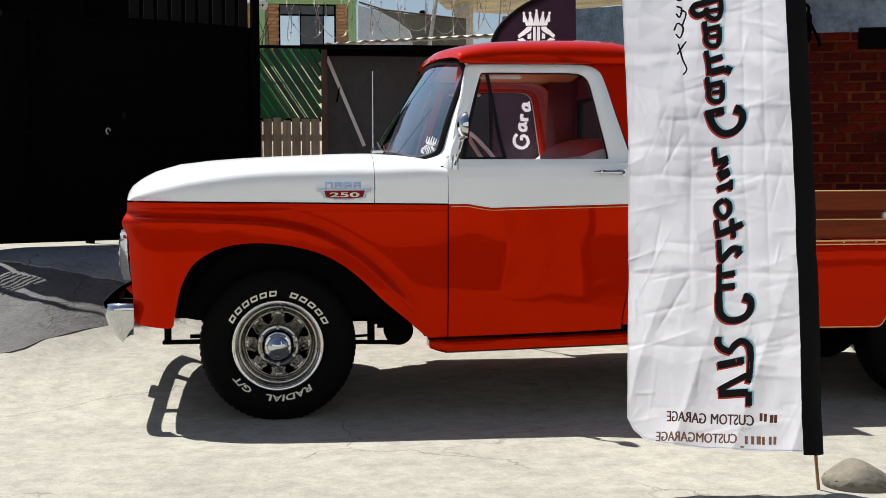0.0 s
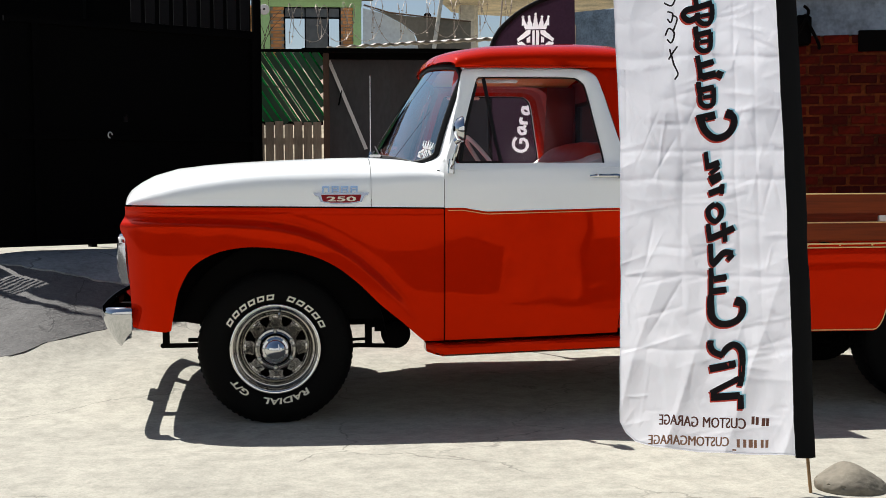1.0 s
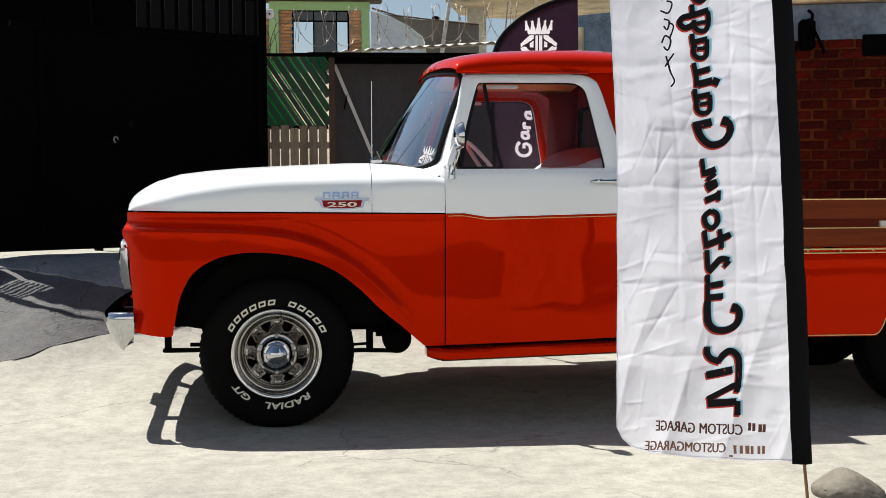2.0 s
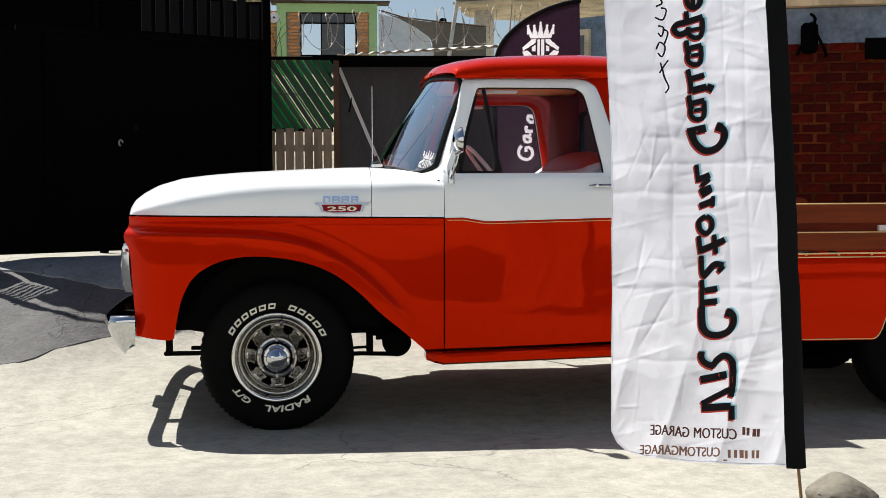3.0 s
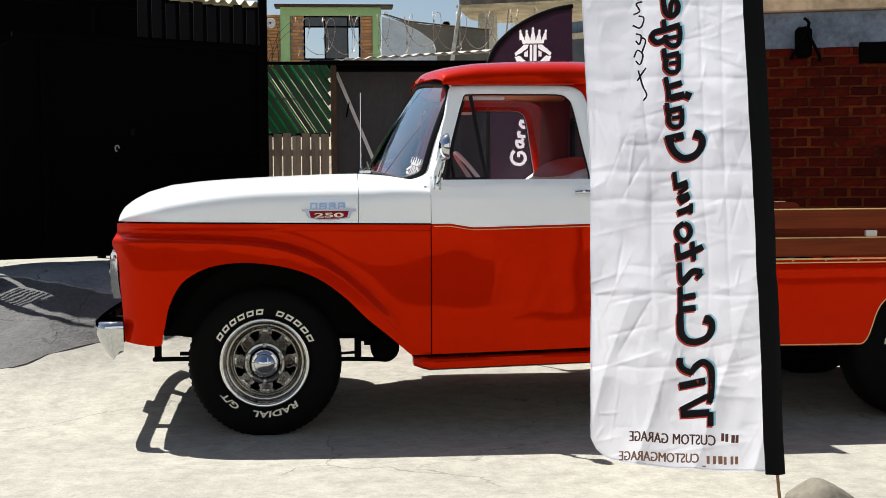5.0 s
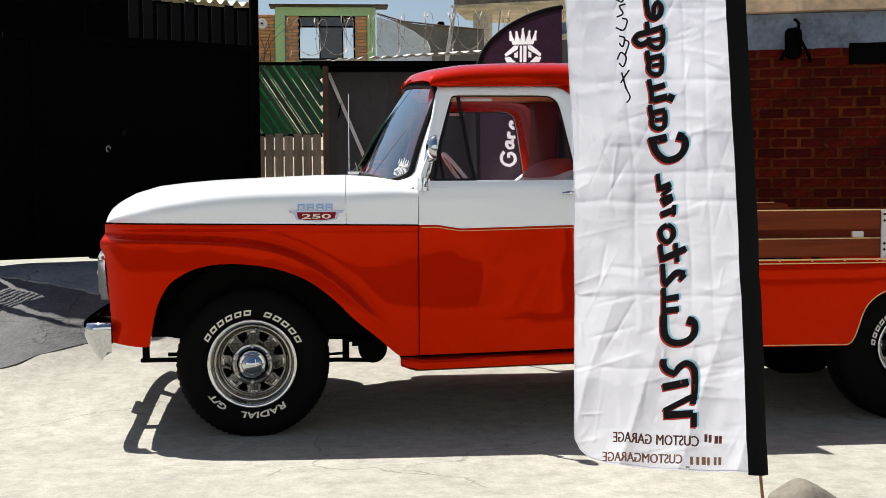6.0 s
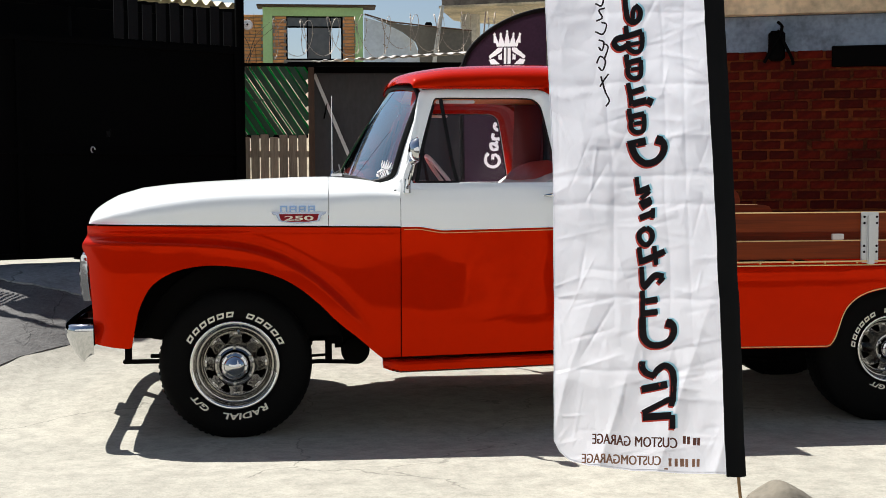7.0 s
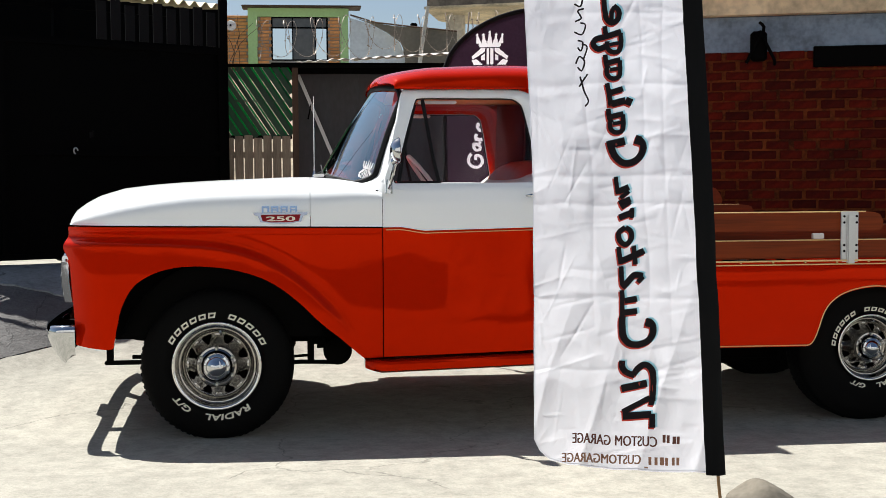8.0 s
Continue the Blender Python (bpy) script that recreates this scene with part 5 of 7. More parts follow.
def build_trim(truck):
    # badge: chrome edged shield with number, above it a row of plain blocks
    bm = bmesh.new()
    def plate(pts, y0, y1):
        A = [bm.verts.new((x, y0, z)) for x, z in pts]
        B = [bm.verts.new((x, y1, z)) for x, z in pts]
        bm.faces.new(A)
        bm.faces.new(B)
        for k in range(len(pts)):
            bm.faces.new((A[k], A[(k + 1) % len(pts)], B[(k + 1) % len(pts)], B[k]))
    yb = -0.052
    plate([(0.186, 1.062), (0.446, 1.062), (0.440, 1.050), (0.424, 1.046), (0.412, 1.018), (0.36, 1.010), (0.316, 1.008), (0.27, 1.010), (0.22, 1.018), (0.208, 1.046), (0.192, 1.050)], yb + 0.02, yb - 0.006)
    bd = part("badge", bm, M["plate"], truck, "chrome fender badge with red field", angle=30)
    bm = bmesh.new()
    plate([(0.222, 1.052), (0.410, 1.052), (0.402, 1.022), (0.36, 1.015), (0.27, 1.015), (0.230, 1.022)], yb - 0.004, yb - 0.009)
    part("badge_field", bm, M["badge"], bd)
    bm = bmesh.new()
    for i in range(4):
        x = 0.245 + i * 0.044
        z0, z1 = 1.061, 1.092
        box(bm, (x - 0.018, yb - 0.006, z0), (x - 0.010, yb + 0.015, z1), 0.001)
        box(bm, (x + 0.008, yb - 0.006, z0 + 0.003), (x + 0.016, yb + 0.015, z1), 0.001)
        box(bm, (x - 0.011, yb - 0.006, z1 - 0.008), (x + 0.009, yb + 0.015, z1), 0.001)
        if i != 0:
            box(bm, (x - 0.011, yb - 0.006, z0 + 0.010), (x + 0.009, yb + 0.015, z0 + 0.016), 0.001)
    part("badge_blocks", bm, M["badgeblue"], bd, "pale blue chrome blocks")
    me = word_mesh("250", 0.023, 0.138)
    bm = bmesh.new()
    bm.from_mesh(me)
    for v in bm.verts:
        v.co = Vector((0.316 + v.co.x, yb - 0.0105, 1.021 + v.co.y))
    thicken(bm, 0.002)
    part("number", bm, M["letter"], bd, "white number 250")
    # aerial
    bm = bmesh.new()
    tube(bm, [(0.478, 0.45, 1.228), (0.478, 0.45, 1.262)], [0.014, 0.007], 10)
    tube(bm, [(0.478, 0.45, 1.25), (0.479, 0.45, 1.645)], [0.0045, 0.003], 6)
    box(bm, (0.47, 0.42, 1.232), (0.53, 0.46, 1.246), 0.004)
    part("aerial", bm, M["chrome"], truck, "thin chrome whip aerial")
    # wipers
    for y in (0.42, 1.0):
        bm = bmesh.new()
        tube(bm, [Vector(wind_point((y - YC) / 0.8, 0.0)) + Vector((-0.02, 0, 0.01)), Vector(wind_point((y - YC + 0.3) / 0.8, 0.10)) + Vector((-0.02, 0, 0.01))], 0.004, 6)
        part("wiper", bm, M["seal"], truck)
    # door mirror on its arm
    bm = bmesh.new()
    tube(bm, smooth_line([(0.835, -0.045, 1.165), (0.835, -0.085, 1.185), (0.848, -0.11, 1.24), (0.862, -0.12, 1.30), (0.868, -0.12, 1.35)], 16), 0.009, 8)
    tube(bm, [(0.832, -0.055, 1.150), (0.836, -0.062, 1.215)], [0.020, 0.014], 10)
    mr = part("mirror_arm", bm, M["chrome"], truck, "chrome mirror arm")
    bm = bmesh.new()
    rows = []
    for i in range(20):
        w = 2 * math.pi * i / 20
        rows.append([(0.868 + d, -0.135 + 0.055 * r * math.cos(w), 1.352 + 0.062 * r * math.sin(w)) for r, d in ((0.0, -0.035), (0.45, -0.030), (0.8, -0.016), (1.0, 0.004), (1.0, 0.012), (0.92, 0.014))])
    sheet(bm, rows, loop_u=True)
    part("mirror_head", bm, M["chrome"], mr, "round chrome mirror head", angle=60)
    bm = bmesh.new()
    tube(bm, [(0.85, -0.11, 1.295), (0.872, -0.125, 1.31), (0.875, -0.13, 1.335)], [0.018, 0.022, 0.012], 10)
    part("mirror_joint", bm, M["chrome"], mr)


def smaller_rim(obs, x):
    """Draws rim and lettering in towards the hub; the tread keeps its size."""
    for ob in obs:
        for v in ob.data.vertices:
            dx, dz = v.co.x - x, v.co.z - HUB_Z
            r = math.hypot(dx, dz)
            k = lerp_table(r, [(0.0, 0.80), (0.27, 0.80), (0.35, 1.0), (1.0, 1.0)])
            up = 0.018 * (1 - step(0.30, 0.35, r))
            v.co = (x + dx * k, v.co.y, HUB_Z + dz * k + up)


def build_truck():
    truck = thing("pickup_truck", (1.6, YC, 0.0), "red and cream two-tone vintage pickup truck parked on concrete", "pickup truck")
    build_hood(truck)
    for far in (False, True):
        build_fender(truck, far)
    build_front(truck)
    build_bumper(truck)
    for far in (False, True):
        build_door(truck, far)
    build_windshield(truck)
    build_roof(truck)
    build_cab_back(truck)
    build_cabin(truck)
    build_chassis(truck)
    build_running_board(truck)
    build_bed(truck)
    for x, y in ((0.0, 0.0), (3.290, 0.03)):
        for near in (True, False):
            before = set(truck.children_recursive)
            build_wheel(truck, x, y if near else 2 * YC - y, -1 if near else 1)
            if x > 1:
                smaller_rim([o for o in truck.children_recursive if o not in before], x)
    build_trim(truck)


build_truck()


# ---- banner in front of the truck ----
def ban_left(z):
    return lerp_table(z, [(0.10, 1.263), (1.186, 1.259), (1.649, 1.240), (1.848, 1.231), (2.6, 1.19), (3.4, 1.14)])


def ban_right(z):
    return lerp_table(z, [(0.10, 1.892), (0.135, 1.890), (1.853, 1.798), (3.4, 1.71)])


def ban_low(u):
    return lerp_table(u, [(0.0, 0.262), (0.03, 0.222), (0.09, 0.188), (0.2, 0.168), (0.45, 0.150), (1.0, 0.135)])


random.seed(21)
CREASES = []
for _ in range(150):
    _a = random.choice((random.uniform(-0.35, 0.35), random.uniform(-0.35, 0.35), random.uniform(1.0, 2.1)))
    CREASES.append((random.uniform(1.24, 1.90), random.uniform(0.18, 2.0), math.cos(_a), math.sin(_a), random.uniform(0.04, 0.17), random.uniform(0.0028, 0.006), random.choice((-1, 1)) * random.uniform(0.0018, 0.0040)))


def ban_y(x, z):
    """Hanging cloth: slow billows, drapes, sharp packing creases."""
    u = (x - 1.25) / 0.62
    y = -1.600 - 0.055 * u
    y += 0.012 * math.sin(5.0 * u + 1.3 * z) * (1 - 0.4 * u)
    y += 0.012 * noise.noise((x * 3.1, z * 1.4, 2.0))
    # long narrow drapes rising from the hem
    fall = step(1.05, 0.30, z)
    q = x - 0.30 * (z - 0.2) + 0.015 * noise.noise((x * 5, z * 3, 5))
    y += fall * 0.013 * (1 - abs(math.sin(15.0 * q + 0.4))) ** 1.5
    # crumpled facets with crisp creases
    wx, wz = x + 0.02 * noise.noise((x * 8, z * 8, 1)), z + 0.03 * noise.noise((x * 6, z * 6, 3))
    y += 0.110 * noise.voronoi((wx * 5.5 + wz * 1.2, wz * 3.6, 0.5))[0][0] / 5.5
    y += 0.110 * noise.voronoi((wx * 13.0, wz * 10.0 + wx * 4.0, 2.5))[0][0] / 13.0 * step(-0.3, 0.4, noise.noise((x * 4, z * 2.5, 8)))
    for cx, cz, ca, sa, half, wid, amp in CREASES:
        dx, dz = x - cx, z - cz
        if abs(dx) + abs(dz) > 0.2:
            continue
        along, off = dx * ca + dz * sa, abs(dz * ca - dx * sa)
        if abs(along) < half and off < 0.05:
            y += amp * math.exp(-off / wid) * (1 - (along / half) ** 2)
    for zf in (0.52, 0.78, 1.12, 1.22, 1.55, 1.80):
        zz = z - zf - 0.012 * noise.noise((x * 7, zf * 9, 0))
        y -= 0.0035 * math.exp(-abs(zz) / 0.009)
    for xf in (1.47, 1.665, 1.745):
        w = x - xf - 0.02 * noise.noise((z * 3, xf * 9, 0)) + (z - 1.0) * 0.035
        y -= 0.0040 * math.exp(-abs(w) / 0.008) * step(0.5, 0.9, z)
    return y


def ban_point(x, z, lift=0.0):
    return (x, ban_y(x, z) - lift, z)


def build_banner():
    ban = thing("banner", (1.93, -1.66, 0.0), "tall white cloth banner with dark print seen from behind", "banner")
    bm = bmesh.new()
    nu, nv = 130, 460
    top = 3.3
    rows = []
    for i in range(nu + 1):
        u = i / nu
        row = []
        for j in range(nv + 1):
            z0 = ban_low(u)
            z1 = top - 1.2 * (1 - u) ** 2.2
            z = z0 + (z1 - z0) * j / nv
            x = ban_left(z) + (ban_right(z) - ban_left(z)) * u
            row.append(ban_point(x, z))
        rows.append(row)
    sheet(bm, rows)
    part("cloth", bm, M["bannerwhite"], ban, "wrinkled white cloth", angle=180)
    bm = bmesh.new()
    hem = []
    for i in range(80):
        u = i / 79
        z = ban_low(u) + 0.006
        x = ban_left(z) + (ban_right(z) - ban_left(z)) * u
        hem.append(ban_point(x, z, 0.001))
    tube(bm, hem, 0.0014, 5)
    tube(bm, [ban_point(ban_left(z) + 0.003, z, 0.001) for z in [0.27 + 2.0 * i / 90 for i in range(91)]], 0.0012, 5)
    part("hem", bm, M["bannerwhite"], ban)
    bm = bmesh.new()
    rows = []
    for j in range(81):
        z = 0.128 + (3.3 - 0.128) * j / 80
        x = ban_right(z)
        w = 0.068
        yc = ban_y(x, z)
        ring = [(x - 0.004, yc - 0.003, z), (x + 0.02, yc - 0.012, z), (x + 0.045, yc - 0.016, z), (x + w, yc - 0.004, z), (x + w + 0.002, yc + 0.004, z), (x + 0.045, yc + 0.016, z), (x + 0.02, yc + 0.010, z), (x - 0.004, yc + 0.003, z)]
        k = 0.003 * noise.noise((0, 0, z * 6))
        rows.append([(a + k, b, c) for a, b, c in ring])
    sheet(bm, rows, loop_v=True)
    part("sleeve", bm, M["bannerblack"], ban, "black pole sleeve")
    bm = bmesh.new()
    zb = 0.0
    tube(bm, [(1.946, ban_y(1.888, 0.14), -0.02)] + [(ban_right(z) + 0.040, ban_y(ban_right(z), z), z) for z in [0.10 + 3.15 * i / 40 for i in range(41)]], 0.006, 10)
    part("pole", bm, M["cane"], ban, "thin tan wooden pole")
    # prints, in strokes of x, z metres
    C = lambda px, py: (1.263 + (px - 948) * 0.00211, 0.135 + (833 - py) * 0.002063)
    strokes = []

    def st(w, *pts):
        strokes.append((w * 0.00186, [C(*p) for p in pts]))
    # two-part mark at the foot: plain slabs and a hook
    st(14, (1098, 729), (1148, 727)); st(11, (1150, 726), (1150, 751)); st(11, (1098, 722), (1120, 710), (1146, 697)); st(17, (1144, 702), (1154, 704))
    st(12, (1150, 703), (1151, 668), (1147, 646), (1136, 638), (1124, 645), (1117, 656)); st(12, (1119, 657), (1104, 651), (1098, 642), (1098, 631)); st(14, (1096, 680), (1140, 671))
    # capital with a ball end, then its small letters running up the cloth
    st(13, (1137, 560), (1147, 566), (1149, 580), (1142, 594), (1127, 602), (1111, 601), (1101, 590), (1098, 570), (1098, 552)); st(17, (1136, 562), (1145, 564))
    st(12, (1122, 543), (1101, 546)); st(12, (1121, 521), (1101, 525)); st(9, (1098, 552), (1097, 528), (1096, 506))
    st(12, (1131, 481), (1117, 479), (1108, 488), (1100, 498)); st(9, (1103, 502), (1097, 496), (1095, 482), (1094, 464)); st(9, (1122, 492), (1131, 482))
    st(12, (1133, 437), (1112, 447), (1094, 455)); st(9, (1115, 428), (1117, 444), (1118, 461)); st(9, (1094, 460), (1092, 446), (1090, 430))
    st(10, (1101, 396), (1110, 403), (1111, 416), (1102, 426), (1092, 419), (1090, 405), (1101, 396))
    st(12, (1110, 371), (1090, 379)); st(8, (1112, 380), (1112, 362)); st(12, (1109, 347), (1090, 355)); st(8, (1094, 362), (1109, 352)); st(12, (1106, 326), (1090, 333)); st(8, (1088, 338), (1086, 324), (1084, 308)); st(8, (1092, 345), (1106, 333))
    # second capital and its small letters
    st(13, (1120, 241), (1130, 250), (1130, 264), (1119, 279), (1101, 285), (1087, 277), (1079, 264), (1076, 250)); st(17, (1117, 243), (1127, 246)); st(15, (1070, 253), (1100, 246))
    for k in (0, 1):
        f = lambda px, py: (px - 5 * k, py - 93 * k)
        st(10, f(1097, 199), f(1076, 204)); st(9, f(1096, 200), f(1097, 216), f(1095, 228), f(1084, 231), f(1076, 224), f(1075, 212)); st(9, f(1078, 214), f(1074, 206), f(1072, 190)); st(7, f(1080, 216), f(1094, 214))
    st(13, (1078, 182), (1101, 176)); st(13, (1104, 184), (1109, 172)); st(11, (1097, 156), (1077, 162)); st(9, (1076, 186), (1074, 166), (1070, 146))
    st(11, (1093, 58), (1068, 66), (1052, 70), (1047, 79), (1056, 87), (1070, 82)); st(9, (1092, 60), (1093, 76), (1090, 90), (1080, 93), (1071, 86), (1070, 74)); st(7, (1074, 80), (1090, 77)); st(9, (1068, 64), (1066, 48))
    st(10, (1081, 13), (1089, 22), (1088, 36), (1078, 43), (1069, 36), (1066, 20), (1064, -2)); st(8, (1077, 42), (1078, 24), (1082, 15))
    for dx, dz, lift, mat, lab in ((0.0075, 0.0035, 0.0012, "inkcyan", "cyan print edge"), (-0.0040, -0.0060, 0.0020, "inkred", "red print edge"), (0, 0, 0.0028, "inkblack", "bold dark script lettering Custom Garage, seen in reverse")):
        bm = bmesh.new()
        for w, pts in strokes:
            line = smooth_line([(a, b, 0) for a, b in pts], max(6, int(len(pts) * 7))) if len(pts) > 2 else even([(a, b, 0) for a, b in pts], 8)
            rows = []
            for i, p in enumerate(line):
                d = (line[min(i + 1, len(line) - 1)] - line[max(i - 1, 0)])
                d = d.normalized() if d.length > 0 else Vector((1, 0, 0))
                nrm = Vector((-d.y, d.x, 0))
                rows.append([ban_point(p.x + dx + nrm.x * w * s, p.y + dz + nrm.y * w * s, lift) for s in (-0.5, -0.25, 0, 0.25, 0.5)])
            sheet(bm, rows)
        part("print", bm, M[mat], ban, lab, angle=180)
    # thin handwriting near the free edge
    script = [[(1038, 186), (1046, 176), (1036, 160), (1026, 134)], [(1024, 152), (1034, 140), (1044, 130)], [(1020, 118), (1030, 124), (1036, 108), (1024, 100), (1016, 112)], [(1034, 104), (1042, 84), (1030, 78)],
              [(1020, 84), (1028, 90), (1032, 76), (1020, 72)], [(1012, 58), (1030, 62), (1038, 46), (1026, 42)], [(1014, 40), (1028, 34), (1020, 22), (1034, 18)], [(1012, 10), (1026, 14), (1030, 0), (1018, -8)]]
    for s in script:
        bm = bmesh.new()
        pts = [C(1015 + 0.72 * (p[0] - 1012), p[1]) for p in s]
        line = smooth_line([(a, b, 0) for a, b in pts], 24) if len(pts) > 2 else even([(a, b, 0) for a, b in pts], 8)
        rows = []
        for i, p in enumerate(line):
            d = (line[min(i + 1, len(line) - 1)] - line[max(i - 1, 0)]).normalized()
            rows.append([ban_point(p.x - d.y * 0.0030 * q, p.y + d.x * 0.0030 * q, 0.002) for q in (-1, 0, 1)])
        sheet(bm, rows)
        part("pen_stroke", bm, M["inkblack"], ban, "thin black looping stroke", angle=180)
    # two small lines at the foot, read from behind
    def small_word(text, x0, x1, y0, y1, h, mat):
        """Reversed word between two places on the cloth."""
        (ax, az), (bx, bz) = C(x0, y0), C(x1, y1)
        me = word_mesh(text, h, abs(bx - ax), 0.0, 0.0)
        wb = bmesh.new()
        # three passes side by side thicken the thin strokes
        for side, lift in ((-0.0013, 0.0050), (0.0013, 0.0055), (0.0, 0.0060)):
            first = len(wb.verts)
            wb.from_mesh(me)
            wb.verts.ensure_lookup_table()
            for v in wb.verts[first:]:
                k = 0.5 - (v.co.x + side) / abs(bx - ax)
                v.co = Vector(ban_point(ax + (bx - ax) * k, az + (bz - az) * k + v.co.y, lift))
        bpy.data.meshes.remove(me)
        part("small_print", wb, M[mat], ban, "small brown words in reverse", angle=180)
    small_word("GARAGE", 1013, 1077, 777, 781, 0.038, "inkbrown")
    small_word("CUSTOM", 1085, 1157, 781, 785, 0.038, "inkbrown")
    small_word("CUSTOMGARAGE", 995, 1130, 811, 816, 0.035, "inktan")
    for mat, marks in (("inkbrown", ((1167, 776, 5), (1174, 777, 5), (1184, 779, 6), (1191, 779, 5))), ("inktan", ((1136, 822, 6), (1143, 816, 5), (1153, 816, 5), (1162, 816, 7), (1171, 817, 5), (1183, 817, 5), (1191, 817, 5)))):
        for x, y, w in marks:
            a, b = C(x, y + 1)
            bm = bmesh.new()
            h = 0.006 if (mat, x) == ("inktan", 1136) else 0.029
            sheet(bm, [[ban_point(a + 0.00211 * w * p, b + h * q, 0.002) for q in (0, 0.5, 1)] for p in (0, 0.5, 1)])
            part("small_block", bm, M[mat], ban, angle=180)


build_banner()


def build_rock():
    bm = bmesh.new()
    bmesh.ops.create_icosphere(bm, subdivisions=5, radius=1.0)
    for v in bm.verts:
        p = v.co.copy()
        k = 1 + 0.10 * noise.noise(p * 1.4 + Vector((3, 1, 0))) + 0.02 * noise.noise(p * 5)
        pit = noise.noise(p * 8 + Vector((0, 7, 0)))
        k -= 0.18 * max(0, pit - 0.42)
        lump = 1 + 0.35 * math.exp(-((p.x + 0.15) / 0.40) ** 2) - 0.25 * step(0.1, 0.9, p.x)
        v.co = Vector((2.115 + p.x * k * 0.135, -1.60 + p.y * k * 0.11, 0.004 + p.z * k * 0.066 * lump))
    ob = part("rock", bm, M["stone"], None)
    tagged(ob, "pale pitted stone beside the banner pole", "rock")


build_rock()


# ---- dark feather flag behind the cab ----
def build_flag():
    FY = 2.25
    fl = thing("feather_flag", (1.36, FY, ground_z(1.36, FY)), "dark purple feather flag with white crown emblem", "flag")
    curve = [(1.352, 0.9), (1.352, 1.85), (1.372, 1.99), (1.412, 2.075), (1.475, 2.145), (1.565, 2.215), (1.69, 2.28), (1.82, 2.322), (1.922, 2.343)]
    edge = smooth_line([(a, b, 0) for a, b in curve], 70)
    fy = lambda x, z: FY + 0.025 * math.sin(7 * x + 2.2 * z) + 0.02 * noise.noise((x * 4, z * 2, 1)) * step(1.35, 1.6, x)
    bm = bmesh.new()
    rows = []
    top = [(p.x, p.y) for p in edge]
    for i in range(141):
        x = 1.353 + (1.918 - 1.353) * i / 140
        zt = lerp_table(x, top[18:])
        if i == 0:
            zt = 1.86
        zb = 0.92 + 0.05 * (x - 1.35)
        rows.append([(x, fy(x, zb + (zt - zb) * k / 330), zb + (zt - zb) * k / 330) for k in range(331)])
    sheet(bm, rows)
    white = [[(1.656 + 0.172 * a, 2.085 + 0.172 * b) for a, b in P] for P in emblem_shapes()]
    # white word running up the cloth: along, up the letter
    glyphs = {"G": [[(0.050, 0.042), (0.020, 0.066), (-0.020, 0.060), (-0.046, 0.020), (-0.046, -0.025), (-0.020, -0.056), (0.018, -0.056), (0.040, -0.030), (0.042, 0.0), (0.012, 0.0)]],
              "a": [[(0.020, 0.028), (-0.006, 0.030), (-0.026, 0.004), (-0.016, -0.026), (0.008, -0.020), (0.022, 0.028)], [(0.022, 0.028), (0.020, -0.012), (0.036, -0.026)]],
              "r": [[(-0.018, 0.028), (-0.018, -0.028)], [(-0.018, 0.006), (-0.004, 0.026), (0.018, 0.022)]]}
    strokes = []
    for ch, cx, cz in (("G", 1.560, 1.352), ("a", 1.570, 1.446), ("r", 1.580, 1.512), ("a", 1.596, 1.578)):
        for line in glyphs[ch]:
            strokes.append((0.020, [(cx + 0.046 - 0.75 * v, cz - 0.014 + 0.90 * u) for u, v in line]))
    for w, pts in strokes:
        line = smooth_line([(a - 0.045, b, 0) for a, b in pts], 14) if len(pts) > 2 else even([(a - 0.045, b, 0) for a, b in pts], 3)
        for p, q in zip(line, line[1:]):
            d = (q - p).normalized()
            nn = Vector((-d.y, d.x, 0)) * (w / 2)
            p2, q2 = p - d * 0.004, q + d * 0.004
            white.append([((p2 + nn).x, (p2 + nn).y), ((q2 + nn).x, (q2 + nn).y), ((q2 - nn).x, (q2 - nn).y), ((p2 - nn).x, (p2 - nn).y)])
    boxes = [(min(a for a, _ in P), max(a for a, _ in P), min(b for _, b in P), max(b for _, b in P), P) for P in white]
    for f in bm.faces:
        m = f.calc_center_median()
        for x0, x1, z0, z1, P in boxes:
            if x0 < m.x < x1 and z0 < m.z < z1 and inside(m.x, m.z, P):
                f.material_index = 1
                break
    cl = part("cloth", bm, M["flagcloth"], fl, "dark purple cloth with white crown and strokes", angle=180)
    cl.data.materials.append(M["flagwhite"])
    bm = bmesh.new()
    tube(bm, [(p.x, fy(p.x, p.y), p.y) for p in edge], 0.016, 8)
    part("sleeve", bm, M["bannerblack"], fl)
    bm = bmesh.new()
    tube(bm, [(1.350, FY, ground_z(1.35, FY) - 0.03), (1.350, FY, 1.0)], 0.010, 8)
    part("pole", bm, M["alu"], fl)


build_flag()


# ---- black gate and its canopy ----
GD = Vector((0.848, 0.53, 0))
GO = Vector((-0.24, 4.50, 0))


def gate_point(s, z, off=0.0):
    p = GO + GD * s + Vector((GD.y, -GD.x, 0)) * off
    return (p.x, p.y, z)


def gate_box(bm, s0, s1, z0, z1, o0, o1):
    for face in (0,):
        v = [bm.verts.new(gate_point(s, z, o)) for o in (o0, o1) for s, z in ((s0, z0), (s1, z0), (s1, z1), (s0, z1))]
        for q in ((0, 1, 2, 3), (4, 5, 6, 7), (0, 1, 5, 4), (1, 2, 6, 5), (2, 3, 7, 6), (3, 0, 4, 7)):
            bm.faces.new([v[k] for k in q])


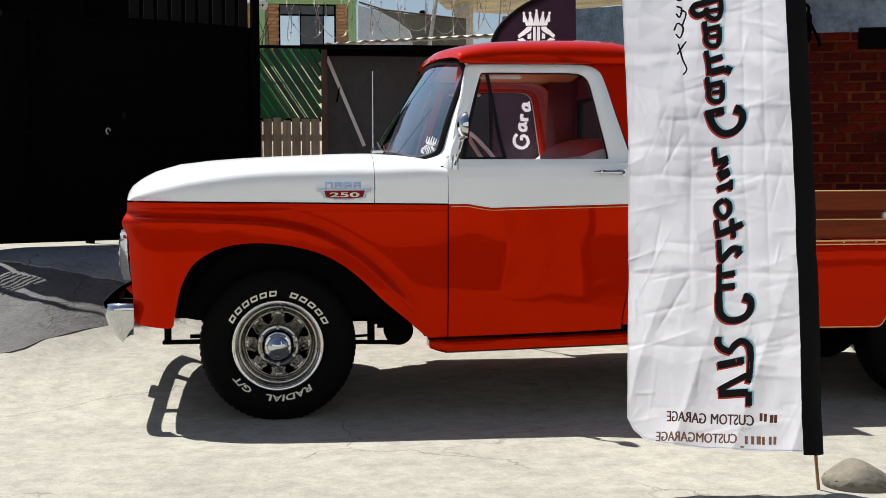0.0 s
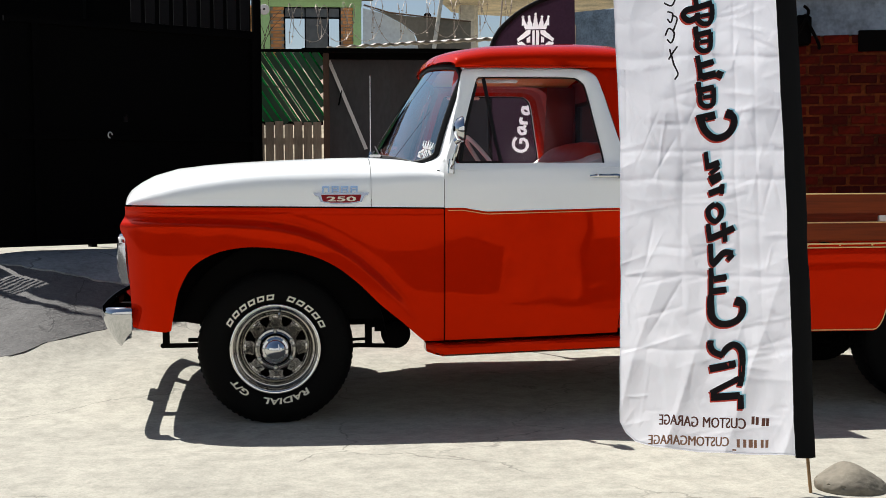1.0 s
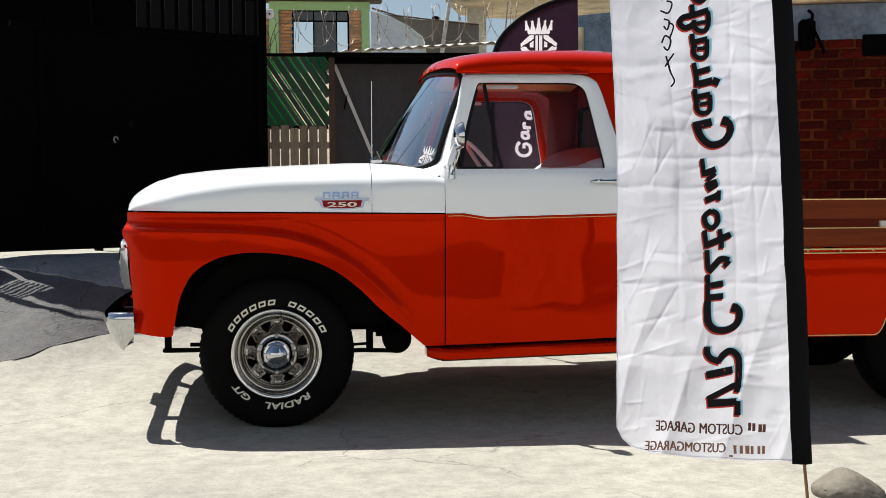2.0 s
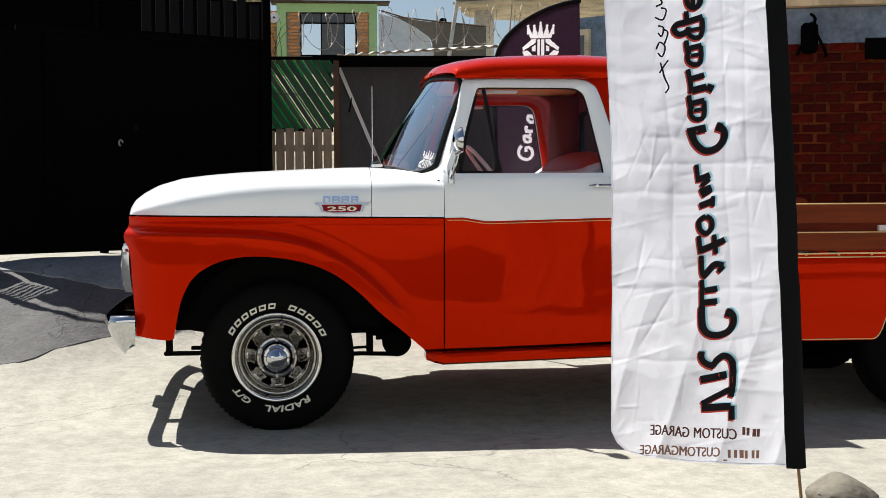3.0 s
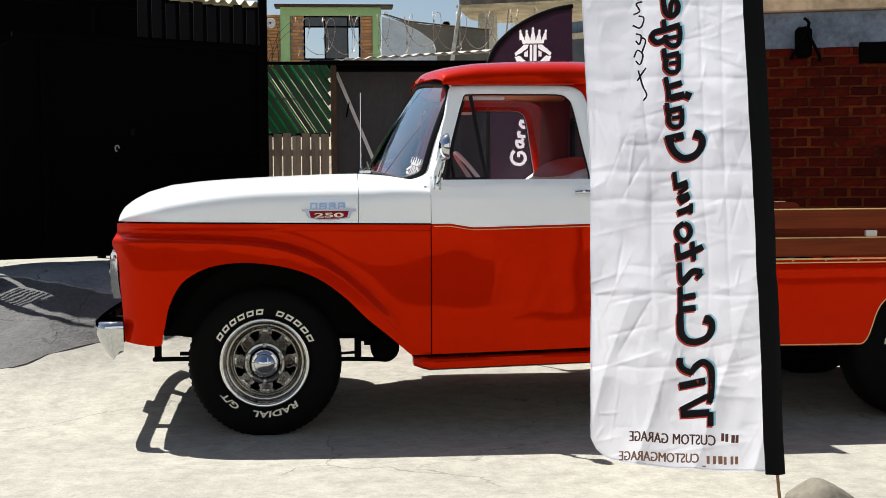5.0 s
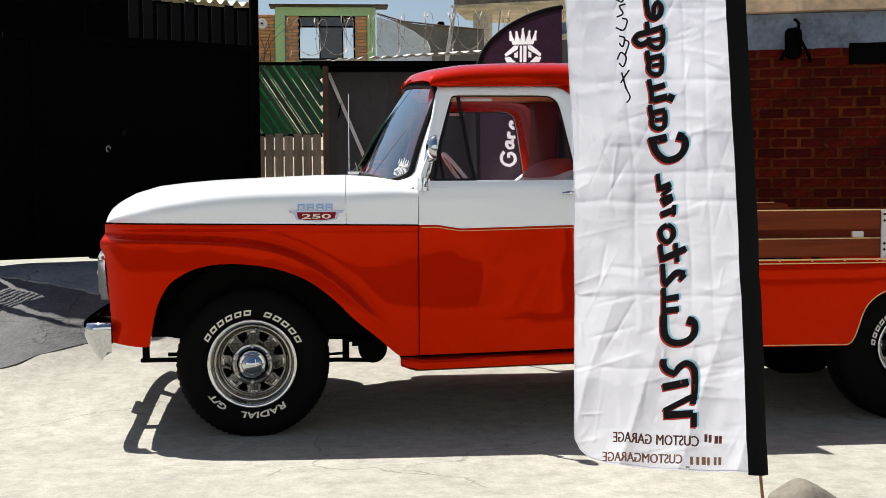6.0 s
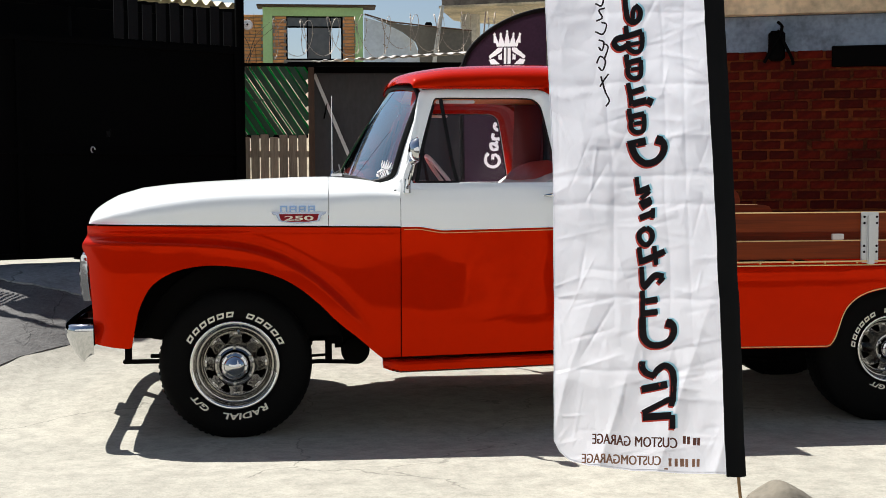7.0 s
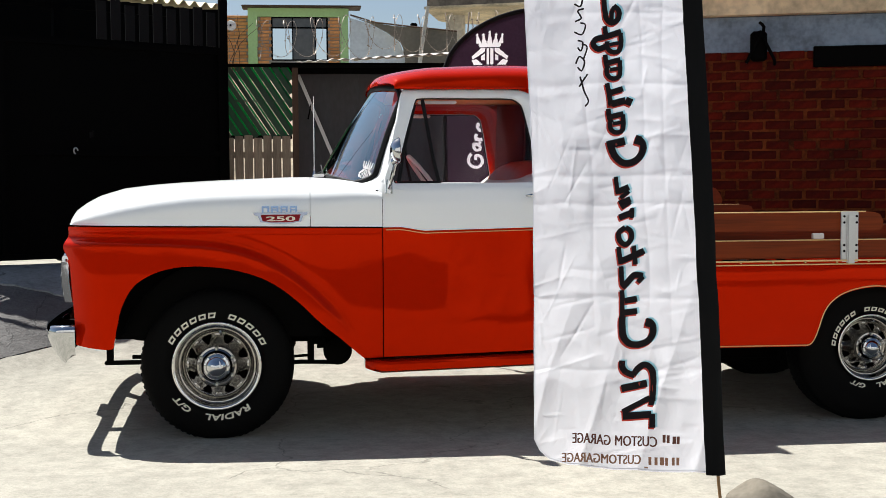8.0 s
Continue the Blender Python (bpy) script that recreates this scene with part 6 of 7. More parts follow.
def build_gate():
    g = thing("metal_gate", gate_point(-1.9, 0.58), "black sheet metal gate standing closed at the yard edge", "gate")
    def plate(bm, pts, o0, o1):
        A, B = [[bm.verts.new(gate_point(s, z, o)) for s, z in pts] for o in (o0, o1)]
        bm.faces.new(A)
        bm.faces.new(B)
        for k in range(len(pts)):
            bm.faces.new((A[k], A[(k + 1) % len(pts)], B[(k + 1) % len(pts)], B[k]))
    # left edge is out of view, cut to shape light streaks on the slab
    bm = bmesh.new()
    plate(bm, [(-2.342, 0.632), (-2.327, 1.116), (-2.340, 1.412), (-2.307, 1.63), (-2.280, 1.805), (-2.36, 1.82), (-2.465, 1.815), (-2.468, 1.91), (-2.432, 2.085), (-2.32, 2.20), (-2.19, 2.19), (-1.90, 2.32), (-0.04, 2.32), (-0.04, 0.622)], 0.0, 0.006)
    part("panel", bm, M["gate"], g)
    # unseen plate, leaves a slit for the upper light streak
    bm = bmesh.new()
    plate(bm, [(-3.8, 0.632), (-2.378, 0.632), (-2.363, 1.116), (-2.376, 1.40), (-2.44, 1.42), (-2.62, 1.50), (-2.70, 1.52), (-3.8, 1.45)], 0.0, 0.006)
    part("panel", bm, M["gate"], g, "unseen black plate cut to shape the light streaks")
    bm = bmesh.new()
    for z in (0.635, 1.42, 2.26):
        gate_box(bm, -2.10 if z > 1.2 else -2.32, -0.04, z, z + 0.04, 0.0065, 0.04)
    for s in (-1.90, -0.09):
        gate_box(bm, s, s + 0.045, 0.636, 2.30, 0.007, 0.042)
    part("gate_frame", bm, M["gate"], g)
    # unseen slats, added for the striped light on the ground
    for i in range(7):
        bm = bmesh.new()
        z = 1.475 + 0.052 * i
        e = -2.376 + 0.30 * max(0.0, z - 1.50)
        plate(bm, [(-2.63, z + 0.065), (e, z - 0.0625), (e, z - 0.0345), (-2.63, z + 0.093)], 0.012, 0.018)
        part("slat", bm, M["gate"], g)
    # unseen band, its shadow borders the lower light streak
    bm = bmesh.new()
    plate(bm, [(-2.74, 1.45), (-2.643, 1.614), (-2.596, 1.883), (-2.495, 2.188), (-2.393, 2.277), (-2.262, 2.262), (-2.10, 2.262), (-2.10, 2.235), (-2.20, 2.235), (-2.34, 2.24), (-2.472, 2.115), (-2.51, 1.925), (-2.54, 1.82), (-2.60, 1.50)], 0.03, 0.04)
    part("slat_rail", bm, M["gate"], g)
    bm = bmesh.new()
    tube(bm, [gate_point(-1.33 + 0.016 * math.cos(w), 1.455 + 0.022 * math.sin(w), 0.06) for w in [2 * math.pi * i / 16 for i in range(13)]], 0.005, 6)
    part("latch", bm, M["dullmetal"], g, "worn steel latch")
    bm = bmesh.new()
    gate_box(bm, -1.20, -1.17, 1.56, 1.60, 0.006, 0.02)
    tube(bm, [gate_point(-1.185, 1.60, 0.03), gate_point(-1.18, 1.615, 0.034), gate_point(-1.165, 1.60, 0.03)], 0.003, 6)
    part("padlock", bm, M["gateslat"], g, "small dark padlock")
    for i in range(9):
        bm = bmesh.new()
        gate_box(bm, -1.12 + 0.118 * i, -1.04 + 0.118 * i, 2.325, 2.62 + 0.02 * math.sin(2.1 * i), 0.0, 0.010)
        part("upper_slat", bm, M["gateslat"], g)
    bm = bmesh.new()
    gate_box(bm, -0.052, 0.020, 0.5, 3.1, -0.03, -0.002)
    ob = part("gate_post", bm, M["gate"], None)
    tagged(ob, "black steel post at the gate edge", "post")
    # round ceramic insulator beside the post top
    ins = thing("insulator", (-0.196, 4.53, 2.51), "round pale ceramic insulator bolted to the gate post", "insulator")
    for name, mat, prof in (("disc", "whiteseat", ((0.0, -0.030), (0.016, -0.030), (0.020, -0.020), (0.040, -0.016), (0.044, 0.0), (0.040, 0.016), (0.0, 0.016))), ("bolt", "under", ((0.0, -0.042), (0.008, -0.040), (0.008, 0.03), (0.0, 0.03)))):
        bm = bmesh.new()
        spin(bm, prof, (-0.196, 4.53, 2.51), 24)
        if name == "bolt":
            tube(bm, [(-0.196, 4.53, 2.51), (-0.245, 4.508, 2.51)], 0.008, 8)
        part(name, bm, M[mat], ins)
    # corrugated canopy over the gate
    bm = bmesh.new()
    rows = []
    for i in range(300):
        s = -1.9 + 2.25 * i / 299
        w = 0.022 * math.sin(2 * math.pi * s / 0.105)
        rows.append([gate_point(s, 2.762 - 0.012 * (s + 0.2) + w + 0.10 * k, -0.60 - 0.9 * k) for k in (0, 0.2, 0.4, 0.55)])
    sheet(bm, rows)
    thicken(bm, 0.004)
    ob = part("corrugated_canopy", bm, M["yellowsheet"], None, angle=60)
    tagged(ob, "yellowed corrugated sheet canopy above the gate", "canopy")
    bm = bmesh.new()
    gate_box(bm, -1.8, 0.0, 2.64, 2.68, -0.72, -0.68)
    for s in (-1.2, -0.10):
        gate_box(bm, s, s + 0.05, 0.5, 2.64, -0.74, -0.67)
    ob = part("canopy_beam", bm, M["gate"], None)
    tagged(ob, "dark steel beam and posts under the canopy", "beam")
    # black sheet added behind the gate, its colour stands in for shade
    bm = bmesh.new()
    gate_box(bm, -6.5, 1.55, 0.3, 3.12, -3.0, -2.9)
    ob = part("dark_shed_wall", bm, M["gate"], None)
    tagged(ob, "black sheet added behind the gate in place of shade", "wall", kind="structure")


build_gate()


# ---- lattice, pickets, sheet wall, shed roof ----
def build_fence():
    y = 5.40
    lat = thing("lattice_screen", (-0.02, y, 0.57), "green diagonal slat lattice screen in a thin frame", "lattice")
    x0, x1, z0, z1 = -0.36, 0.285, 1.615, 2.25
    k = 0
    c = x0 - (z1 - z0) * 0.66
    while c < x1:
        # slats lean from upper left to lower right
        pts = []
        a, b = (c, z1), (c + (z1 - z0) * 0.66, z0)
        ta = max(0.0, (x0 - a[0]) / (b[0] - a[0]))
        tb = min(1.0, (x1 - a[0]) / (b[0] - a[0]))
        if tb > ta + 0.03:
            p = Vector((a[0] + (b[0] - a[0]) * ta, 0, a[1] + (b[1] - a[1]) * ta))
            q = Vector((a[0] + (b[0] - a[0]) * tb, 0, a[1] + (b[1] - a[1]) * tb))
            bm = bmesh.new()
            d = (q - p).normalized()
            nn = Vector((-d.z, 0, d.x)) * (0.0205 + 0.006 * random.random())
            vs = [bm.verts.new((w.x, yy, w.z)) for yy in (y - 0.006, y + 0.004) for w in (p - nn, q - nn, q + nn, p + nn)]
            for f in ((0, 1, 2, 3), (4, 5, 6, 7), (0, 1, 5, 4), (1, 2, 6, 5), (2, 3, 7, 6), (3, 0, 4, 7)):
                bm.faces.new([vs[i] for i in f])
            part("slat", bm, M["greenslat"], lat)
            bm = bmesh.new()
            sh = Vector((0.034 + 0.008 * random.random(), 0, 0))
            nn *= 0.42
            bm.faces.new([bm.verts.new((w.x, y + 0.035, w.z)) for w in (p - nn + sh, q - nn + sh, q + nn + sh, p + nn + sh)])
            thicken(bm, 0.002)
            part("film_strip", bm, M["greenfilm"], lat)
        c += 0.084 + 0.008 * (random.random() - 0.5)
    bm = bmesh.new()
    box(bm, (x0, y - 0.02, z1), (x1 + 0.02, y + 0.02, z1 + 0.025), 0.003)
    part("top_rail", bm, M["under"], lat)
    bm = bmesh.new()
    box(bm, (x0, y + 0.006, 1.93), (x1, y + 0.020, 1.948), 0.003)
    part("middle_rail", bm, M["greenslat"], lat)
    bm = bmesh.new()
    box(bm, (x0, y + 0.008, z0 - 0.02), (x1, y + 0.03, z0 + 0.015), 0.003)
    part("bottom_rail", bm, M["under"], lat)
    bm = bmesh.new()
    box(bm, (0.29, y - 0.03, 0.5), (0.345, y + 0.03, 2.24), 0.006)
    ob = part("timber_post", bm, M["post"], None)
    tagged(ob, "brown weathered timber post beside the lattice", "post")
    fence = thing("picket_fence", (-0.02, y, 0.57), "grey weathered picket fence below the lattice", "fence")
    for i in range(8):
        x = -0.40 + i * 0.085
        bm = bmesh.new()
        h = 1.60 + 0.03 * random.random()
        box(bm, (x, y - 0.045, 0.52), (x + 0.075, y - 0.028, h), 0.004)
        part("picket", bm, M["picket"], fence)
    for z in (0.85, 1.42):
        bm = bmesh.new()
        box(bm, (-0.42, y - 0.026, z), (0.29, y + 0.004, z + 0.06), 0.004)
        part("rail", bm, M["picket"], fence)
    # dark sheet wall with ribs and a diagonal brace
    w = thing("sheet_metal_shed_wall", (1.4, 5.6, 0.57), "dark weathered sheet metal wall with a diagonal brace", "wall")
    x = 0.31
    while x < 3.0:
        bm = bmesh.new()
        rows = [[(x + 0.60 * i / 12, 5.60 - (0.018 if i in (0, 1, 6, 7, 12) else 0), z) for z in (0.45, 1.0, 1.6, 2.22)] for i in range(13)]
        sheet(bm, rows)
        thicken(bm, 0.004)
        part("metal_sheet", bm, M["sheet"], w, angle=20)
        x += 0.592
    bm = bmesh.new()
    a, b = Vector((0.345, 5.56, 2.19)), Vector((0.68, 5.56, 1.38))
    tube(bm, [a, b], 0.022, 4)
    part("brace", bm, M["alu"], w, "pale diagonal brace")
    bm = bmesh.new()
    tube(bm, [(0.46, 5.55, 1.92), (0.43, 5.54, 1.78)], 0.007, 6)
    part("hook", bm, M["under"], w)
    # shed roof with corrugated edge
    roof = thing("shed_roof", (1.2, 5.5, 2.2), "rusty corrugated shed roof on dark beams", "roof")
    bm = bmesh.new()
    rows = []
    for i in range(400):
        x = 0.33 + 1.90 * i / 399
        rise = 0.06 * (x - 0.1)
        s = 0.0075 * math.sin(2 * math.pi * x / 0.105) + 0.006 * noise.noise((x * 5, 0, 0))
        rows.append([(x, 4.90 + 0.02 * noise.noise((x * 3, 2, 0)), 2.232 + rise + s), (x, 5.5, 2.293 + rise + s), (x, 6.6, 2.385 + rise + s)])
    sheet(bm, rows)
    thicken(bm, 0.006)
    part("corrugated_sheet", bm, M["roofsheet"], roof, "rusty corrugated sheets", angle=60)
    bm = bmesh.new()
    box(bm, (-0.35, 5.00, 2.212), (2.23, 5.05, 2.235), 0.004)
    box(bm, (0.1, 5.52, 2.20), (2.23, 5.58, 2.30), 0.004)
    part("beam", bm, M["under"], roof)
    # dry bank rising beyond the fence
    bm = bmesh.new()
    rows = []
    for i in range(50):
        x = -7 + 11 * i / 49
        fade = 1 - step(2.6, 4.0, x)
        rows.append([(x, 6.4 + 8.0 * k / 40, 0.50 + fade * (2.3 * min(1.0, 1.12 * k / 40) + 0.10 * noise.noise((x * 1.3, k * 0.25, 0)) + 0.05 * noise.noise((x * 4, k * 0.8, 0)))) for k in range(41)])
    sheet(bm, rows)
    thicken(bm, 0.3)
    ob = part("earth_bank", bm, M["earth"], None, angle=60)
    tagged(ob, "dry pale earth bank beyond the lattice", "bank", kind="structure")


build_fence()


def build_razor_wire():
    rw = thing("razor_wire", (1.0, 5.15, 2.3), "loose coil of rusty razor wire along the shed roof", "razor wire")
    bm = bmesh.new()
    pts, barbs = [], []
    n = 900
    for i in range(n):
        t = i / n
        a = 2 * math.pi * 21 * t
        x = -0.05 + 2.5 * t + 0.10 * math.sin(a * 0.5 + 1.0) + 0.03 * noise.noise((t * 40, 0, 0))
        r = 0.165 + 0.06 * noise.noise((t * 12, 3, 0))
        z = 2.47 + 0.10 * t + r * math.sin(a) + 0.03 * noise.noise((t * 9, 8, 0))
        pts.append((x + 0.05 * math.cos(a), 5.15 + r * math.cos(a) * 0.9, z))
    tube(bm, pts, 0.0023, 5)
    for i in range(4, n - 4, 7):
        p, q = Vector(pts[i]), Vector(pts[i + 1])
        d = (q - p).normalized()
        s = d.cross(Vector((0.3, 1, 0.2))).normalized()
        f = [p + d * 0.008, p + s * 0.012, p - d * 0.008, p - s * 0.012]
        bm.faces.new([bm.verts.new(v) for v in f])
    part("coil", bm, M["wire"], rw)
    for x in (1.85,):
        bm = bmesh.new()
        tube(bm, [(x, 5.15, 2.25), (x + 0.04, 5.15, 2.72)], 0.007, 6)
        part("support", bm, M["wire"], rw)
    # dry twigs beside the gate post
    random.seed(4)
    twigs = thing("dry_bush", (-0.24, 5.30, 2.20), "dry dark twigs above the lattice", "bush")
    for k in range(5):
        p = Vector((-0.30 + 0.03 * k, 5.30, 2.20))
        line = [p]
        d = Vector((random.uniform(-0.4, 0.5), random.uniform(-0.1, 0.1), 1)).normalized()
        for i in range(6):
            d = (d + Vector((random.uniform(-0.5, 0.5), 0, random.uniform(-0.2, 0.2)))).normalized()
            p = p + d * 0.085
            line.append(p)
        tw = bmesh.new()
        tube(tw, line, [0.004, 0.0035, 0.003, 0.003, 0.002, 0.002, 0.001], 5)
        part("twig", tw, M["post"], twigs)


build_razor_wire()


# ---- far house ----
def build_house():
    h = thing("brick_house", (0.2, 22.5, 0.57), "half-built brick house with lime green concrete frame", "house")
    Y = 20.5
    def slabs(name, mat, label, *boxes):
        bm = bmesh.new()
        for lo, hi in boxes:
            box(bm, lo, hi, 0.01)
        return part(name, bm, M[mat], h, label)
    slabs("pillar", "lime", "lime green pillar", ((-0.86, Y - 0.04, 0.4), (-0.66, Y + 0.2, 4.78)))
    slabs("pillar", "lime", "lime green pillar", ((1.08, Y - 0.04, 0.4), (1.25, Y + 0.2, 4.78)))
    slabs("ring_beam", "lime", "lime green ring beam", ((-0.86, Y - 0.05, 4.68), (1.26, Y + 0.2, 4.86)), ((-0.86, Y + 0.2, 4.68), (-0.70, 24.4, 4.86)), ((1.08, Y + 0.2, 4.68), (1.25, 24.4, 4.86)))
    slabs("roof_edge", "post", "thin dark roof edge", ((-0.98, Y - 0.25, 4.862), (1.52, Y + 0.35, 4.895)))
    wall = slabs("wall", "mortar", "brick infill wall", ((-0.66, Y + 0.03, 0.4), (1.08, Y + 0.16, 3.76)), ((-0.66, Y + 0.03, 3.76), (-0.38, Y + 0.16, 4.68)), ((0.82, Y + 0.03, 3.76), (1.08, Y + 0.16, 4.68)))
    side = slabs("side_wall", "mortar", "stacked orange brick wall", ((-4.2, Y + 0.30, 0.4), (-0.84, Y + 0.44, 4.74)), ((-0.84, Y + 0.2, 0.4), (-0.72, 24.4, 3.7)), ((1.12, Y + 0.2, 0.4), (1.24, 24.4, 3.7)))
    slabs("back_wall", "mortar", "", ((-0.84, 24.3, 0.4), (1.24, 24.42, 3.6)))
    # window with a dark frame
    wn_ = slabs("window", "under", "dark metal window frame", ((-0.38, Y + 0.02, 4.44), (0.82, Y + 0.08, 4.47)), ((-0.38, Y + 0.02, 3.76), (-0.345, Y + 0.08, 4.68)), ((0.785, Y + 0.02, 3.76), (0.82, Y + 0.08, 4.68)),
                ((0.06, Y + 0.02, 3.76), (0.085, Y + 0.08, 4.68)), ((0.545, Y + 0.02, 3.76), (0.57, Y + 0.08, 4.68)), ((-0.38, Y + 0.02, 3.76), (0.82, Y + 0.08, 3.79)), ((-0.38, Y + 0.02, 4.655), (0.82, Y + 0.08, 4.68)))
    for x0, x1, z0, z1 in ((0.085, 0.545, 3.79, 4.44), (-0.345, 0.06, 4.47, 4.655), (0.085, 0.545, 4.47, 4.655), (0.57, 0.785, 4.47, 4.655)):
        bm = bmesh.new()
        box(bm, (x0, Y + 0.045, z0), (x1, Y + 0.052, z1))
        part("pane", bm, M["darkglass"], wn_)
    # bricks of the visible parts
    bricks = bpy.data.meshes.new("brick")
    bm = bmesh.new()
    box(bm, (-0.115, -0.02, -0.027), (0.115, 0.02, 0.027), 0.004, segments=1)
    bm.to_mesh(bricks)
    bm.free()
    bricks.materials.append(M["orangebrick"])
    def lay(parent, x0, x1, z0, z1, y):
        k, z = 0, z0
        while z < z1:
            x = x0 + (0.0 if k % 2 else 0.12)
            while x < x1 - 0.05:
                o = new("brick", bricks)
                o.location = (min(x + 0.115, x1 - 0.10), y + 0.004 * math.sin(7 * x + 3 * z), z)
                o.parent = parent
                x += 0.242
            z += 0.070
            k += 1
    lay(wall, -0.655, -0.385, 3.66, 4.66, Y + 0.022)
    lay(wall, 0.825, 1.075, 3.66, 4.66, Y + 0.022)
    lay(side, -1.75, -0.87, 3.66, 4.72, Y + 0.292)


build_house()


def build_distance():
    # grey tarpaulin lean-to beside the house
    t = thing("tarpaulin_shelter", (2.3, 19.5, 0.57), "grey tarpaulin shelter with sagging top edge", "shelter")
    def hung(name, mat, label, y, pts):
        bm = bmesh.new()
        f, k = [[bm.verts.new((x, y + q + 0.03 * noise.noise((x * 2, z * 2, 0)), z)) for x, z in pts] for q in (0.0, 0.03)]
        bm.faces.new(f)
        bm.faces.new(k)
        for i in range(len(pts)):
            bm.faces.new((f[i], f[(i + 1) % len(pts)], k[(i + 1) % len(pts)], k[i]))
        return part(name, bm, M[mat], t, label)
    hung("tarpaulin", "tarp", "pale grey blue tarpaulin", 19.62, [(1.25, 2.0), (1.25, 4.55), (1.65, 4.44), (2.02, 4.25), (2.29, 4.05), (2.40, 3.7), (2.5, 2.0)])
    hung("tarpaulin", "browntarp", "dark brown sagging tarpaulin", 19.42, [(1.26, 4.57), (1.5, 4.49), (1.77, 4.425), (2.1, 4.375), (2.46, 4.345), (3.27, 4.275), (3.45, 4.25), (3.45, 2.0), (2.45, 2.0), (2.37, 3.84), (2.29, 4.03), (2.02, 4.23), (1.65, 4.42)])
    bm = bmesh.new()
    tube(bm, [(1.26, 19.40, 4.585), (1.77, 19.40, 4.435), (2.46, 19.40, 4.36), (3.45, 19.40, 4.265)], 0.016, 6)
    part("top_rail", bm, M["post"], t)
    bm = bmesh.new()
    box(bm, (2.50, 19.45, 4.34), (2.64, 19.60, 4.44), 0.02)
    part("roof_box", bm, M["under"], t)
    for x in (1.5, 2.4, 3.4):
        bm = bmesh.new()
        tube(bm, [(x, 19.68, 0.4), (x, 19.68, 4.3)], 0.04, 8)
        part("post", bm, M["post"], t)
    # leaning pole
    bm = bmesh.new()
    tube(bm, [(2.30, 19.3, 0.4), (2.70, 19.3, 3.87), (2.845, 19.3, 4.76)], [0.055, 0.045, 0.038], 10)
    ob = part("utility_pole", bm, M["concrete"], None)
    tagged(ob, "slim grey leaning utility pole", "pole")
    # far building with a projecting slab on a column
    b = thing("concrete_building", (5.5, 20.0, 0.57), "plastered building with stained projecting concrete slab", "building")
    d = Vector((0.72, -0.69, 0))
    o = Vector((2.86, 20.6, 0))
    nrm = Vector((0.69, 0.72, 0))
    def prism(name, mat, label, s0, s1, q0, q1, z0, z1):
        bm = bmesh.new()
        v = [bm.verts.new(tuple(o + d * s + nrm * q) [:2] + (z,)) for z in (z0, z1) for s, q in ((s0, q0), (s1, q0), (s1, q1), (s0, q1))]
        for f in ((0, 1, 2, 3), (4, 5, 6, 7), (0, 1, 5, 4), (1, 2, 6, 5), (2, 3, 7, 6), (3, 0, 4, 7)):
            bm.faces.new([v[i] for i in f])
        bmesh.ops.bevel(bm, geom=bm.edges[:], offset=0.015, segments=1, affect="EDGES")
        return part(name, bm, M[mat], b, label)
    def plan(name, mat, label, z0, z1, pts):
        bm = bmesh.new()
        f, k = [[bm.verts.new((x, y, z)) for x, y in pts] for z in (z0, z1)]
        bm.faces.new(f)
        bm.faces.new(k)
        for i in range(len(pts)):
            bm.faces.new((f[i], f[(i + 1) % len(pts)], k[(i + 1) % len(pts)], k[i]))
        return part(name, bm, M[mat], b, label)
    plan("roof_slab", "beige", "cream painted slab underside", 4.885, 4.93, [(2.885, 20.6), (4.87, 19.84), (11.0, 17.5), (11.0, 24.0), (4.73, 23.32), (3.75, 23.04), (3.41, 22.64)])
    plan("parapet", "parapet", "dark weathered slab edge", 4.932, 5.35, [(2.95, 20.62), (4.87, 19.88), (11.0, 17.54), (11.0, 23.9), (4.73, 23.2), (3.45, 22.6)])
    plan("column", "concrete", "pale concrete column", 0.4, 4.885, [(3.494, 21.5), (3.80, 21.5), (3.899, 21.62), (3.899, 21.9), (3.494, 21.9)])
    w = prism("wall", "blueplaster", "blue grey plaster wall", 1.0, 9.0, 1.2, 1.5, 0.4, 4.50)
    f = prism("window", "beige", "beige window surround", 1.55, 2.75, 1.10, 1.22, 3.35, 4.25)
    bm = bmesh.new()
    v = [bm.verts.new(tuple(o + d * s + nrm * 1.095)[:2] + (z,)) for s, z in ((1.65, 3.45), (2.65, 3.45), (2.65, 4.12), (1.65, 4.12))]
    bm.faces.new(v)
    part("pane", bm, M["darkglass"], f)


build_distance()


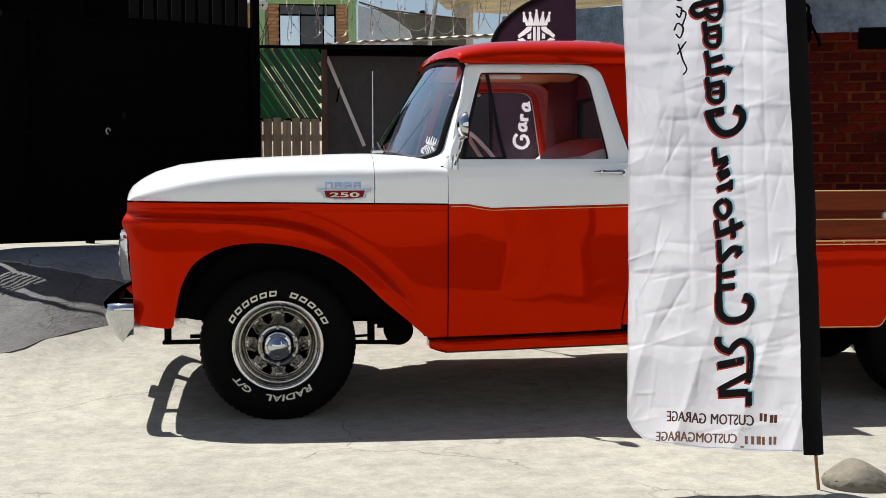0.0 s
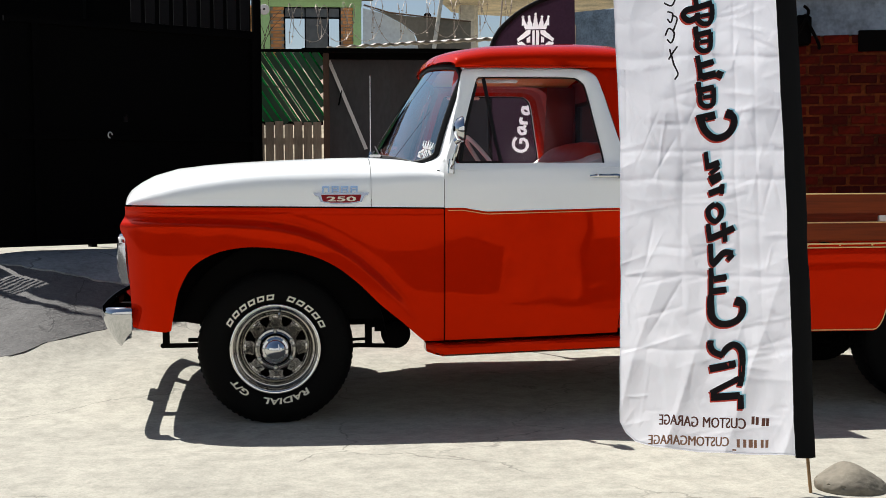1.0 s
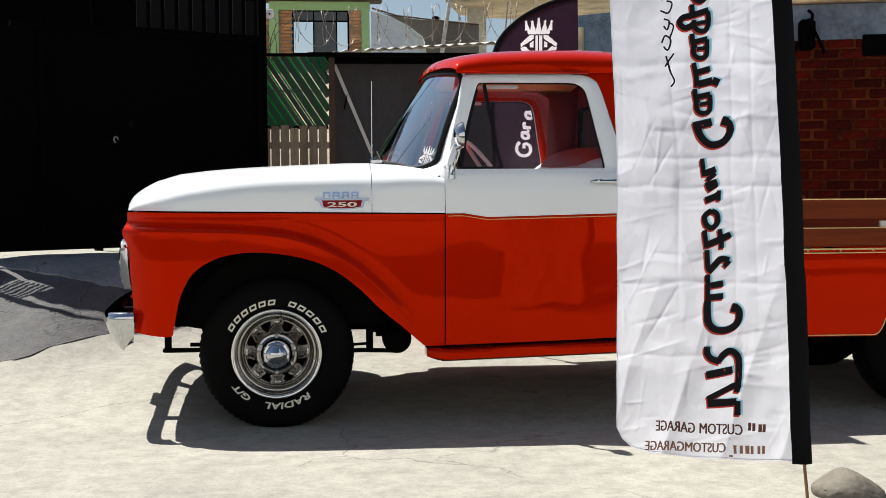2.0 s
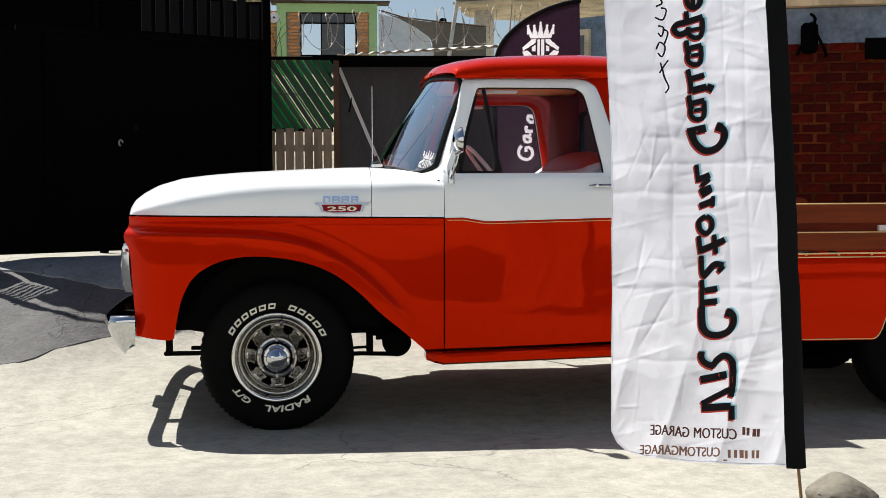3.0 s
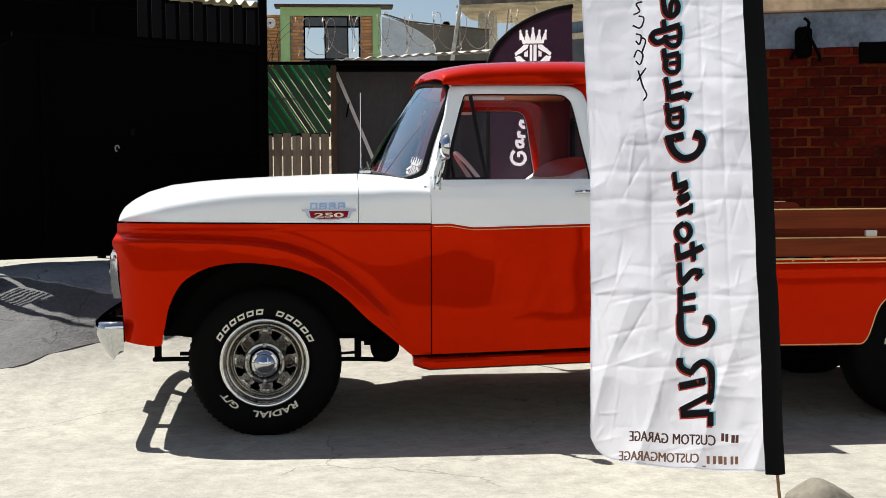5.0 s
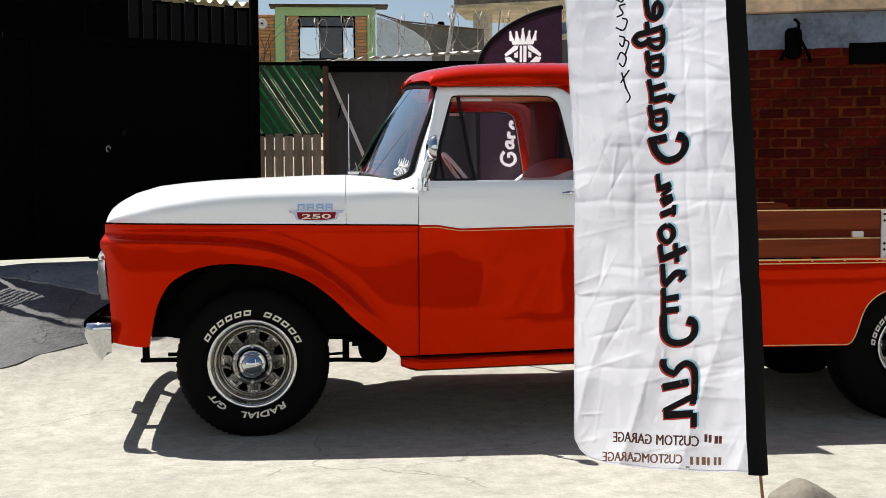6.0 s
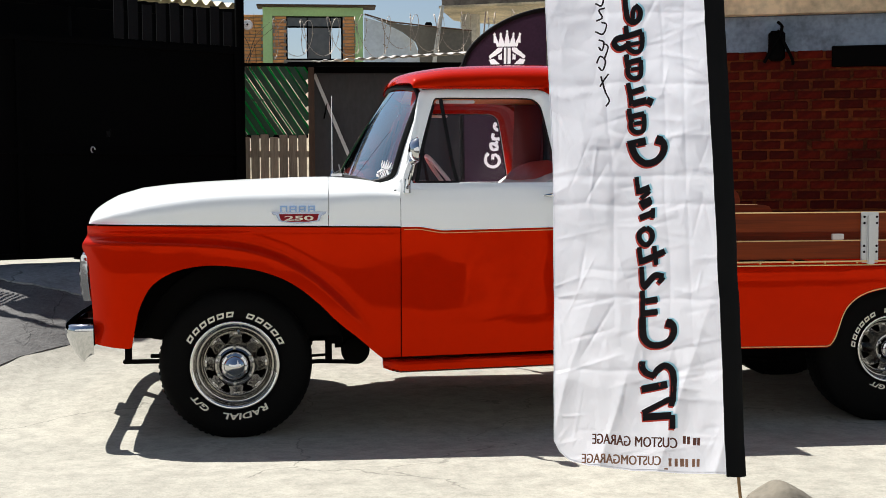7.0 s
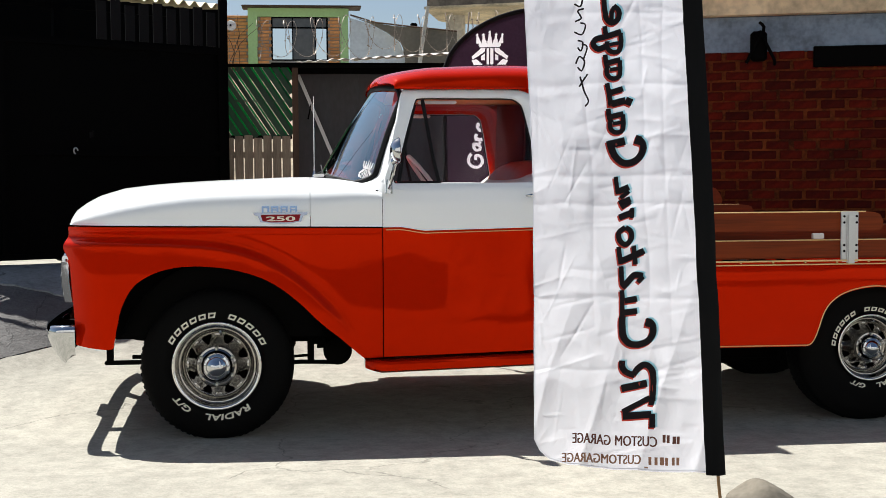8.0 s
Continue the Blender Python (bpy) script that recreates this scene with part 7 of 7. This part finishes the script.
# ---- red brick building behind the bed ----
def build_brick_building():
    ang = radians(-16)
    d = Vector((math.cos(ang), math.sin(ang), 0))
    nrm = Vector((math.sin(ang), -math.cos(ang), 0))
    o = Vector((4.0, 3.0, 0))
    b = thing("red_brick_building", tuple(o), "red painted brick building with blue grey plaster band", "building")
    def prism(name, mat, label, s0, s1, q0, q1, z0, z1, bev=0.006):
        bm = bmesh.new()
        v = [bm.verts.new(tuple(o + d * s + nrm * q)[:2] + (z,)) for z in (z0, z1) for s, q in ((s0, q0), (s1, q0), (s1, q1), (s0, q1))]
        for f in ((0, 1, 2, 3), (4, 5, 6, 7), (0, 1, 5, 4), (1, 2, 6, 5), (2, 3, 7, 6), (3, 0, 4, 7)):
            bm.faces.new([v[i] for i in f])
        bmesh.ops.bevel(bm, geom=bm.edges[:], offset=bev, segments=1, affect="EDGES")
        return part(name, bm, M[mat], b, label)
    wall = prism("wall", "paintmortar", "red painted brick wall", -1.42, 9.0, -0.30, 0.0, -0.2, 2.15)
    prism("plaster_band", "blueplaster", "blue grey plaster band", -1.42, 9.0, -0.30, 0.012, 2.152, 2.42)
    prism("cornice", "beige", "beige stained cornice", -1.45, 9.0, -0.30, 0.10, 2.422, 2.80)
    prism("roof_slab", "concrete", "projecting concrete roof slab", -1.6, 9.0, -5.0, 0.50, 2.802, 2.98)
    prism("side_wall", "paintmortar", "", -1.42, -1.15, -5.0, -0.302, -0.2, 2.80)
    prism("lintel", "under", "dark timber lintel", 0.20, 2.2, 0.002, 0.03, 2.03, 2.185)
    # wall lantern
    lan = prism("wall_lamp", "under", "dark iron wall lantern", -0.26, -0.14, 0.012, 0.10, 2.08, 2.30, 0.02)
    bm = bmesh.new()
    c = o + d * -0.2 + nrm * 0.12
    tube(bm, smooth_line([(c.x, c.y, 2.36), (c.x + 0.02, c.y - 0.03, 2.30), (c.x - 0.10, c.y, 2.06)], 14), [0.012] * 14, 6)
    tube(bm, smooth_line([(c.x, c.y, 2.30), (c.x + 0.10, c.y - 0.02, 2.10), (c.x + 0.12, c.y, 2.05)], 14), 0.012, 6)
    part("bracket", bm, M["under"], lan)
    # bricks
    mesh = bpy.data.meshes.new("brick")
    bm = bmesh.new()
    box(bm, (-0.094, -0.012, -0.0335), (0.094, 0.012, 0.0335), 0.006, segments=1)
    bm.to_mesh(mesh)
    bm.free()
    mesh.materials.append(M["paintbrick"])
    turn = Matrix.Rotation(ang, 4, "Z")
    rest = bmesh.new()
    random.seed(11)
    z, k = 0.04, 0
    while z < 2.13:
        s = -1.34 + (0.10 if k % 2 else 0.0)
        while s < 6.0:
            j = random.uniform(-0.004, 0.006)
            p = o + d * s + nrm * (-0.004 + j)
            m = Matrix.Translation((p.x, p.y, z + random.uniform(-0.002, 0.002))) @ turn @ Matrix.Rotation(random.uniform(-0.02, 0.02), 4, "Y") @ Matrix.Diagonal((random.uniform(0.84, 1.02), 1, random.uniform(0.82, 0.99), 1))
            if -0.80 < s < 1.75 and z > 0.78:
                ob = new("brick", mesh)
                ob.parent = wall
                ob.matrix_basis = m
            else:
                m2 = m @ Matrix.Diagonal((0.188, 0.024, 0.067, 1))
                bmesh.ops.create_cube(rest, size=1, matrix=m2)
            s += 0.198
        z += 0.0745
        k += 1
    r = part("brickwork", rest, M["paintbrick"], wall)
    tagged(r, kind="stuff")


build_brick_building()


# ---- plain wall across the yard, added out of view behind the viewer ----
def build_apron():
    """Thin cement slab with a broken front edge, before the gate."""
    front = [(-3.4, 3.3), (-2.6, 3.16), (-1.97, 2.99), (-1.72, 2.86), (-1.47, 2.75), (-1.2, 2.74), (-0.9, 2.82), (-0.5, 3.02), (0.1, 3.5)]
    edge = smooth_line([(a, b, 0) for a, b in front], 90)
    bm = bmesh.new()
    rows = []
    for i, p in enumerate(edge):
        g = Vector(gate_point(-4.0 + 4.4 * i / 89, 0, 0.045))
        jag = 0.035 * noise.noise((p.x * 6, 3, 0)) + 0.02 * noise.noise((p.x * 21, 5, 0))
        row = [(p.x, p.y + jag, ground_z(p.x, p.y + jag) - 0.02)]
        for k in range(9):
            q = p.lerp(g, k / 8) + Vector((0, jag * (1 - k / 8), 0))
            row.append((q.x, q.y, ground_z(q.x, q.y) + 0.022 + 0.006 * noise.noise((q.x * 4, q.y * 4, 1)) + 0.02 * step(-1.0, -2.0, q.x) * noise.noise((q.x * 0.9, q.y * 0.9, 0))))
        rows.append(row)
    sheet(bm, rows)
    ob = part("pavement", bm, M["apron"], None, angle=30)
    tagged(ob, "pale cement apron with a broken edge before the gate", "pavement", kind="structure")


build_apron()


def build_old_slab():
    """Rough worn slab between the cement apron and the pale yard, its front edge cracked."""
    front = smooth_line([(-3.6, 1.05, 0), (-2.6, 1.22, 0), (-1.67, 1.45, 0), (-1.41, 1.75, 0), (-1.17, 2.11, 0), (-0.95, 2.42, 0), (-0.5, 2.9, 0), (0.1, 3.4, 0)], 150)
    back = smooth_line([(-3.6, 3.50, 0), (-1.97, 3.10, 0), (-1.47, 2.86, 0), (-1.2, 2.85, 0), (-0.9, 2.93, 0), (-0.5, 3.13, 0), (0.1, 3.6, 0)], 150)
    bm = bmesh.new()
    rows = []
    for p, g in zip(front, back):
        jag = 0.03 * noise.noise((p.x * 5, 1, 0)) + 0.014 * noise.noise((p.x * 22, 2, 0))
        a = p + Vector((0, jag, 0))
        row = [(a.x, a.y, ground_z(a.x, a.y) - 0.003)]
        for k in range(40):
            q = a.lerp(g, k / 39)
            lump = 0.010 * noise.noise((q.x * 5, q.y * 5, 4)) + 0.006 * noise.noise((q.x * 17, q.y * 17, 9))
            z = ground_z(q.x, q.y) + 0.02 * noise.noise((q.x * 0.9, q.y * 0.9, 0)) * step(-1.0, -2.0, q.x)
            row.append((q.x, q.y, z + 0.004 + (0.006 + lump) * step(0, 8, k)))
        rows.append(row)
    sheet(bm, rows)
    ob = part("pavement", bm, M["oldslab"], None, angle=50)
    tagged(ob, "grey cracked worn slab sloping up to the gate", "pavement", kind="structure")


build_old_slab()


def build_behind_viewer():
    # unseen wall, added as a reflector for the truck's near side
    bm = bmesh.new()
    box(bm, (-22, -11.4, -0.1), (26, -11.0, 6.0), 0.02)
    ob = part("wall_south", bm, M["fillwall"], None)
    tagged(ob, "plain pale wall added behind the viewer to bounce sunlight", "wall", kind="structure")
    # dark strip in front of the yard, unseen, added for paint reflections
    bm = bmesh.new()
    xs = [-22 + 0.8 * i for i in range(61)]
    sheet(bm, [[(x, y, 0.006) for y in [-10.98] + [-10.4 + 0.8 * k for k in range(9)] + [-3.1 + 0.10 * noise.noise((x * 1.3, 4, 0))]] for x in xs])
    ob = part("road", bm, M["asphalt"], None)
    tagged(ob, "unseen dark strip beside the yard, added to cut bounce light", "road", kind="structure")


build_behind_viewer()
